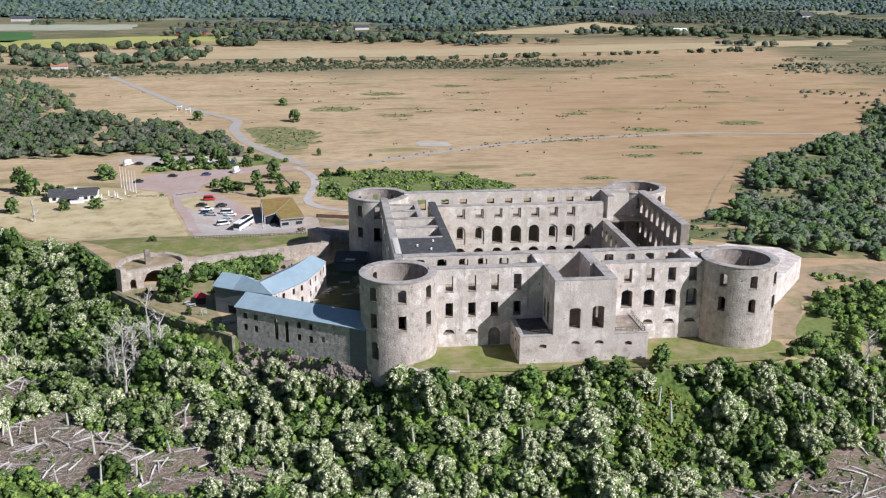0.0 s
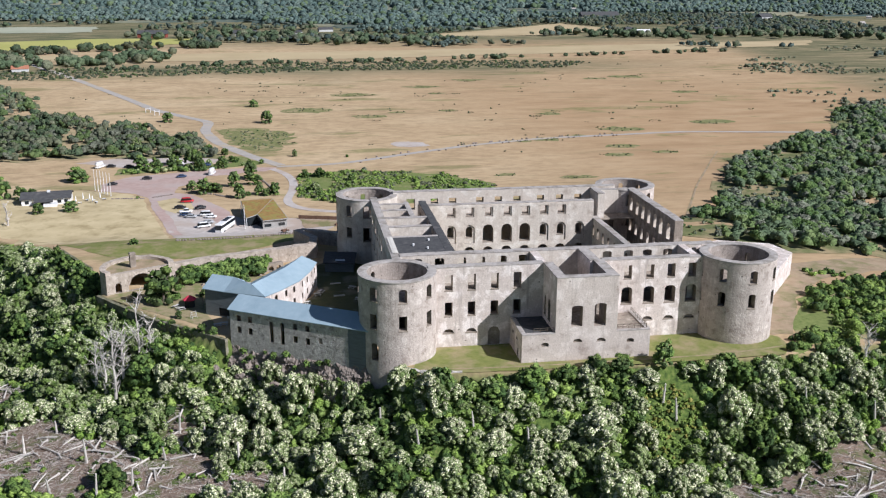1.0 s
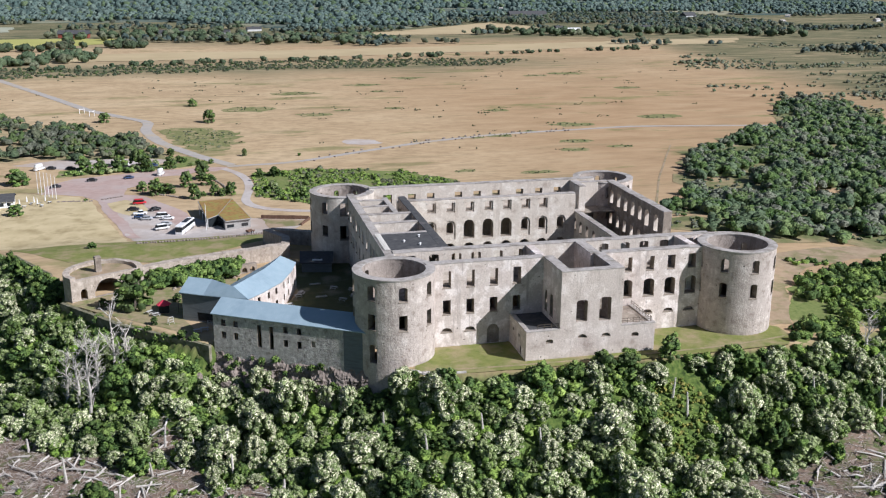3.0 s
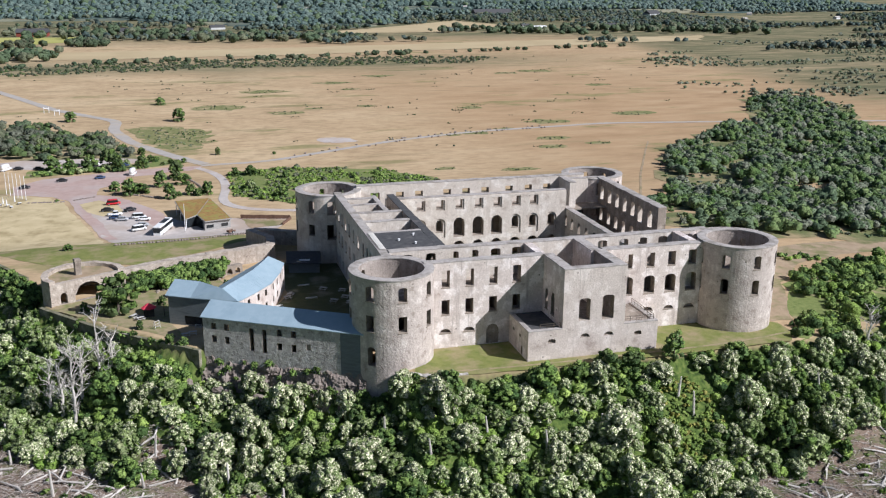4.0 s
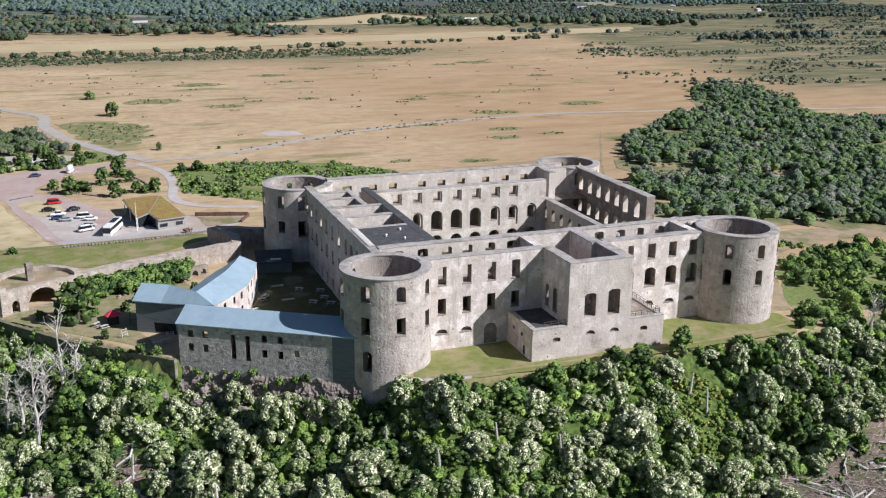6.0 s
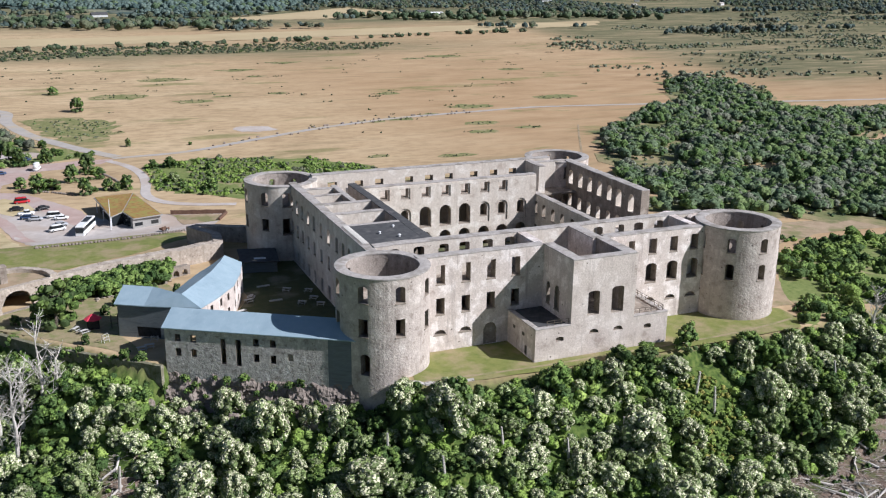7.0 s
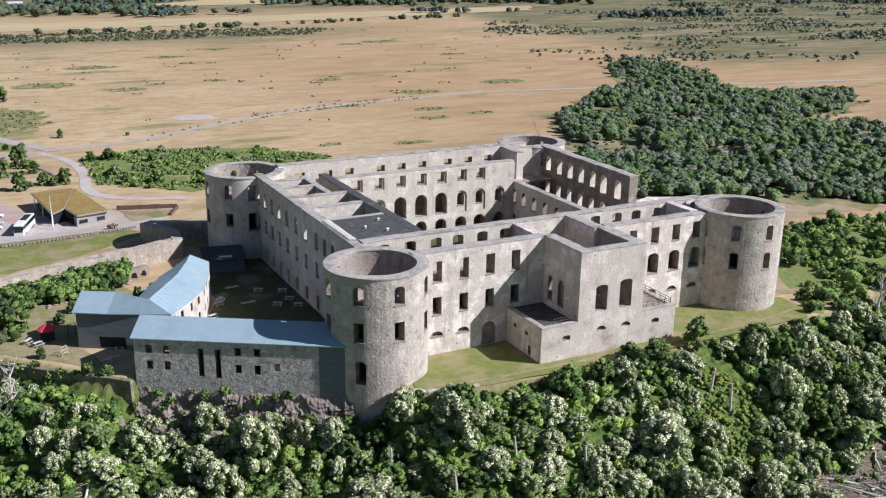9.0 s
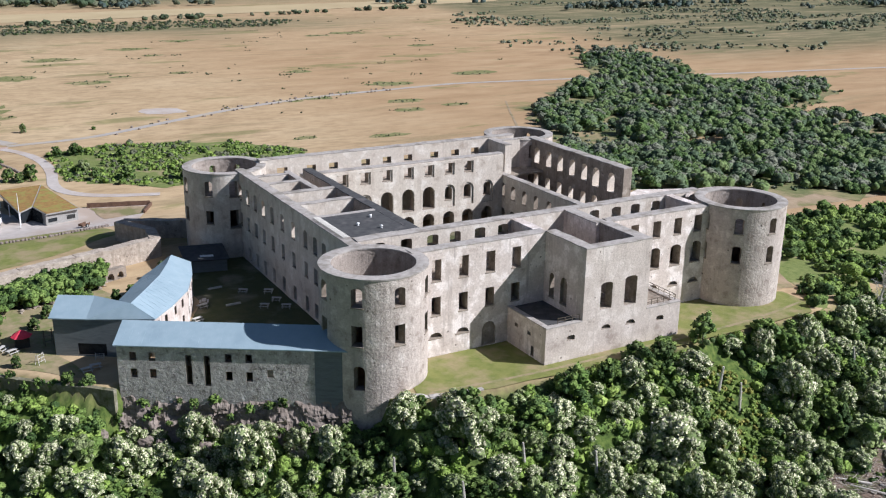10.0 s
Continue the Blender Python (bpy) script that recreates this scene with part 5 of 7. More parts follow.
for x, y, w in PATCHES:
    sheet("green_patch", [(x + w * (1 + 0.3 * noise.noise((x, y, i))) * math.cos(i * 0.5236), y + 0.6 * w * (1 + 0.3 * noise.noise((x, i, y))) * math.sin(i * 0.5236)) for i in range(12)], PATCHY, 0.04, "dull green patch in the dry grass", "grass", 2, rough=0.45 * w)
rr = np.random.default_rng(16)
tufts, k = [], 0
x0 = rr.uniform(-230, 430, 900)
y0 = rr.uniform(470, 960, 900)
for x, y in zip(x0[inside(FIELD, x0, y0)], y0[inside(FIELD, x0, y0)]):
    if len(tufts) < 150 and noise.noise((x * 0.008, y * 0.012, 5.0)) > -0.15:
        tufts.append((x, y, 0.6 + 6.5 * rr.random() ** 2))
bush = []
for x, y, w in PATCHES + tufts:
    for _ in range(int(1.1 * w) + 2):
        a, q = rr.random() * 6.283, math.sqrt(rr.random())
        s = rr.random() ** 2
        bush.append((x + w * q * math.cos(a), y + 0.55 * w * q * math.sin(a), 0.45 + 0.9 * s, 0.15 + 0.5 * s))
thicket("field_bushes", "low scattered scrub in patches on the dry plain", bush, [LEAF_O, LEAF_F, LEAF_D], (0.5, 0.35, 0.15), 17, 0.30, 2.0, "bushes", lobes=1, level=1)
xw, yw, rr = scatter([(-260, 850), (-100, 880), (60, 905), (250, 905), (300, 960), (200, 985), (20, 985), (-170, 960), (-300, 930)], 5.5, 18, 4000)
keep = [noise.noise((x * 0.02, y * 0.035, 8.0)) > -0.32 for x, y in zip(xw, yw)]
thicket("heath_scrub", "low grey-green scrub on the heath", [(x, y, rr.uniform(1.4, 3.6), rr.uniform(0.5, 1.6)) for x, y in zip(xw[keep], yw[keep])], [LEAF_O, LEAF_F, LEAF_W], (0.5, 0.25, 0.25), 19, 0.5, 2.0, "scrub", lobes=2, level=1)


def belt(name, label, pts, width, gap, size, seed, mats=(LEAF_F, LEAF_F, LEAF_O), leaf=1.2, per=3.4, tall=1.4):
    rr = np.random.default_rng(seed)
    out = []
    for (ax, ay), (bx, by) in zip(pts, pts[1:]):
        n = int(math.hypot(bx - ax, by - ay) * width / gap ** 2) + 1
        for _ in range(n):
            t = rr.random()
            x, y = ax + (bx - ax) * t + rr.normal() * width * 0.2, ay + (by - ay) * t + rr.normal() * width * 0.4
            k = rr.uniform(0.5, 1.0)
            out.append((x, y, size * k, size * k * tall))
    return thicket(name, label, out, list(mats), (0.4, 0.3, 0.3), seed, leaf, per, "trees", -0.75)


belt("tree_belt", "line of bushes and trees across the plain", [(-170, 930), (-81, 962), (11, 988), (100, 990), (185, 1012), (272, 1024), (361, 1042), (486, 1060)], 14, 11, 4.2, 21, tall=1.2)
belt("tree_belt", "trees round a farm at the road's end", [(-400, 1010), (-250, 1000), (-200, 1000), (-120, 1040)], 90, 15, 7, 22)
belt("tree_belt", "tree belt beyond the fields", [(-200, 1335), (-60, 1330), (60, 1240), (180, 1250)], 80, 18, 8, 23)
belt("tree_belt", "tree belt beyond the plain", [(360, 1330), (470, 1290), (640, 1300), (760, 1210)], 60, 16, 8, 24)
xw, yw, rr = scatter([(310, 640), (365, 760), (410, 880), (500, 1050), (800, 1180), (1150, 1380), (1300, 1150), (900, 720), (520, 560)], 7, 25, 16000)
bands = np.array([noise.noise((x * 0.006, y * 0.022, 7.0)) + 0.6 * noise.noise((x * 0.025, y * 0.07, 1.0)) + 0.4 * noise.noise((x * 0.08, y * 0.16, 4.0)) for x, y in zip(xw, yw)])
keep = bands > 0.05 + 0.35 * (1 - np.clip(rim_distance([(310, 640), (365, 760), (410, 880), (500, 1050), (800, 1180), (1150, 1380), (1300, 1150), (900, 720), (520, 560)], xw, yw) / 70, 0, 1))
thicket("heath_scrub", "bands of low grey-green scrub over the heath", [(x, y, rr.uniform(0.8, 2.6) + 3.0 * max(0.0, b), 0.4 + (1.2 + 5.0 * max(0.0, b)) * rr.random() ** 2) for x, y, b in zip(xw[keep], yw[keep], bands[keep])], [LEAF_O, LEAF_F, LEAF_S], (0.5, 0.2, 0.3), 25, 0.6, 1.6, "scrub", lobes=2, level=1)
belt("tree_belt", "hedges and copses between the far fields", [(-340, 1100), (-300, 1105), (-200, 1150), (-90, 1180)], 40, 14, 7, 28)
xw, yw, rr = scatter([(-330, 1180), (-100, 1140), (200, 1120), (420, 1140), (560, 980), (900, 800), (1500, 900), (1700, 1500), (600, 1800), (-200, 1760), (-700, 1850), (-800, 1500)], 9.5, 29, 20000)
near = np.array([noise.noise((x * 0.0035, y * 0.014, 7.0)) + 0.5 * noise.noise((x * 0.014, y * 0.03, 3.0)) for x, y in zip(xw, yw)])
keep = near > 0.33 + 0.06 * np.clip((xw - 200) / 500, 0, 1) + 0.16 * np.clip((300 - xw) / 250, 0, 1) - 0.36 * np.clip((yw + 0.25 * xw - 1250) / 450, 0, 1.0)
keep &= ~inside([(-480, 1130), (-353, 1120), (-122, 1215), (-100, 1310), (-237, 1325), (-365, 1300), (-391, 1400), (-560, 1440)], xw, yw) & ~inside([(120, 1310), (330, 1320), (470, 1420), (430, 1560), (260, 1400)], xw, yw)
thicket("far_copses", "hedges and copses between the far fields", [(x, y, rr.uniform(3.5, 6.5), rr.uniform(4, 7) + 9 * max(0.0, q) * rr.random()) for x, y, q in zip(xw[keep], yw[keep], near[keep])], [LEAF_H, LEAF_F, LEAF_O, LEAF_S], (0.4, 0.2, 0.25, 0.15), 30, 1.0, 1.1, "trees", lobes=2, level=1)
far_f = [(-1000, 1830), (-560, 1740), (-300, 1630), (-70, 1620), (35, 1530), (135, 1370), (252, 1420), (506, 1720), (707, 1830), (976, 1690), (1500, 1750), (1900, 3000), (-1500, 3000)]


def understorey(name, label, poly, mat, seed, step=14.0):
    """The closed low growth under a far wood."""
    rr = np.random.default_rng(seed)
    p = np.array(poly)
    x0, y0, x1, y1 = *p.min(0), *p.max(0)
    xs_, ys_ = [np.arange(x0, x1, step)], [y0]
    while ys_[-1] < y1:
        ys_.append(ys_[-1] + step * (1 + (ys_[-1] - y0) / 500))
    x, y = np.meshgrid(xs_[0], np.array(ys_))
    x = x + rr.normal(size=x.shape) * step * 0.25
    rim = rim_distance(poly, x, y) * np.where(inside(poly, x, y), 1, -1)
    z = np.where(rim < 6, -3.0, 2.0 + rr.normal(size=x.shape) * 0.5) + height(x, y)
    h, w = x.shape
    faces = [(j * w + i, j * w + i + 1, (j + 1) * w + i + 1, (j + 1) * w + i) for j in range(h - 1) for i in range(w - 1) if rim[j, i] > -10]
    return tagged(new(name, mesh(name, np.stack([x.ravel(), y.ravel(), z.ravel()], 1), faces, mat, smooth=True)), label, "forest", kind="stuff")


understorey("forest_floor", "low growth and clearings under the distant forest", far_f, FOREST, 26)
xw, yw, rr = scatter(far_f, 8.5, 27, 200000, 0.45)
deep = rim_distance(far_f, xw, yw)
glade = np.array([noise.noise((x * 0.003, y * 0.011, 15.0)) + 0.4 * noise.noise((x * 0.012, y * 0.03, 2.0)) for x, y in zip(xw, yw)])
keep = (rr.random(len(xw)) < np.clip(1.0 - deep / 420, 0.13, 1)) & (glade < 0.0 + deep / 1500) & (np.abs(xw - 150) < 1350)
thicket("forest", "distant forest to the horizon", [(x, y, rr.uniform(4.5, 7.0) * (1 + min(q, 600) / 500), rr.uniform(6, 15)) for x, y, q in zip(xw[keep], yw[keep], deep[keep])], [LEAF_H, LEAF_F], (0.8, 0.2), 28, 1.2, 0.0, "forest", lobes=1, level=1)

# ---- things round the castle ----


def ellipse_loft(bm, rows_, sides=10):
    """Joins rings (z, half length, half width, shift) into a closed body."""
    rings = []
    for z, a, b, s in rows_:
        ring_ = []
        for i in range(sides):
            t = 6.2832 * i / sides
            c, d = math.cos(t), math.sin(t)
            k = 0.45
            ring_.append(bm.verts.new((s + a * math.copysign(abs(c) ** k, c), b * math.copysign(abs(d) ** k, d), z)))
        rings.append(ring_)
    for p, q in zip(rings, rings[1:]):
        for i in range(sides):
            j = (i + 1) % sides
            bm.faces.new((p[i], p[j], q[j], q[i]))
    bm.faces.new(rings[0][::-1])
    bm.faces.new(rings[-1])


def wheel_meshes(r):
    bm = bmesh.new()
    bmesh.ops.create_cone(bm, cap_ends=True, segments=14, radius1=r, radius2=r, depth=0.24, matrix=Matrix.Rotation(radians(90), 4, "X"))
    tyre = bm_mesh("wheel", bm, BLACKPAINT)
    bm = bmesh.new()
    bmesh.ops.create_cone(bm, cap_ends=True, segments=10, radius1=r * 0.6, radius2=r * 0.55, depth=0.27, matrix=Matrix.Rotation(radians(90), 4, "X"))
    return tyre, bm_mesh("rim", bm, WOODGREY)


WHEEL = wheel_meshes(0.33)
WHEEL_BIG = wheel_meshes(0.5)


def paint(name, c):
    return material(name, tuple(v * 0.92 for v in c), c, 3, bump=0, rough=0.35)


PAINTS = {"white": WHITE, "black": BLACKPAINT, "red": RED, "silver": paint("silver_paint", (0.42, 0.43, 0.45)), "blue": paint("blue_paint", (0.05, 0.08, 0.16))}


def car(colour, x, y, rz, kind="car"):
    long, tall, wide = {"car": (4.5, 1.45, 1.8), "van": (5.2, 2.0, 1.95), "pickup": (5.2, 1.75, 1.85), "camper": (6.6, 2.9, 2.2)}[kind]
    ob = thing("camper_van" if kind == "camper" else kind if kind != "pickup" else "pickup_truck", "parked %s %s on the gravel" % (colour, {"camper": "camper van", "pickup": "pickup truck"}.get(kind, kind)), kind, (x, y, float(height(x, y)) + 0.1), rz, "parked vehicles")
    bm = bmesh.new()
    h = long / 2
    ellipse_loft(bm, [(0.28, h * 0.94, wide * 0.47, 0), (0.5, h, wide * 0.5, 0), (0.85, h * 0.97, wide * 0.49, 0), (0.95, h * 0.9, wide * 0.46, 0)], 14)
    body = part("body", bm_mesh("body", bm, PAINTS[colour], True), ob)
    top = tall - 0.95
    a, s = {"car": (0.62, -0.05), "van": (0.84, -0.1), "pickup": (0.4, 0.1), "camper": (0.84, -0.12)}[kind]
    bm = bmesh.new()
    ellipse_loft(bm, [(0.93, h * a, wide * 0.45, h * s), (0.93 + top * 0.8, h * a * 0.8, wide * 0.40, h * s), (0.93 + top * 0.84, h * a * 0.78, wide * 0.40, h * s)], 14)
    cab = part("cabin", bm_mesh("cabin", bm, GLASS if kind != "camper" else PAINTS[colour], True), ob)
    bm = bmesh.new()
    ellipse_loft(bm, [(0.93 + top * 0.83, h * a * 0.8, wide * 0.41, h * s), (0.93 + top * 0.97, h * a * 0.74, wide * 0.37, h * s), (tall, h * a * 0.6, wide * 0.3, h * s)], 14)
    part("roof", bm_mesh("roof", bm, PAINTS[colour], True), ob)
    for wx in (-0.31, 0.31):
        for wy in (-0.43, 0.43):
            w = part("wheel", WHEEL[0], ob, at=pose(wx * long, wy * wide, 0.33))
            part("rim", WHEEL[1], w)
    return ob


CARS = [("red", -49.6, 394.3, 8, "van"), ("black", -51.2, 383.2, -5, "car"), ("black", -43.4, 381.5, 25, "car"), ("white", -48.4, 375.8, 8, "pickup"), ("blue", -48.0, 370.3, -8, "car"),
        ("silver", -45.8, 367.4, -8, "car"), ("white", -40.3, 369.6, 0, "van"), ("white", -38.4, 366.0, -6, "car"), ("silver", -39.0, 357.6, 5, "car"), ("white", -40.0, 352.6, 22, "van"),
        ("blue", -57.0, 449.5, 10, "car"), ("black", -84.8, 435.5, 20, "car"), ("black", -71.8, 447.1, 5, "car"), ("white", -44.0, 455.5, 75, "camper"), ("white", -97.5, 479.5, 60, "camper"),
        ("black", -84, 478, 0, "car"), ("black", -92.5, 480, 5, "car"), ("white", -62.0, 482, 15, "camper"), ("black", -68, 481, 0, "car"), ("blue", -48, 477, 10, "car")]
for c in CARS:
    car(*c)


def bus():
    ob = thing("coach", "white touring coach with dark windows on the gravel", "bus", (-32.2, 348.6, float(height(-32.2, 348.6)) + 0.1), 71)
    bm = bmesh.new()
    add_box(bm, -6.2, -1.27, 0.35, 6.2, 1.27, 1.75, 0.12)
    part("body", bm_mesh("body", bm, WHITE), ob)
    bm = bmesh.new()
    add_box(bm, -6.1, -1.22, 1.7, 6.05, 1.22, 2.85, 0.1)
    part("window_band", bm_mesh("window_band", bm, GLASS), ob, "dark glass window band")
    bm = bmesh.new()
    add_box(bm, -6.15, -1.26, 2.8, 6.1, 1.26, 3.35, 0.16)
    roof_ = part("roof", bm_mesh("roof", bm, WHITE), ob)
    bm = bmesh.new()
    add_box(bm, -1.2, -0.9, 3.3, 4.6, 0.9, 3.42, 0.03)
    part("roof_panel", bm_mesh("roof_panel", bm, BLACKPAINT), roof_)
    bm = bmesh.new()
    add_box(bm, -6.28, -1.1, 1.3, -6.15, 1.1, 2.75, 0.03)
    part("windscreen", bm_mesh("windscreen", bm, GLASS), ob)
    for x in (-3.6, 3.0, 4.2):
        for y in (-1.15, 1.15):
            w = part("wheel", WHEEL_BIG[0], ob, at=pose(x, y, 0.5))
            part("rim", WHEEL_BIG[1], w)


bus()


def kiosk():
    z = float(height(-18, 355)) - 0.1
    ob = thing("visitor_pavilion", "dark timber visitor pavilion under a mossy sedum roof", "building", (-18, 360, z))
    a, b, c, d = (-25.0, 347.3), (-19.0, 345.9), (-10.0, 349.0), (-15.0, 376.5)
    e = (-27.9, 376.0)
    fixed("wall", prism("wall", [(-18.9, 346.6), (-10.3, 349.4), (-14.4, 371.0), (-22.4, 371.0)], z, z + 3.0, WOODGREY), ob, "grey board wall")
    fixed("glass_front", prism("glass_front", [(-24.2, 352.0), (-21.5, 354.0), (-19.4, 349.2), (-20.6, 366), (-26.6, 372.0)], z, z + 3.2, GLASS), ob, "dark recessed glass front")
    fixed("window", prism("window", [(-18.3, 346.7), (-16.0, 347.45), (-16.05, 347.6), (-18.35, 346.85)], z + 1.0, z + 2.0, GLASS), ob)
    # The hatch is a dark panel; an opening's shade given as colour.
    fixed("hatch", prism("hatch", [(-13.4, 348.3), (-11.2, 349.0), (-11.25, 349.2), (-13.45, 348.5)], z + 0.9, z + 2.0, DARK), ob)
    for nm, poly, zz in (("roof", [(-24.9, 350.4), (-21.1, 354.4), (-15.5, 377), (-27.9, 376.3)], (3.25, 3.5, 3.75, 3.5)), ("roof", [(-21.1, 354.4), (-18.8, 346.0), (-9.9, 348.4), (-15.5, 377)], (3.5, 3.25, 3.25, 3.75))):
        r_ = fixed(nm, prism(nm, poly, [z + v for v in zz], [z + v + 0.28 for v in zz], [WOODGREY]), ob, "sedum roof with a grey metal edge")
        cx, cy = sum(p[0] for p in poly) / 4, sum(p[1] for p in poly) / 4
        small = [(cx + (x - cx) * 0.94, cy + (y - cy) * 0.97) for x, y in poly]
        fixed("sedum", prism("sedum", small, [z + v + 0.2 for v in zz], [z + v + 0.4 for v in zz], SEDUM), r_, "brown and yellow-green sedum")
    for x, y in ((-24.7, 350.8), (-26.3, 360.5), (-27.5, 371)):
        part("post", box_mesh("post", (0.25, 0.25, 3.4), WHITE), ob).matrix_basis = ob.matrix_basis.inverted() @ pose(x, y, z)


kiosk()


def cafe():
    z = float(height(-104.5, 404)) - 0.1
    ob = thing("cafe_house", "low white house with a black pitched roof", "house", (-104.5, 404, z))
    c = Vector((-104.5, 403.5))
    ax, ay = Vector((0.995, 0.10)), Vector((-0.10, 0.995))
    W = lambda u, v: tuple(c + ax * u + ay * v)
    fixed("wall", prism("wall", [W(-9, -5), (W(9, -5)), W(9, 5), W(-9, 5)], z, z + 2.7, WHITE), ob, "white board walls")
    r_ = fixed("roof", prism("roof", [W(-9.6, -5.6), W(9.6, -5.6), W(9.6, 0), W(-9.6, 0)], [z + 2.6, z + 2.6, z + 4.5, z + 4.5], [z + 2.8, z + 2.8, z + 4.7, z + 4.7], FELT), ob, "black felt roof slope")
    fixed("roof", prism("roof", [W(-9.6, 0), W(9.6, 0), W(9.6, 5.6), W(-9.6, 5.6)], [z + 4.5, z + 4.5, z + 2.6, z + 2.6], [z + 4.7, z + 4.7, z + 2.8, z + 2.8], FELT), ob, "black felt roof slope")
    fixed("porch_roof", prism("porch_roof", [W(-4, -9), W(3, -9), W(3, -5), W(-4, -5)], [z + 2.2, z + 2.2, z + 2.8, z + 2.8], [z + 2.4, z + 2.4, z + 3.0, z + 3.0], FELT), ob)
    for u in (-7, 5, 7.4):
        fixed("window", prism("window", [W(u - 0.7, -5.08), W(u + 0.7, -5.08), W(u + 0.7, -4.9), W(u - 0.7, -4.9)], z + 0.9, z + 2.1, GLASS), ob)
    # No real opening here: the doorway's shade is a near-black panel.
    fixed("door", prism("door", [W(-3, -5.08), W(1.6, -5.08), W(1.6, -4.9), W(-3, -4.9)], z, z + 2.1, DARK), ob, "near-black panel standing for the shade of an open doorway")
    fixed("roof_hood", prism("roof_hood", [W(0.2, -1), W(1.4, -1), W(1.4, 0.2), W(0.2, 0.2)], z + 4.2, z + 5.1, WHITE), ob)
    fixed("counter", prism("counter", [W(-0.5, -9.5), W(4.5, -9.5), W(4.5, -6.5), W(-0.5, -6.5)], z, z + 1.5, WHITE), ob, "white serving booth")


cafe()


def closed_parasol():
    ob = thing("closed_parasol", "tall closed white parasol at the cafe", "parasol", (0, 0, 0), group="closed parasols")
    bm = bmesh.new()
    limb(bm, (0, 0, 0), (0, 0, 2.9), 0.04, 0.03, 6)
    part("pole", bm_mesh("pole", bm, WOODGREY), ob)
    bm = bmesh.new()
    limb(bm, (0, 0, 1.0), (0, 0, 2.4), 0.3, 0.2, 7)
    limb(bm, (0, 0, 2.4), (0, 0, 3.3), 0.2, 0.03, 7)
    part("canopy", bm_mesh("canopy", bm, WHITE), ob)
    return ob


def cafe_table():
    ob = thing("cafe_table", "white cafe table beside the house", "table", (0, 0, 0), group="cafe tables")
    part("tabletop", box_mesh("tabletop", (1.5, 1.0, 0.06), WHITE), ob, at=pose(0, 0, 0.7))
    for x in (-0.5, 0.5):
        part("leg", box_mesh("leg", (0.08, 0.7, 0.7), WOODGREY, 0.01), ob, at=pose(x, 0, 0))
    return ob


pa, ta = closed_parasol(), cafe_table()
for i, (x, y) in enumerate([(-92.8, 399.0), (-88.2, 402.5), (-84.6, 405.0), (-91.0, 404.0), (-96.5, 394.6), (-86.6, 399.5)]):
    z = float(height(x, y))
    m1, m2 = pose(x, y, z + 0.02), pose(x + 1.6, y - 0.8, z + 0.02, 0, 0, 25 * i)
    if i == 0:
        pa.matrix_basis, ta.matrix_basis = m1, m2
    else:
        copy_thing(pa, m1)
        copy_thing(ta, m2)


def flagpole():
    ob = thing("flagpole", "bare white flagpole beside the car park", "flagpole", group="row of flagpoles")
    bm = bmesh.new()
    limb(bm, (0, 0, 0), (0, 0, 9.5), 0.14, 0.07, 7)
    part("pole", bm_mesh("pole", bm, WHITE), ob)
    part("base", box_mesh("base", (0.5, 0.5, 0.25), COPING), ob)
    return ob


fp = flagpole()
copy_thing(fp, pose(-25.2, 347.2, float(height(-25.2, 347.2))))
for i in range(6):
    x, y = -90.0 + 1.7 * i, 424.5 - 2.6 * i
    m = pose(x, y, float(height(x, y)))
    if i:
        copy_thing(fp, m)
    else:
        fp.matrix_basis = m


def picnic_table():
    ob = thing("picnic_table", "weathered grey picnic table with fixed benches", "picnic table", group="picnic tables in the yard")
    part("tabletop", box_mesh("tabletop", (1.9, 0.8, 0.06), PALEWOOD), ob, at=pose(0, 0, 0.72))
    for s in (-1, 1):
        part("bench", box_mesh("bench", (1.9, 0.3, 0.05), PALEWOOD), ob, at=pose(0, 0.75 * s, 0.43))
        bm = bmesh.new()
        for k in (-1, 1):
            limb(bm, (0.7 * s, 0.75 * k, 0), (0.7 * s, 0.25 * k, 0.73), 0.05, 0.05, 4)
        limb(bm, (0.7 * s, -0.85, 0.4), (0.7 * s, 0.85, 0.4), 0.04, 0.04, 4)
        part("trestle", bm_mesh("trestle", bm, PALEWOOD), ob)
    return ob


pt = picnic_table()
for i, (x, y, a) in enumerate([(7.2, 262.9, -30), (11.8, 260.5, -28), (11.6, 255.3, -32), (8.3, 253.1, -30), (12.0, 250.9, -26), (-5.4, 251.9, 20), (-2.6, 258.3, 15), (-1.6, 260.6, 70), (-28.0, 238.6, 10), (-26.4, 239.4, 0), (-38.0, 252.0, 30), (-39.5, 254.0, 50)]):
    m = pose(x, y, float(height(x, y)) + 0.07, 0, 0, a)
    if i:
        copy_thing(pt, m)
    else:
        pt.matrix_basis = m

bl = tagged(new("bench_board", box_mesh("bench_board", (3.0, 0.5, 0.3), PALEWOOD)), "pale plank bench on the shaded grass", "bench", "plank benches")
bl.matrix_basis = pose(2.8, 267.8, 0.07, 0, 0, 5)
copy_thing(bl, pose(3.3, 257.2, 0.07, 0, 0, 3))


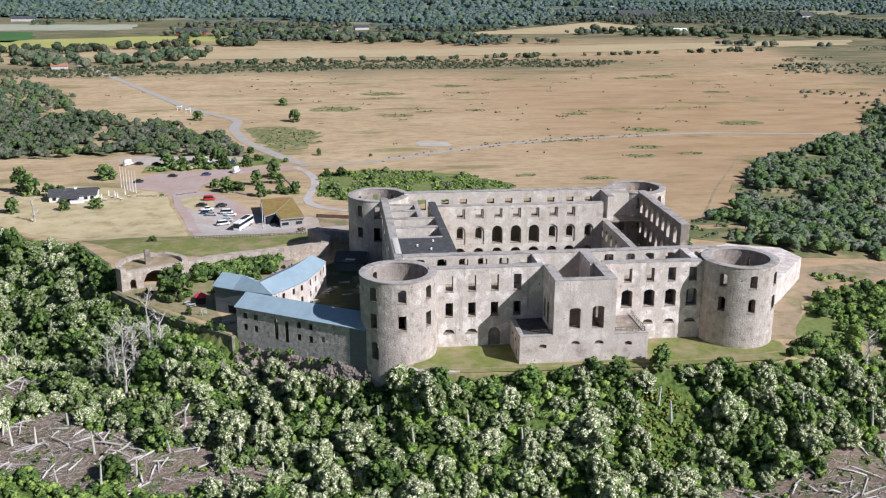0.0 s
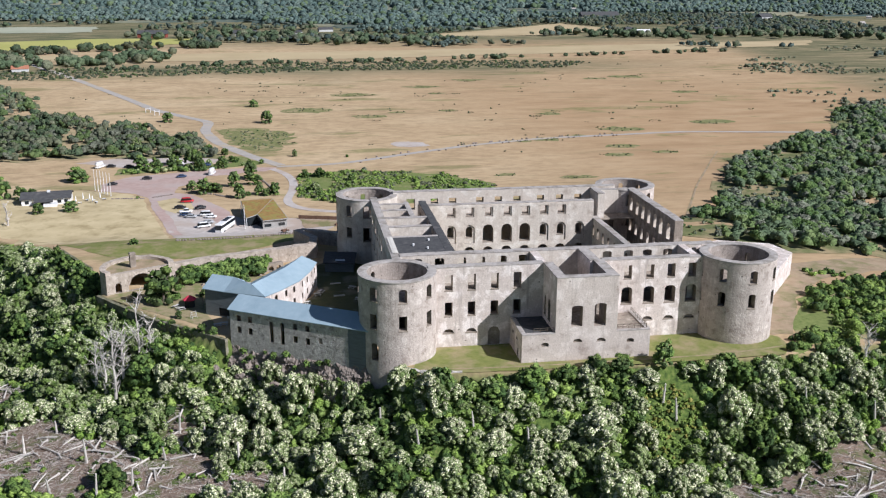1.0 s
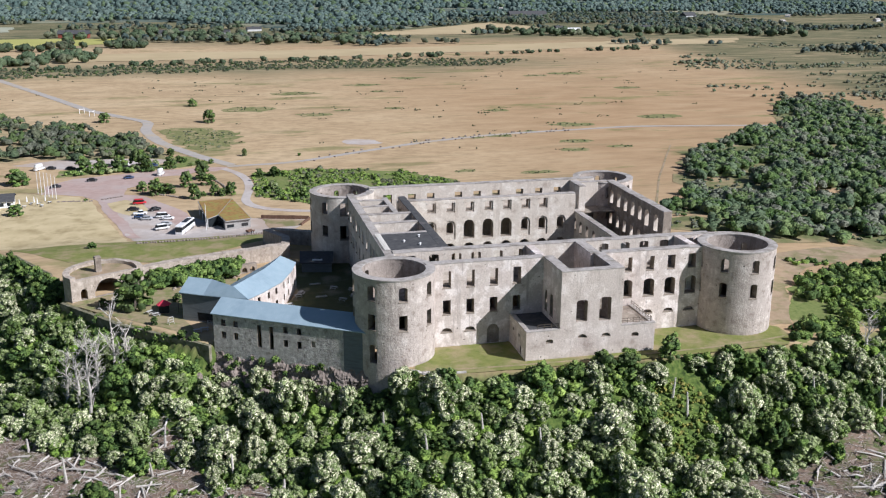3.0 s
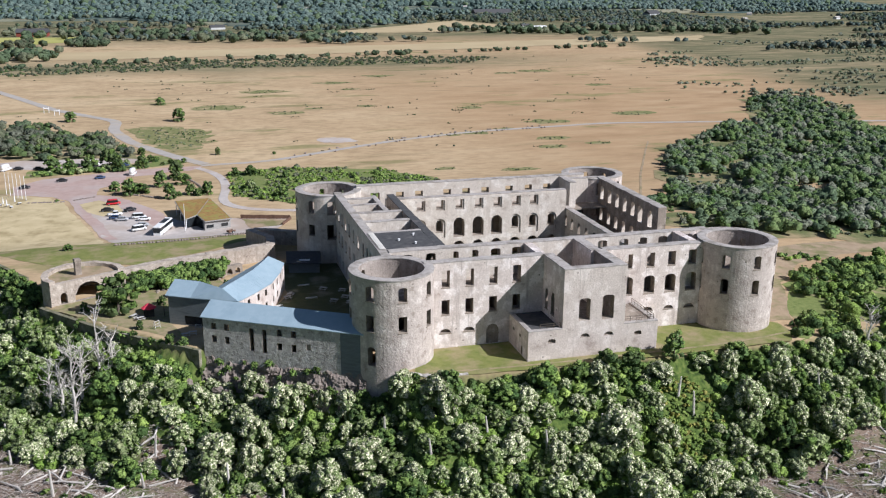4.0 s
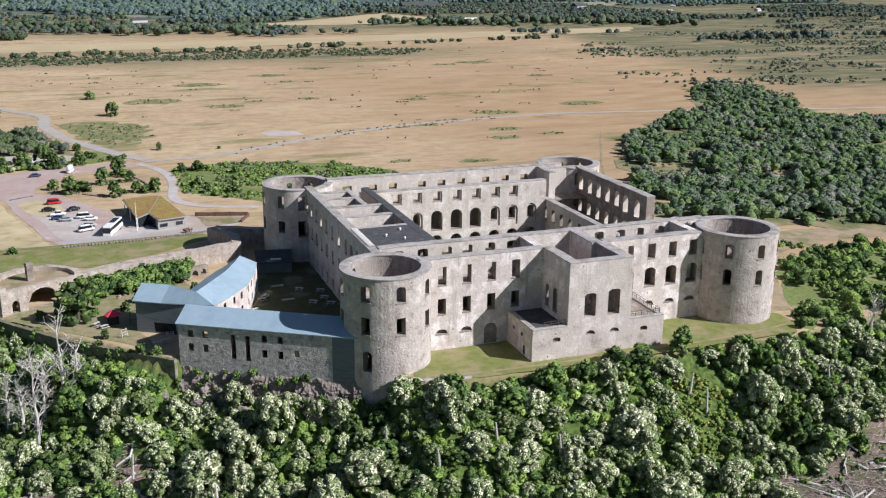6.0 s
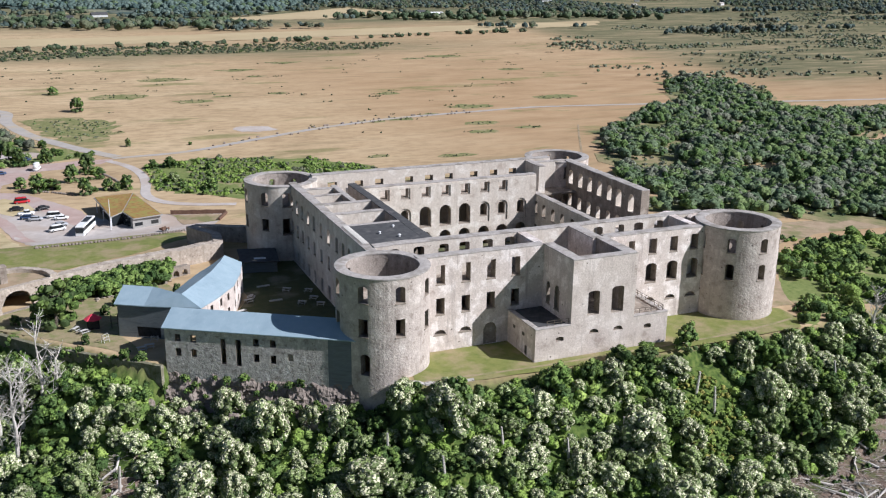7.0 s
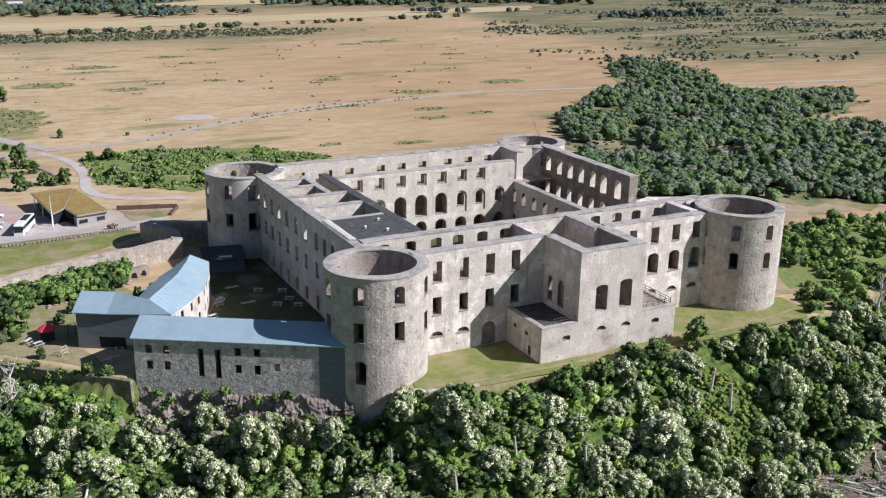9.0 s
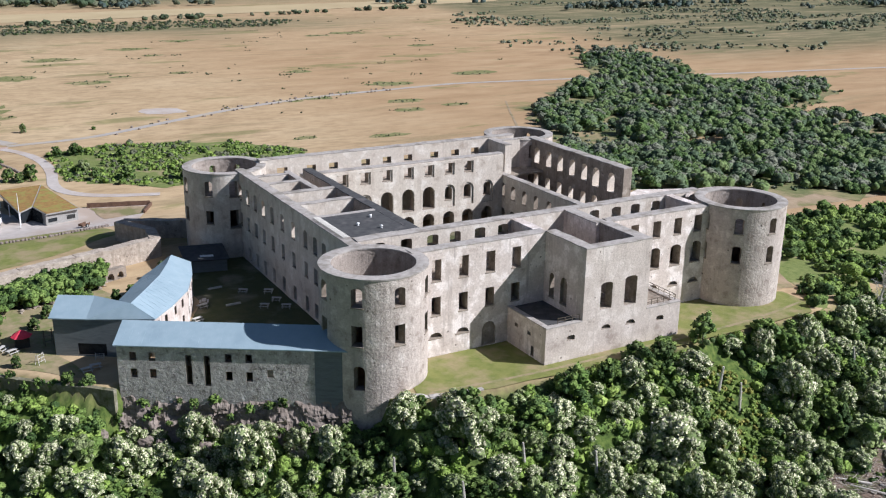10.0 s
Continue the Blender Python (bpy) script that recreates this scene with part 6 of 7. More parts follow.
def parasol():
    ob = thing("red_parasol", "open red parasol on the terrace", "parasol", (-36.0, 254.4, float(height(-36.0, 254.4))))
    bm = bmesh.new()
    limb(bm, (0, 0, 0), (0, 0, 2.9), 0.04, 0.04, 6)
    part("pole", bm_mesh("pole", bm, WOODGREY), ob)
    bm = bmesh.new()
    n = 8
    for (r0, z0), (r1, z1) in (((1.85, 2.2), (0.5, 3.1)), ((0.5, 3.1), (0.02, 3.3))):
        for i in range(n):
            p = [bm.verts.new((math.cos(6.2832 * k / n) * rr_, math.sin(6.2832 * k / n) * rr_, zz)) for k, rr_, zz in ((i, r0, z0), (i + 1, r0, z0), (i + 1, r1, z1), (i, r1, z1))]
            bm.faces.new(p)
    bmesh.ops.remove_doubles(bm, verts=bm.verts, dist=0.005)
    me = bm_mesh("canopy", bm, PARASOL_RED)
    c_ = part("canopy", me, ob, "red fabric canopy")
    sol = c_.modifiers.new("s", "SOLIDIFY")
    sol.thickness = 0.03
    part("counter", box_mesh("counter", (2.4, 1.6, 1.9), DARK), ob, "dark booth under the parasol")


parasol()


def railing(name, p0, p1, z, posts, label):
    ob = thing(name, label, "railing", ((p0[0] + p1[0]) / 2, (p0[1] + p1[1]) / 2, z))
    bm = bmesh.new()
    for h in (0.55, 1.05):
        limb(bm, (*p0, z + h), (*p1, z + h), 0.05, 0.05, 5)
    fixed("rail", bm_mesh("rail", bm, BARK), ob)
    me = box_mesh("post", (0.09, 0.09, 1.1), BARK, 0.01)
    for i in range(posts):
        t = i / (posts - 1)
        q = part("post", me, ob)
        q.matrix_basis = ob.matrix_basis.inverted() @ pose(p0[0] + (p1[0] - p0[0]) * t, p0[1] + (p1[1] - p0[1]) * t, z)


railing("railing", (71.3, 205.7), (71.3, 216.5), 6.85, 8, "dark wooden railing on the terrace wall")
railing("railing", (64.2, 205.7), (71.2, 205.7), 6.85, 6, "dark wooden railing on the terrace wall")
railing("railing", (44.5, 205.6), (49.2, 205.6), 7.0, 4, "dark wooden railing on the terrace wall")

for x, y in ((21.0, 236.2), (25.4, 240.1), (24.2, 233.0)):
    bm = bmesh.new()
    limb(bm, (x, y, 19.7), (x, y, 20.15), 0.22, 0.18, 8)
    limb(bm, (x, y, 20.15), (x, y, 20.3), 0.34, 0.2, 8)
    fixed("roof_vent", bm_mesh("roof_vent", bm, WHITE), flat, "small pale roof vent")

# rock face under the wing and retaining wall by the tower


def rock(x, y, z, sx, sy, sz, seed, rz):
    bm = bmesh.new()
    bmesh.ops.create_icosphere(bm, subdivisions=3, radius=1.0)
    for v in bm.verts:
        p = v.co.copy()
        f = 1 + 0.35 * noise.noise(p * 1.3 + Vector((seed, 0, 0))) + 0.18 * noise.noise(p * 3.5 + Vector((0, seed, 0)))
        q = max(abs(p.x), abs(p.y), abs(p.z))
        v.co = (p / q * 0.55 + p * 0.45) * f
    ob = tagged(new("rock", bm_mesh("rock", bm, ROCK)), "cracked pinkish-grey limestone rock under the wing", "rock", "rocks under the wing")
    ob.matrix_basis = pose(x, y, z, 0, 0, rz) @ Matrix.Diagonal((sx, sy, sz, 1))
    return ob


def rock_face():
    """The broken rock on which the wing stands."""
    nu, nz = 170, 26
    verts, faces = [], []
    for j in range(nz + 1):
        k = j / nz
        for i in range(nu + 1):
            u, z = -4.5 + 42.5 * i / nu, -1.5 - 8.0 * k
            a = u + 0.8 * noise.noise((u * 0.5, z * 0.5, 2.0))
            ledge = noise.cell((a * 0.33, z * 0.45 + 0.5 * noise.noise((u * 0.2, 0, 4)), 3.0)) * 0.8 + noise.cell((a * 0.8, z * 0.8, 8.0)) * 0.45
            w = 0.25 - 3.6 * k ** 1.15 - ledge * 0.6 * min(1.0, k * 5) - 0.4 * noise.noise((u * 0.7, z * 0.9, 1.0)) - 0.25 * noise.noise((u * 2.1, z * 2.1, 5.0))
            if j == 0:
                w, z = 0.5, -1.35 + 0.35 * noise.noise((u * 0.4, 0, 0))
            x, y = wp(u, w)
            verts.append((x, y, z + 0.25 * noise.noise((u * 1.3, z, 6.0))))
    for j in range(nz):
        for i in range(nu):
            a = j * (nu + 1) + i
            faces.append((a, a + nu + 1, a + nu + 2, a + 1))
    return tagged(new("rock_face", mesh("rock_face", verts, faces, ROCK)), "broken grey-brown limestone cliff under the wing", "cliff", kind="structure")


rock_face()
ru = np.random.default_rng(61)
for i in range(26):
    u, k = ru.uniform(-3, 37), ru.uniform(0.05, 0.6)
    x, y = wp(u, -0.3 - 3.6 * k ** 1.15)
    plant("shrub", SMALL, x, y, ru.uniform(0.16, 0.33), "small green bush rooted in the rock face", "shrub", "bushes on the rock", ru, z=-1.7 - 8.0 * k)
for x, y, k in ((9.5, 207.6, 0.45), (11.5, 206.6, 0.55), (16.6, 203.4, 0.3), (20, 201.6, 0.35), (7.0, 209.5, 0.5)):
    plant("shrub", GREEN, x, y, k, "dense dark green shrub on the slope", "shrub", "green shrubs on the slope", ru)
rq = random.Random(4)
for i in range(8):
    t = i / 7
    x, y = wp(-1 + 35 * t + rq.uniform(-1.5, 1.5), -4.6 + rq.uniform(-0.6, 0.4))
    rock(x, y, float(height(x, y)) + 1.0, rq.uniform(0.8, 1.6), rq.uniform(0.8, 1.3), rq.uniform(0.8, 1.6), i * 3.1, -31 + rq.uniform(-15, 15))
rwall = thing("retaining_wall", "short rough stone retaining wall at the path's edge", "wall", (20, 203, -2))
for p0, p1 in (((14.6, 206.0), (18.3, 203.2)), ((18.3, 203.2), (27.5, 201.8))):
    place, n = straight(p0, p1)
    fixed("wall_length", shell("wall_length", place, n, 0.9, -7, ragged(0.25, 0.3, p0[0], 0.6), [], [WINGSTONE, RUBBLE], 0.7), rwall)

# ditch lawn, terrace and grounds
sheet("ditch_lawn", [(-86, 332), (-60, 330), (-48, 329), (-25, 331), (-8, 334), (-6, 316), (-24, 304), (-40, 298), (-60, 300), (-72, 311)], LAWN, 0.06, "green lawn in the shallow ditch", "lawn", rough=1.5)
sheet("bastion_terrace", [(-59, 264), (-43.5, 249.8), (-30.7, 238.3), (-27, 236), (-31, 247), (-24, 262), (-14, 266), (-20, 284), (-41, 276), (-58, 267.5)], TRODDEN, 0.06, "sandy terrace with worn grass", "terrace", rough=0.8)
sheet("pale_patch", [(45, 524), (48, 516), (57, 513), (66, 517), (64, 526), (55, 531), (48, 530)], GRAVEL, 0.07, "bare pale patch on the plain", "soil", rough=2)

# low rusty wall and cart beside the pavilion
RUST = material("rusty_boards", (0.10, 0.060, 0.042), (0.19, 0.115, 0.08), 1.0, 8, bump=0.4)
low_wall = thing("low_wall", "low rust-brown retaining wall beside the footpath", "wall", (2, 358, float(height(2, 358))))
for p0, p1, zt in (((-6.2, 360.2), (10.4, 355.7), -3.5), ((10.4, 355.7), (6.6, 348.0), -3.9)):
    place, n = straight(p0, p1)
    fixed("wall_length", shell("wall_length", place, n, 0.5, -6, ragged(zt, 0.15, p0[0]), [], [RUST, RUST], 1.0), low_wall)
sheet("sandy_ground", [(-6, 359.4), (10, 355), (6.4, 347.6), (-4, 346)], DIRT, 0.09, "bare sandy soil before the low wall", "soil", rough=0.8)


def cart():
    z = float(height(-11.1, 336.2))
    ob = thing("hand_cart", "weathered wooden cart tipped beside the pavilion", "cart", (-11.1, 336.2, z + 0.06), 35)
    bm = bmesh.new()
    add_box(bm, -1.3, -0.75, 0.55, 1.3, 0.75, 0.65, 0.02)
    for y0, y1 in ((-0.75, -0.68), (0.68, 0.75)):
        add_box(bm, -1.3, y0, 0.65, 1.3, y1, 1.15, 0.02)
    add_box(bm, -1.3, -0.68, 0.65, -1.22, 0.68, 1.15, 0.02)
    part("box", bm_mesh("box", bm, RUST), ob)
    for y in (-0.85, 0.85):
        w = part("wheel", WHEEL_BIG[0], ob, at=pose(0.2, y, 0.5))
        part("rim", WHEEL_BIG[1], w)
    bm = bmesh.new()
    for y in (-0.45, 0.45):
        limb(bm, (1.2, y, 0.6), (2.8, y, 0.12), 0.05, 0.04, 5)
    part("shafts", bm_mesh("shafts", bm, WOODGREY), ob)


cart()

# ruined vault, rubble and gear on the terrace
vault = thing("ruined_vault", "low ruined vault with three small arches", "ruin", (-14, 282, 0))
place, n = straight((-18.4, 280.4), (-11.6, 283.6))
fixed("arched_wall", shell("arched_wall", place, n, 1.6, -0.5, ragged(2.3, 0.35, 5), [Hole(1.3, 1.5, 0.1, 0.9, 0.7), Hole(3.6, 1.6, 0.1, 0.9, 0.75), Hole(6.0, 1.5, 0.1, 0.9, 0.7)], [RUBBLE, RUBBLE], 0.6), vault)
rt = random.Random(33)
for k in range(34):
    f = rt.random()
    x, y = -35.5 + 17.5 * f + rt.uniform(-2.0, 2.0), 272.3 + 8.5 * f + rt.uniform(-2.2, 0.6)
    bm = bmesh.new()
    bmesh.ops.create_icosphere(bm, subdivisions=2, radius=1.0)
    for v in bm.verts:
        v.co *= 0.85 + 0.4 * noise.noise(v.co * 1.6 + Vector((k, 0, 0)))
    ob = tagged(new("rubble_stone", bm_mesh("rubble_stone", bm, RUBBLE)), "loose pale rubble stone on the terrace", "stone", "rubble on the terrace")
    q = rt.uniform(0.25, 0.75)
    ob.matrix_basis = pose(x, y, float(height(x, y)) + 0.4 * q, 0, 0, rt.uniform(0, 360)) @ Matrix.Diagonal((q * 1.2, q, q * 0.8, 1))


def trestle_rack(x, y, rz, tall, mat, label):
    ob = thing("trestle_rack", label, "rack", (x, y, float(height(x, y)) + 0.06), rz, "racks on the terrace")
    for s_ in (-0.7, 0.7):
        bm = bmesh.new()
        limb(bm, (s_, -0.45, 0), (s_, -0.1, tall), 0.06, 0.05, 5)
        limb(bm, (s_, 0.45, 0), (s_, 0.1, tall), 0.06, 0.05, 5)
        part("frame", bm_mesh("frame", bm, mat), ob)
    for q in (0.3, 0.62, 0.95):
        bm = bmesh.new()
        limb(bm, (-0.75, -0.4 + 0.3 * q, tall * q), (0.75, -0.4 + 0.3 * q, tall * q), 0.05, 0.05, 5)
        part("rung", bm_mesh("rung", bm, mat), ob)


trestle_rack(-31.8, 253.2, 10, 3.0, BARK, "tall dark timber rack on the terrace")
trestle_rack(-34.3, 245.6, 40, 1.8, PALEWOOD, "pale timber trestle on the terrace")
trestle_rack(-25.0, 243.0, -20, 1.0, PALEWOOD, "low pale timber trestle beside the clad wall")

# ivy over the rampart
xi, yi, rr = scatter([(-40.5, 270.5), (-41, 279), (-20, 287), (-15, 285), (-18.5, 276.5)], 1.25, 31, jitter=0.3)
thicket("ivy_hedge", "thick green hedge along the rampart", [(x, y, 1.5, rr.uniform(4.9, 5.7)) for x, y in zip(xi, yi)] + [(x, y, 1.6, 2.4) for x, y in zip(xi[::2], yi[::2])], [LEAF_D, LEAF_M], (0.5, 0.5), 32, 0.22, 2.6, "hedge", lobes=2, level=1)

# single trees
r = np.random.default_rng(41)
TREE = plant_kind("t", range(41, 45), 3.0, 6.0, [LEAF_D, LEAF_M, LEAF_W], (0.25, 0.35, 0.4), leaf=0.18, per=46, base=0.2)
for x, y, s in [(-43.1, 258.0, 1.45), (-49.9, 420.1, 0.75), (-44.2, 411.2, 1.15), (-40.0, 413.0, 0.95), (-32.7, 424.6, 1.0), (-26.3, 441.2, 1.15), (-24.2, 427.5, 1.1), (-29.3, 400.1, 1.0), (-21.4, 406, 0.8), (-15.3, 404.1, 0.75), (-18.5, 403, 0.6), (-101.5, 446.2, 1.5), (-103.3, 382.5, 0.8), (-92, 385, 0.9),
                (-31.4, 676.3, 1.1), (-21.3, 604.2, 1.2), (-81.2, 616.3, 1.3), (-62, 470, 1.2), (-70, 466, 1.0), (-54, 474, 1.4), (-40, 470, 1.0), (-116, 410, 1.0), (-124, 412, 1.3), (-112, 412, 0.8), (-130, 420, 1.5), (-78, 474, 1.3), (-50, 465, 1.0),
                (57.5, 199.0, 1.25), (63.5, 199.5, 0.95), (23, 198.5, 0.9), (5, 206, 0.7), (74, 200.4, 0.85), (-122, 380, 1.2), (-5, 258.0 + 20, 0.6), (-13, 272, 0.5),
                (-33, 262, 0.45), (-47, 262, 0.35), (-30, 267, 0.4), (-38, 246, 0.3), (-22, 270, 0.5), (-17, 268, 0.45), (-51, 262, 0.4), (-28.5, 233.5, 0.35), (1.5, 210.5, 0.6), (6.5, 208.5, 0.75), (3, 395, 0.8), (12, 391, 0.9), (28, 382, 0.9), (-2, 440, 0.6), (18, 430, 0.7)]:
    plant("tree", TREE, x, y, s, "broad-crowned dark green tree", "tree", "single trees", r)


def bare_tree(name, x, y, tall, seed, label):
    rr_ = random.Random(seed)
    ob = thing(name, label, "dead tree", (x, y, float(height(x, y))), rr_.uniform(0, 360), "bare dead trees")
    bm = bmesh.new()
    p = Vector((0, 0, -0.5))
    tips = []
    for i in range(5):
        q = p + Vector((rr_.uniform(-0.35, 0.35), rr_.uniform(-0.35, 0.35), tall * 0.2))
        limb(bm, p, q, 0.40 - 0.06 * i, 0.34 - 0.06 * i, 7)
        p = q
        tips.append(q)
    part("trunk", bm_mesh("trunk", bm, DEADWOOD), ob)
    for k in range(20):
        bm = bmesh.new()
        a = rr_.choice(tips) + Vector((0, 0, -rr_.uniform(0, tall * 0.15)))
        d = Vector((rr_.uniform(-1, 1), rr_.uniform(-1, 1), rr_.uniform(0.5, 1.5))).normalized() * tall * rr_.uniform(0.16, 0.34)
        limb(bm, a, a + d * 0.5, 0.11, 0.085, 5)
        limb(bm, a + d * 0.5, a + d + Vector((rr_.uniform(-0.3, 0.3), rr_.uniform(-0.3, 0.3), 0)), 0.085, 0.05, 4)
        for _ in range(6):
            e = a + d * rr_.uniform(0.35, 1)
            g = Vector((rr_.uniform(-1, 1), rr_.uniform(-1, 1), rr_.uniform(0.1, 1.2))).normalized() * tall * rr_.uniform(0.07, 0.16)
            limb(bm, e, e + g, 0.05, 0.025, 3)
        part("branch", bm_mesh("branch", bm, DEADWOOD), ob)


for i, (x, y, h) in enumerate([(-52.2, 229.5, 16), (-55.0, 232.5, 14), (-46.6, 236.0, 15), (-44.0, 236.5, 9), (-50.5, 233.5, 12), (-58.0, 236.0, 10), (124, 200.5, 9), (-110, 366, 8)]):
    bare_tree("bare_tree", x, y, h, 50 + i, "leafless silvery dead tree among the shrubs")

# stumps and fallen wood
rq = random.Random(9)
for i, (x, y) in enumerate([(-86.9, 252), (-76.9, 229), (-64.4, 221), (-38.1, 204.4), (-35.8, 213), (-43.9, 195), (-60.7, 196), (-50.7, 192), (-26.5, 186), (-12.4, 191.4), (-7.2, 203), (8.7, 197), (39.2, 186), (71, 192.5), (118.8, 186), (16, 188), (73, 189), (-70, 214), (-55, 206), (104, 190), (-80, 222), (-92, 246), (-88, 262), (-95, 270), (-72, 240), (-83, 236), (-66, 231), (-30, 209), (-22, 200), (-3, 193), (28, 190), (52, 188), (-100, 258), (-76, 216)]):
    bm = bmesh.new()
    h = rq.uniform(3.0, 6.5)
    lean = Vector((rq.uniform(-0.7, 0.7), rq.uniform(-0.7, 0.7), h))
    limb(bm, (0, 0, -0.5), lean * 0.5, 0.32, 0.26, 7)
    limb(bm, lean * 0.5, lean, 0.26, 0.17, 7)
    limb(bm, lean * 0.55, lean * 0.55 + Vector((rq.uniform(-0.8, 0.8), rq.uniform(-0.8, 0.8), 0.7)), 0.1, 0.04, 4)
    ob = tagged(new("tree_stump", bm_mesh("tree_stump", bm, DEADWOOD)), "tall pale broken tree stump on the slope", "tree stump", "broken tree stumps")
    ob.location = (x, y, float(height(x, y)))


def fallen(x, y, seed):
    rr_ = random.Random(seed)
    bm = bmesh.new()
    n = rr_.uniform(3, 8)
    a = rr_.uniform(0, 6.283)
    p0 = Vector((x, y, float(height(x, y)) + 0.25))
    p1x, p1y = x + math.cos(a) * n, y + math.sin(a) * n
    p1 = Vector((p1x, p1y, float(height(p1x, p1y)) + rr_.uniform(0.2, 1.0)))
    m = p0.lerp(p1, 0.5) + Vector((0, 0, rr_.uniform(-0.1, 0.4)))
    limb(bm, p0, m, 0.24, 0.19, 7)
    limb(bm, m, p1, 0.19, 0.10, 7)
    for _ in range(3):
        q = m.lerp(p1, rr_.random())
        limb(bm, q, q + Vector((rr_.uniform(-1, 1), rr_.uniform(-1, 1), rr_.uniform(0.1, 1))), 0.07, 0.03, 4)
    ob = new("fallen_log", bm_mesh("fallen_log", bm, DEADWOOD))
    return tagged(ob, "pale bleached fallen trunk with broken branches", "log", "fallen logs")


for k, (a, b, c) in enumerate(LOGS):
    for i in range(int(c * 1.6)):
        t, q = rq.uniform(0, 6.283), c * math.sqrt(rq.random())
        fallen(a + math.cos(t) * q, b + math.sin(t) * q, 100 * k + i)
bm = bmesh.new()
for a, b, c in LOGS:
    for i in range(int(c * c * 8)):
        t, q = rq.uniform(0, 6.283), 1.05 * c * math.sqrt(rq.random())
        x, y = a + math.cos(t) * q, b + math.sin(t) * q
        z = float(height(x, y))
        n, d = rq.uniform(0.7, 2.6), rq.uniform(0, 6.283)
        limb(bm, (x, y, z + rq.uniform(0.05, 0.35)), (x + math.cos(d) * n, y + math.sin(d) * n, z + rq.uniform(0.05, 0.6)), rq.uniform(0.03, 0.09), 0.02, 3)
BRUSHWOOD = material("brushwood", (0.30, 0.255, 0.22), (0.52, 0.465, 0.41), 2, 8, bump=0.3)
tagged(new("brushwood", bm_mesh("brushwood", bm, BRUSHWOOD)), "tangle of grey cut branches covering the ground", "brushwood", kind="stuff")
for k, (a, b, c) in enumerate(LOGS):
    sheet("bare_soil", [(a + c * 1.1 * math.cos(t * 0.5236), b + c * 1.1 * math.sin(t * 0.5236)) for t in range(12)], material("woody_soil_%s" % "abcdefghijklm"[k], (0.13, 0.095, 0.07), (0.27, 0.20, 0.155), 1.6, 10, (0.09, 0.12, 0.035), 0.25, 0.56, bump=0.5), 0.08, "brown soil strewn with wood chips", "soil", rough=4)

# far fields and houses
CROP_Y = material("ripe_crop", (0.36, 0.36, 0.10), (0.44, 0.42, 0.14), 0.02, 6, bump=0)
CROP_G = material("green_crop", (0.06, 0.14, 0.04), (0.08, 0.17, 0.05), 0.02, 6, bump=0)
CROP_P = material("pale_crop", (0.34, 0.36, 0.26), (0.42, 0.42, 0.32), 0.02, 6, bump=0)
STRAW = material("straw_field", (0.42, 0.33, 0.19), (0.52, 0.42, 0.25), 0.02, 8, bump=0)
sheet("yellow_field", [(-450, 1130), (-353, 1128), (-122, 1224), (-108, 1305), (-237, 1315), (-480, 1225)], CROP_Y, 0.35, "yellow-green crop field", "field", 18, rough=9)
sheet("green_field", [(-480, 1240), (-374, 1235), (-365, 1300), (-391, 1397), (-560, 1430)], CROP_G, 0.35, "deep green crop field", "field", 18, rough=9)
sheet("pale_field", [(-600, 1440), (-300, 1420), (-272, 1440), (-280, 1540), (-620, 1560)], CROP_P, 0.35, "pale grey-green field", "field", 18, rough=9)
sheet("straw_field", [(-320, 1030), (-60, 1010), (120, 1030), (330, 1065), (620, 1130), (660, 1200), (330, 1150), (100, 1110), (-300, 1085)], STRAW, 0.35, "pale mown field", "field", 18, rough=9)
sheet("straw_field", [(120, 1310), (330, 1320), (470, 1420), (430, 1560), (260, 1400)], STRAW, 0.35, "pale mown field", "field", 18, rough=9)


# White dulled to grey: distance haze mixed into the walls' colour.
HAZYWHITE = material("hazed_white_walls", (0.50, 0.51, 0.51), (0.62, 0.62, 0.61), 0.3, bump=0)


def far_house(x, y, w, d, h, roofmat, label, rz=0.0):
    z = float(height(x, y))
    ob = thing("farm_building", label, "house", (x, y, z), rz)
    part("wall", box_mesh("wall", (w, d, h), HAZYWHITE, 0), ob)
    bm = bmesh.new()
    v = [bm.verts.new(p) for p in ((-w / 2 - 0.5, -d / 2 - 0.5, h), (w / 2 + 0.5, -d / 2 - 0.5, h), (w / 2 + 0.5, d / 2 + 0.5, h), (-w / 2 - 0.5, d / 2 + 0.5, h), (-w / 2 - 0.5, 0, h + d * 0.35), (w / 2 + 0.5, 0, h + d * 0.35))]
    for f in ((0, 1, 5, 4), (2, 3, 4, 5), (0, 4, 3), (1, 2, 5), (0, 3, 2, 1)):
        bm.faces.new([v[i] for i in f])
    part("roof", bm_mesh("roof", bm, roofmat), ob)


TILE = material("red_tile", (0.33, 0.14, 0.085), (0.42, 0.20, 0.125), 0.5, bump=0.2)
for x, y, w, d, h, m, lab, a in [(-243, 935, 14, 8, 2.6, TILE, "farmhouse with a bright red tiled roof", 10), (-470, 1632, 36, 12, 4, FELT, "long white farm building with a dark roof", 0), (536, 1700, 70, 20, 4, FELT, "long dark-roofed hall with white walls", 5),
                              (474, 1314, 22, 10, 4, WHITE, "small white farm building on the plain", 0), (588, 1337, 30, 12, 4, FELT, "small white farm building on the plain", 8),
                              (789, 1590, 25, 16, 7, FELT, "dark-roofed white farmhouse among trees", 20), (-60, 1350, 30, 12, 3.5, FELT, "long farm building with a dark roof", -10), (48, 1420, 20, 9, 3, FELT, "white farmhouse beside a tree belt", 12)]:
    far_house(x, y, w, d, h, m, lab, a)

BARNRED = material("barn_red", (0.22, 0.055, 0.04), (0.28, 0.08, 0.055), 0.3, bump=0)
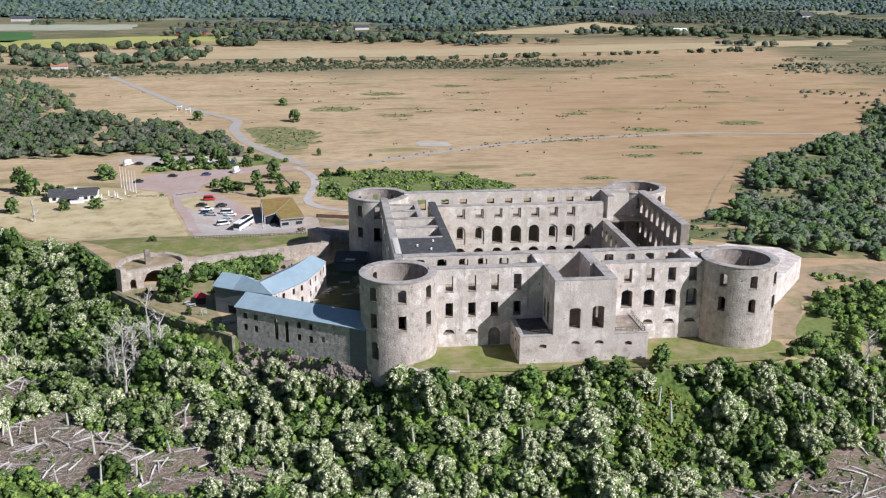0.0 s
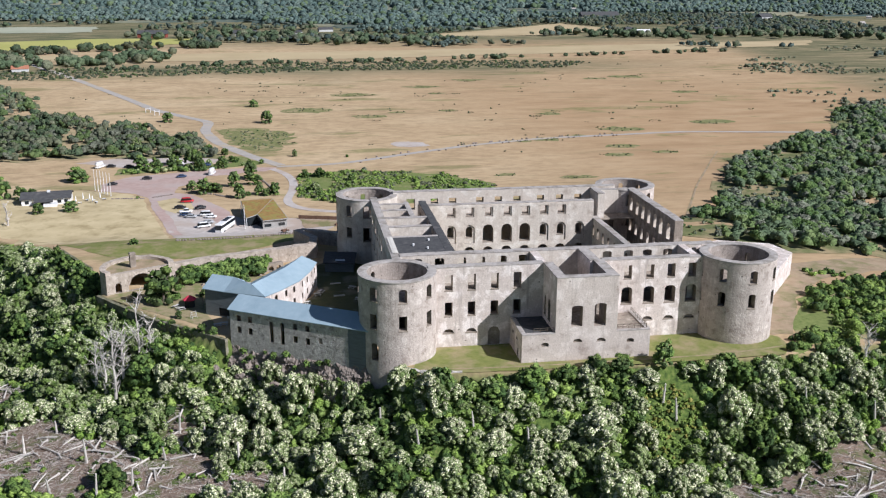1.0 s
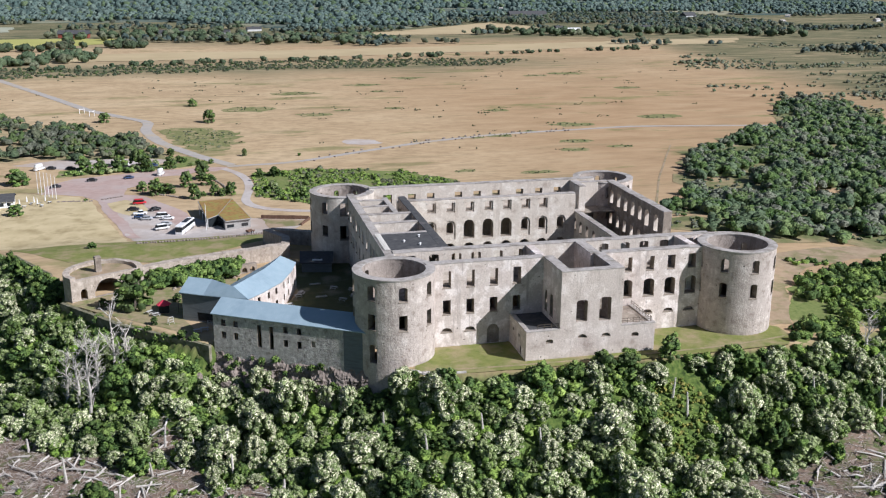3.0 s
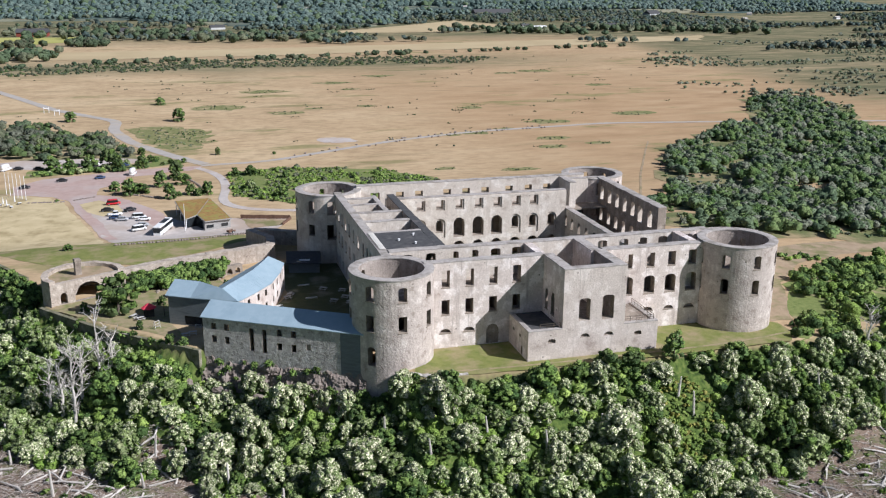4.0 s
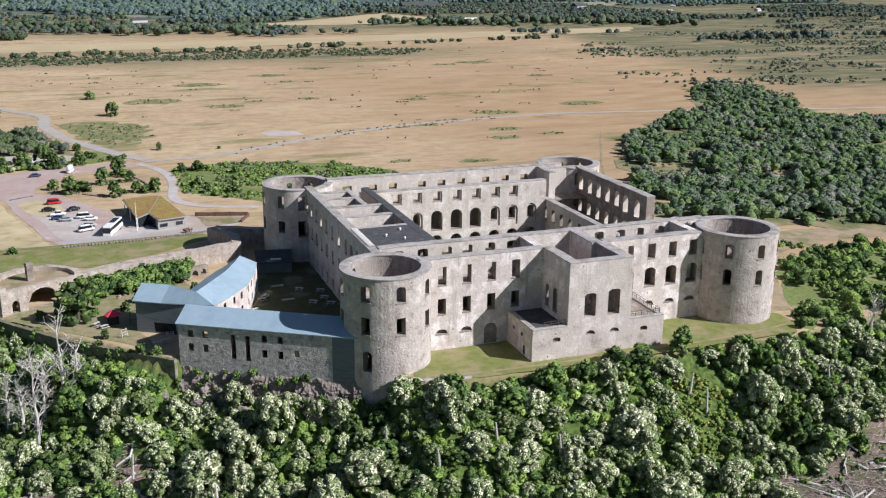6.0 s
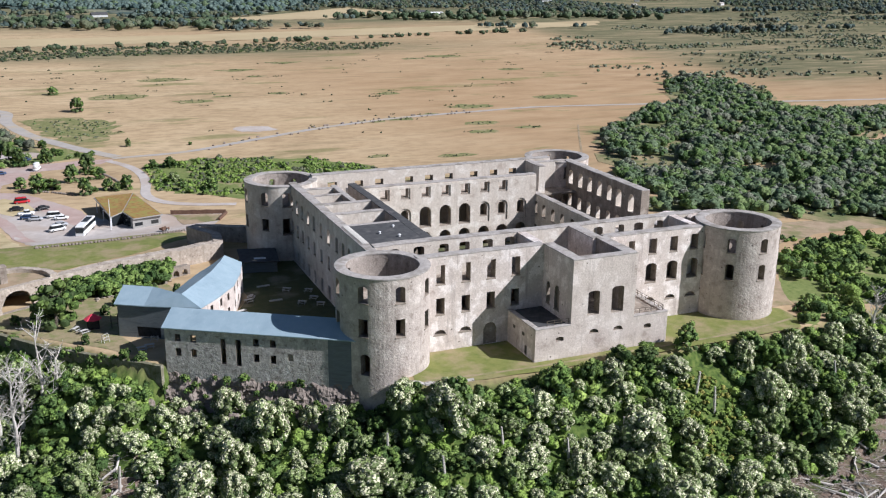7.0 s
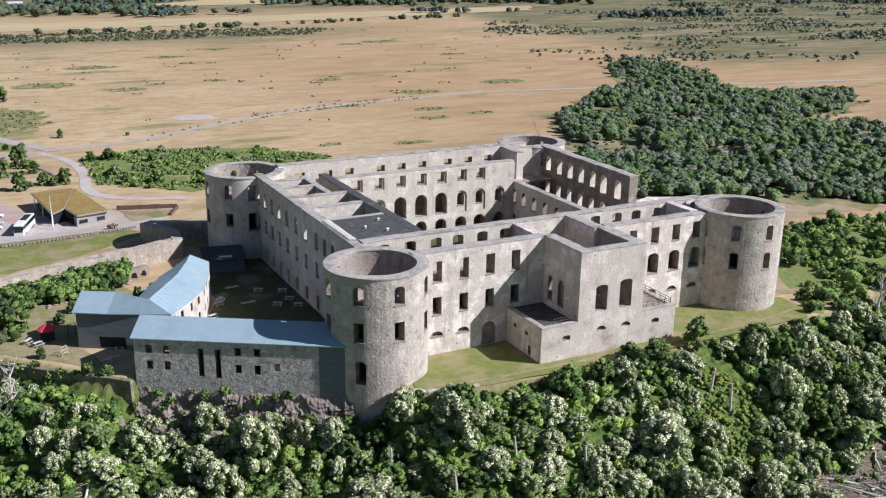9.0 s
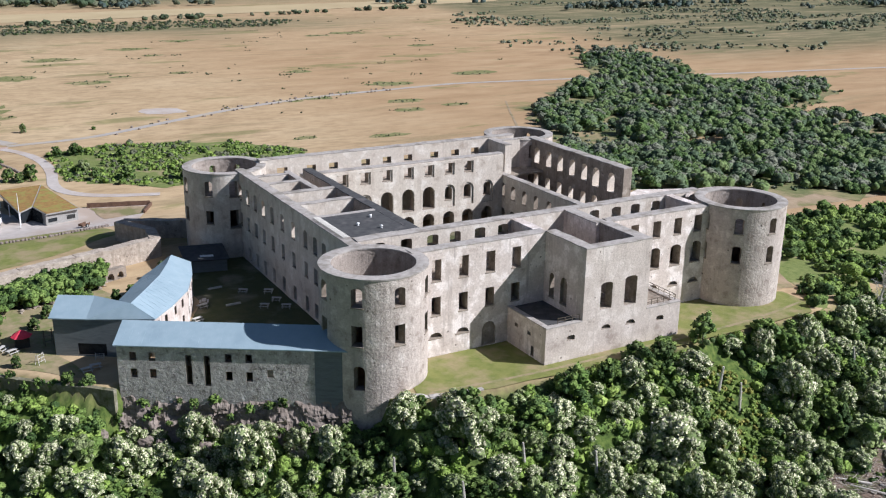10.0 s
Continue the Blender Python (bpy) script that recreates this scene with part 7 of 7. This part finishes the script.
rh = random.Random(58)
for x, y in ((8, 1366), (54, 1628), (394, 2060), (701, 1432), (834, 1535), (1240, 1970), (1174, 1757), (948, 2080), (640, 1700), (760, 1830), (1010, 1640), (905, 1480), (1090, 1500), (560, 1960), (480, 1390), (250, 1900), (-240, 1880), (-420, 1960)):
    far_house(x + rh.uniform(-6, 6), y, rh.uniform(8, 16), rh.uniform(6, 8), rh.uniform(2.6, 3.6), (FELT, COPING)[rh.randrange(2)], "small pale house among far trees", rh.uniform(-30, 30))
barn = thing("red_barn", "long dark red timber barn with a grey roof", "barn", (-177, 1336, float(height(-177, 1336))), -6)
part("wall", box_mesh("wall", (36, 13, 5), BARNRED, 0), barn)
bm = bmesh.new()
v = [bm.verts.new(p) for p in ((-19, -7.5, 4.8), (19, -7.5, 4.8), (19, 7.5, 4.8), (-19, 7.5, 4.8), (-19, 0, 9.2), (19, 0, 9.2))]
for f in ((0, 1, 5, 4), (2, 3, 4, 5), (0, 4, 3), (1, 2, 5), (0, 3, 2, 1)):
    bm.faces.new([v[q] for q in f])
part("roof", bm_mesh("roof", bm, FELT), barn)
mast = thing("water_tower", "slender white tower beyond the forest", "tower", (171, 2412, float(height(171, 2412))))
bm = bmesh.new()
limb(bm, (0, 0, 0), (0, 0, 22), 2.6, 1.6, 10)
part("shaft", bm_mesh("shaft", bm, WHITE), mast)
bm = bmesh.new()
limb(bm, (0, 0, 22), (0, 0, 26), 1.6, 3.8, 12)
limb(bm, (0, 0, 26), (0, 0, 30), 3.8, 3.8, 12)
part("tank", bm_mesh("tank", bm, WHITE), mast)

strip("trail", [(212, 480), (196, 452), (178.4, 420), (166, 398), (156.2, 378.3), (147, 360), (138.7, 343.6), (130, 326), (122, 311)], 0.9, DIRT, 0.07, "narrow trodden trail in the dry grass", "path")


def height_gate(x, y, rz):
    """A pair of posts with a bar over the road."""
    ob = thing("height_gate", "white barrier frame beside the road", "barrier", (x, y, float(height(x, y)) + 0.1), rz, "barrier frames by the road")
    for a in (-1.6, 1.6):
        part("post", box_mesh("post", (0.25, 0.25, 3.6), WHITE), ob, at=pose(a, 0, 0))
    part("bar", box_mesh("bar", (3.6, 0.2, 0.25), WHITE), ob, at=pose(0, 0, 2.6))


height_gate(-97.5, 655.5, 35)
height_gate(-90.5, 643.5, 35)

# stones along the track
bm = bmesh.new()
bmesh.ops.create_icosphere(bm, subdivisions=2, radius=0.6)
for v in bm.verts:
    v.co *= 1 + 0.25 * noise.noise(v.co * 2.0)
    v.co.z *= 0.75
stone = bm_mesh("boulder", bm, ROCK)
rq = random.Random(12)
road_pts = [(15, 473), (51, 495), (86, 514), (131, 530), (180, 537)]
for k in range(46):
    i = rq.randrange(len(road_pts) - 1)
    f = rq.random()
    (ax, ay), (bx, by) = road_pts[i], road_pts[i + 1]
    d = Vector((bx - ax, by - ay)).normalized()
    side = rq.choice((-1, 1)) * rq.uniform(2.6, 3.6)
    x, y = ax + (bx - ax) * f - d.y * side, ay + (by - ay) * f + d.x * side
    ob = tagged(new("boulder", stone), "dark grey boulder beside the track", "boulder", "boulders along the track")
    ob.matrix_basis = pose(x, y, float(height(x, y)) + 0.25, 0, 0, rq.uniform(0, 360)) @ Matrix.Diagonal((rq.uniform(0.7, 1.4), rq.uniform(0.7, 1.2), rq.uniform(0.7, 1.3), 1))

xi, yi, rr = scatter([(-86, 461), (-46, 464), (-44, 469), (-84, 467)], 2.6, 61)
thicket("hedge_strip", "green hedge strip between the car parks", [(x, y, 1.6, rr.uniform(1.2, 2.6)) for x, y in zip(xi, yi)], [LEAF_D, LEAF_M, LEAF_G], (0.4, 0.35, 0.25), 62, 0.42, 6.0, "hedge")

# round the car park
sheet("green_patch", [(-50, 585), (-22, 583), (-6, 560), (-8, 537), (-16, 512), (-30, 512), (-41, 540)], PATCHY, 0.05, "dull green patch in the dry grass", "grass", rough=9)
xi, yi, rr = scatter([(-46, 580), (-22, 578), (-9, 558), (-10, 537), (-18, 514), (-30, 514), (-38, 540)], 4.5, 91)
thicket("field_bushes", "low olive scrub beside the road", [(x, y, rr.uniform(0.6, 1.6), rr.uniform(0.2, 0.8)) for x, y in zip(xi, yi)], [LEAF_O, LEAF_W], (0.6, 0.4), 92, 0.3, 2.0, "bushes", lobes=2, level=1)
for x, y, k in [(-88, 531, 1.2), (-72, 512, 1.0), (-64, 509, 1.1), (-84, 514, 0.9), (-64, 473, 0.7), (-69, 472, 0.6), (-56, 473, 0.6), (-50, 517, 1.1), (-41, 505, 0.8), (-35, 485, 0.8), (-42, 478, 0.7), (-31, 476, 0.6), (-22, 480, 0.5), (-37, 489, 0.7), (-28, 478, 0.5), (-47, 480, 0.6),
                (-6, 496, 0.75), (1.6, 408, 0.9), (4.4, 441, 1.0), (20, 491, 0.4), (-16, 408, 0.5), (-26, 404, 0.55), (-70, 405, 0.35), (-59, 318, 0.5)]:
    plant("bush", GREYISH if int(k * 20) % 3 == 0 else GREEN, x, y, k * 0.75, "rounded green bush beside the car park", "bush", "bushes round the car park", r)


def stone_row(name, label, pts, tall, gap, seed):
    """A low dry-stone wall of single stones."""
    rs = random.Random(seed)
    ob = thing(name, label, "wall", (pts[0][0], pts[0][1], float(height(*pts[0]))))
    inv = ob.matrix_basis.inverted()
    for (ax, ay), (bx, by) in zip(pts, pts[1:]):
        long = math.hypot(bx - ax, by - ay)
        for i in range(int(long / gap)):
            f = (i + rs.random() * 0.5) * gap / long
            x, y = ax + (bx - ax) * f, ay + (by - ay) * f + rs.uniform(-0.15, 0.15)
            m = pose(x, y, float(height(x, y)) + tall * 0.3, 0, 0, rs.uniform(0, 360)) @ Matrix.Diagonal((gap * rs.uniform(0.7, 1.1), gap * rs.uniform(0.6, 0.9), tall * rs.uniform(0.8, 1.3), 1))
            part("stone", stone, ob).matrix_basis = inv @ m


stone_row("dry_stone_wall", "low dry-stone wall between yard and lawn", [(-46, 321.5), (-34, 321.7), (-21.4, 323.5), (-5.2, 332)], 0.8, 0.9, 71)
stone_row("stone_row", "row of pale stones edging the car park", [(-80, 405.5), (-70, 404.5), (-66, 404)], 0.6, 1.1, 72)
stone_row("stone_row", "row of pale stones edging the car park", [(-64, 406), (-56, 411)], 0.6, 1.1, 73)
stone_row("stone_row", "low stone wall under the trees", [(-50, 416), (-40, 408), (-33, 400.5)], 0.8, 1.0, 74)
stone_row("stone_row", "low stone wall beside the footpath", [(-21, 437), (-18.5, 427), (-17, 418)], 0.8, 1.0, 75)

# shrubs in the ditch between wall and bastion
for x, y, k in ((-65.5, 283, 0.7), (-68.5, 286.5, 0.8), (-63.8, 279.5, 0.6), (-71, 291, 0.9), (-74, 296, 0.8), (-77, 301, 0.9), (-80, 306, 1.0), (-66.5, 276, 0.9), (-84, 312, 1.0), (-70, 283, 0.9), (-88, 318, 0.9)):
    plant("shrub", GREEN, x, y, k, "dense dark green shrub on the slope", "shrub", "green shrubs on the slope", r)

# bushes over the outer face of the terrace wall
for k in range(18):
    f = (k + r.random() * 0.6) / 18
    i = min(3, int(f * 4))
    (ax, ay), (bx, by) = [((-61.5, 278), (-60.5, 267)), ((-60.5, 267), (-45, 249.5)), ((-45, 249.5), (-36, 241.2)), ((-36, 241.2), (-27.5, 234.0))][i]
    q = f * 4 - i
    x, y = ax + (bx - ax) * q, ay + (by - ay) * q
    n = Vector((ay - by, bx - ax)).normalized() * (-1.0 if (ay - by) > 0 else 1.0)
    off = r.uniform(1.0, 2.4)
    x, y = x - abs(n.x) * off, y - abs(n.y) * off
    plant("shrub", SMALL, x, y, r.uniform(0.25, 0.45), "green shrub growing up the terrace wall", "shrub", "green shrubs on the slope", r)

# low green among the fallen wood
rg = np.random.default_rng(77)
spots_ = []
for a, b, c in LOGS:
    for _ in range(int(c * 1.3)):
        t, q = rg.random() * 6.283, c * 1.15 * math.sqrt(rg.random())
        spots_.append((a + q * math.cos(t), b + q * math.sin(t), rg.uniform(0.5, 1.3), rg.uniform(0.3, 1.0)))
thicket("regrowth", "low fresh green regrowth among fallen wood", spots_, [FERN, LEAF_M, LEAF_D], (0.4, 0.4, 0.2), 78, 0.3, 4.5, "undergrowth")
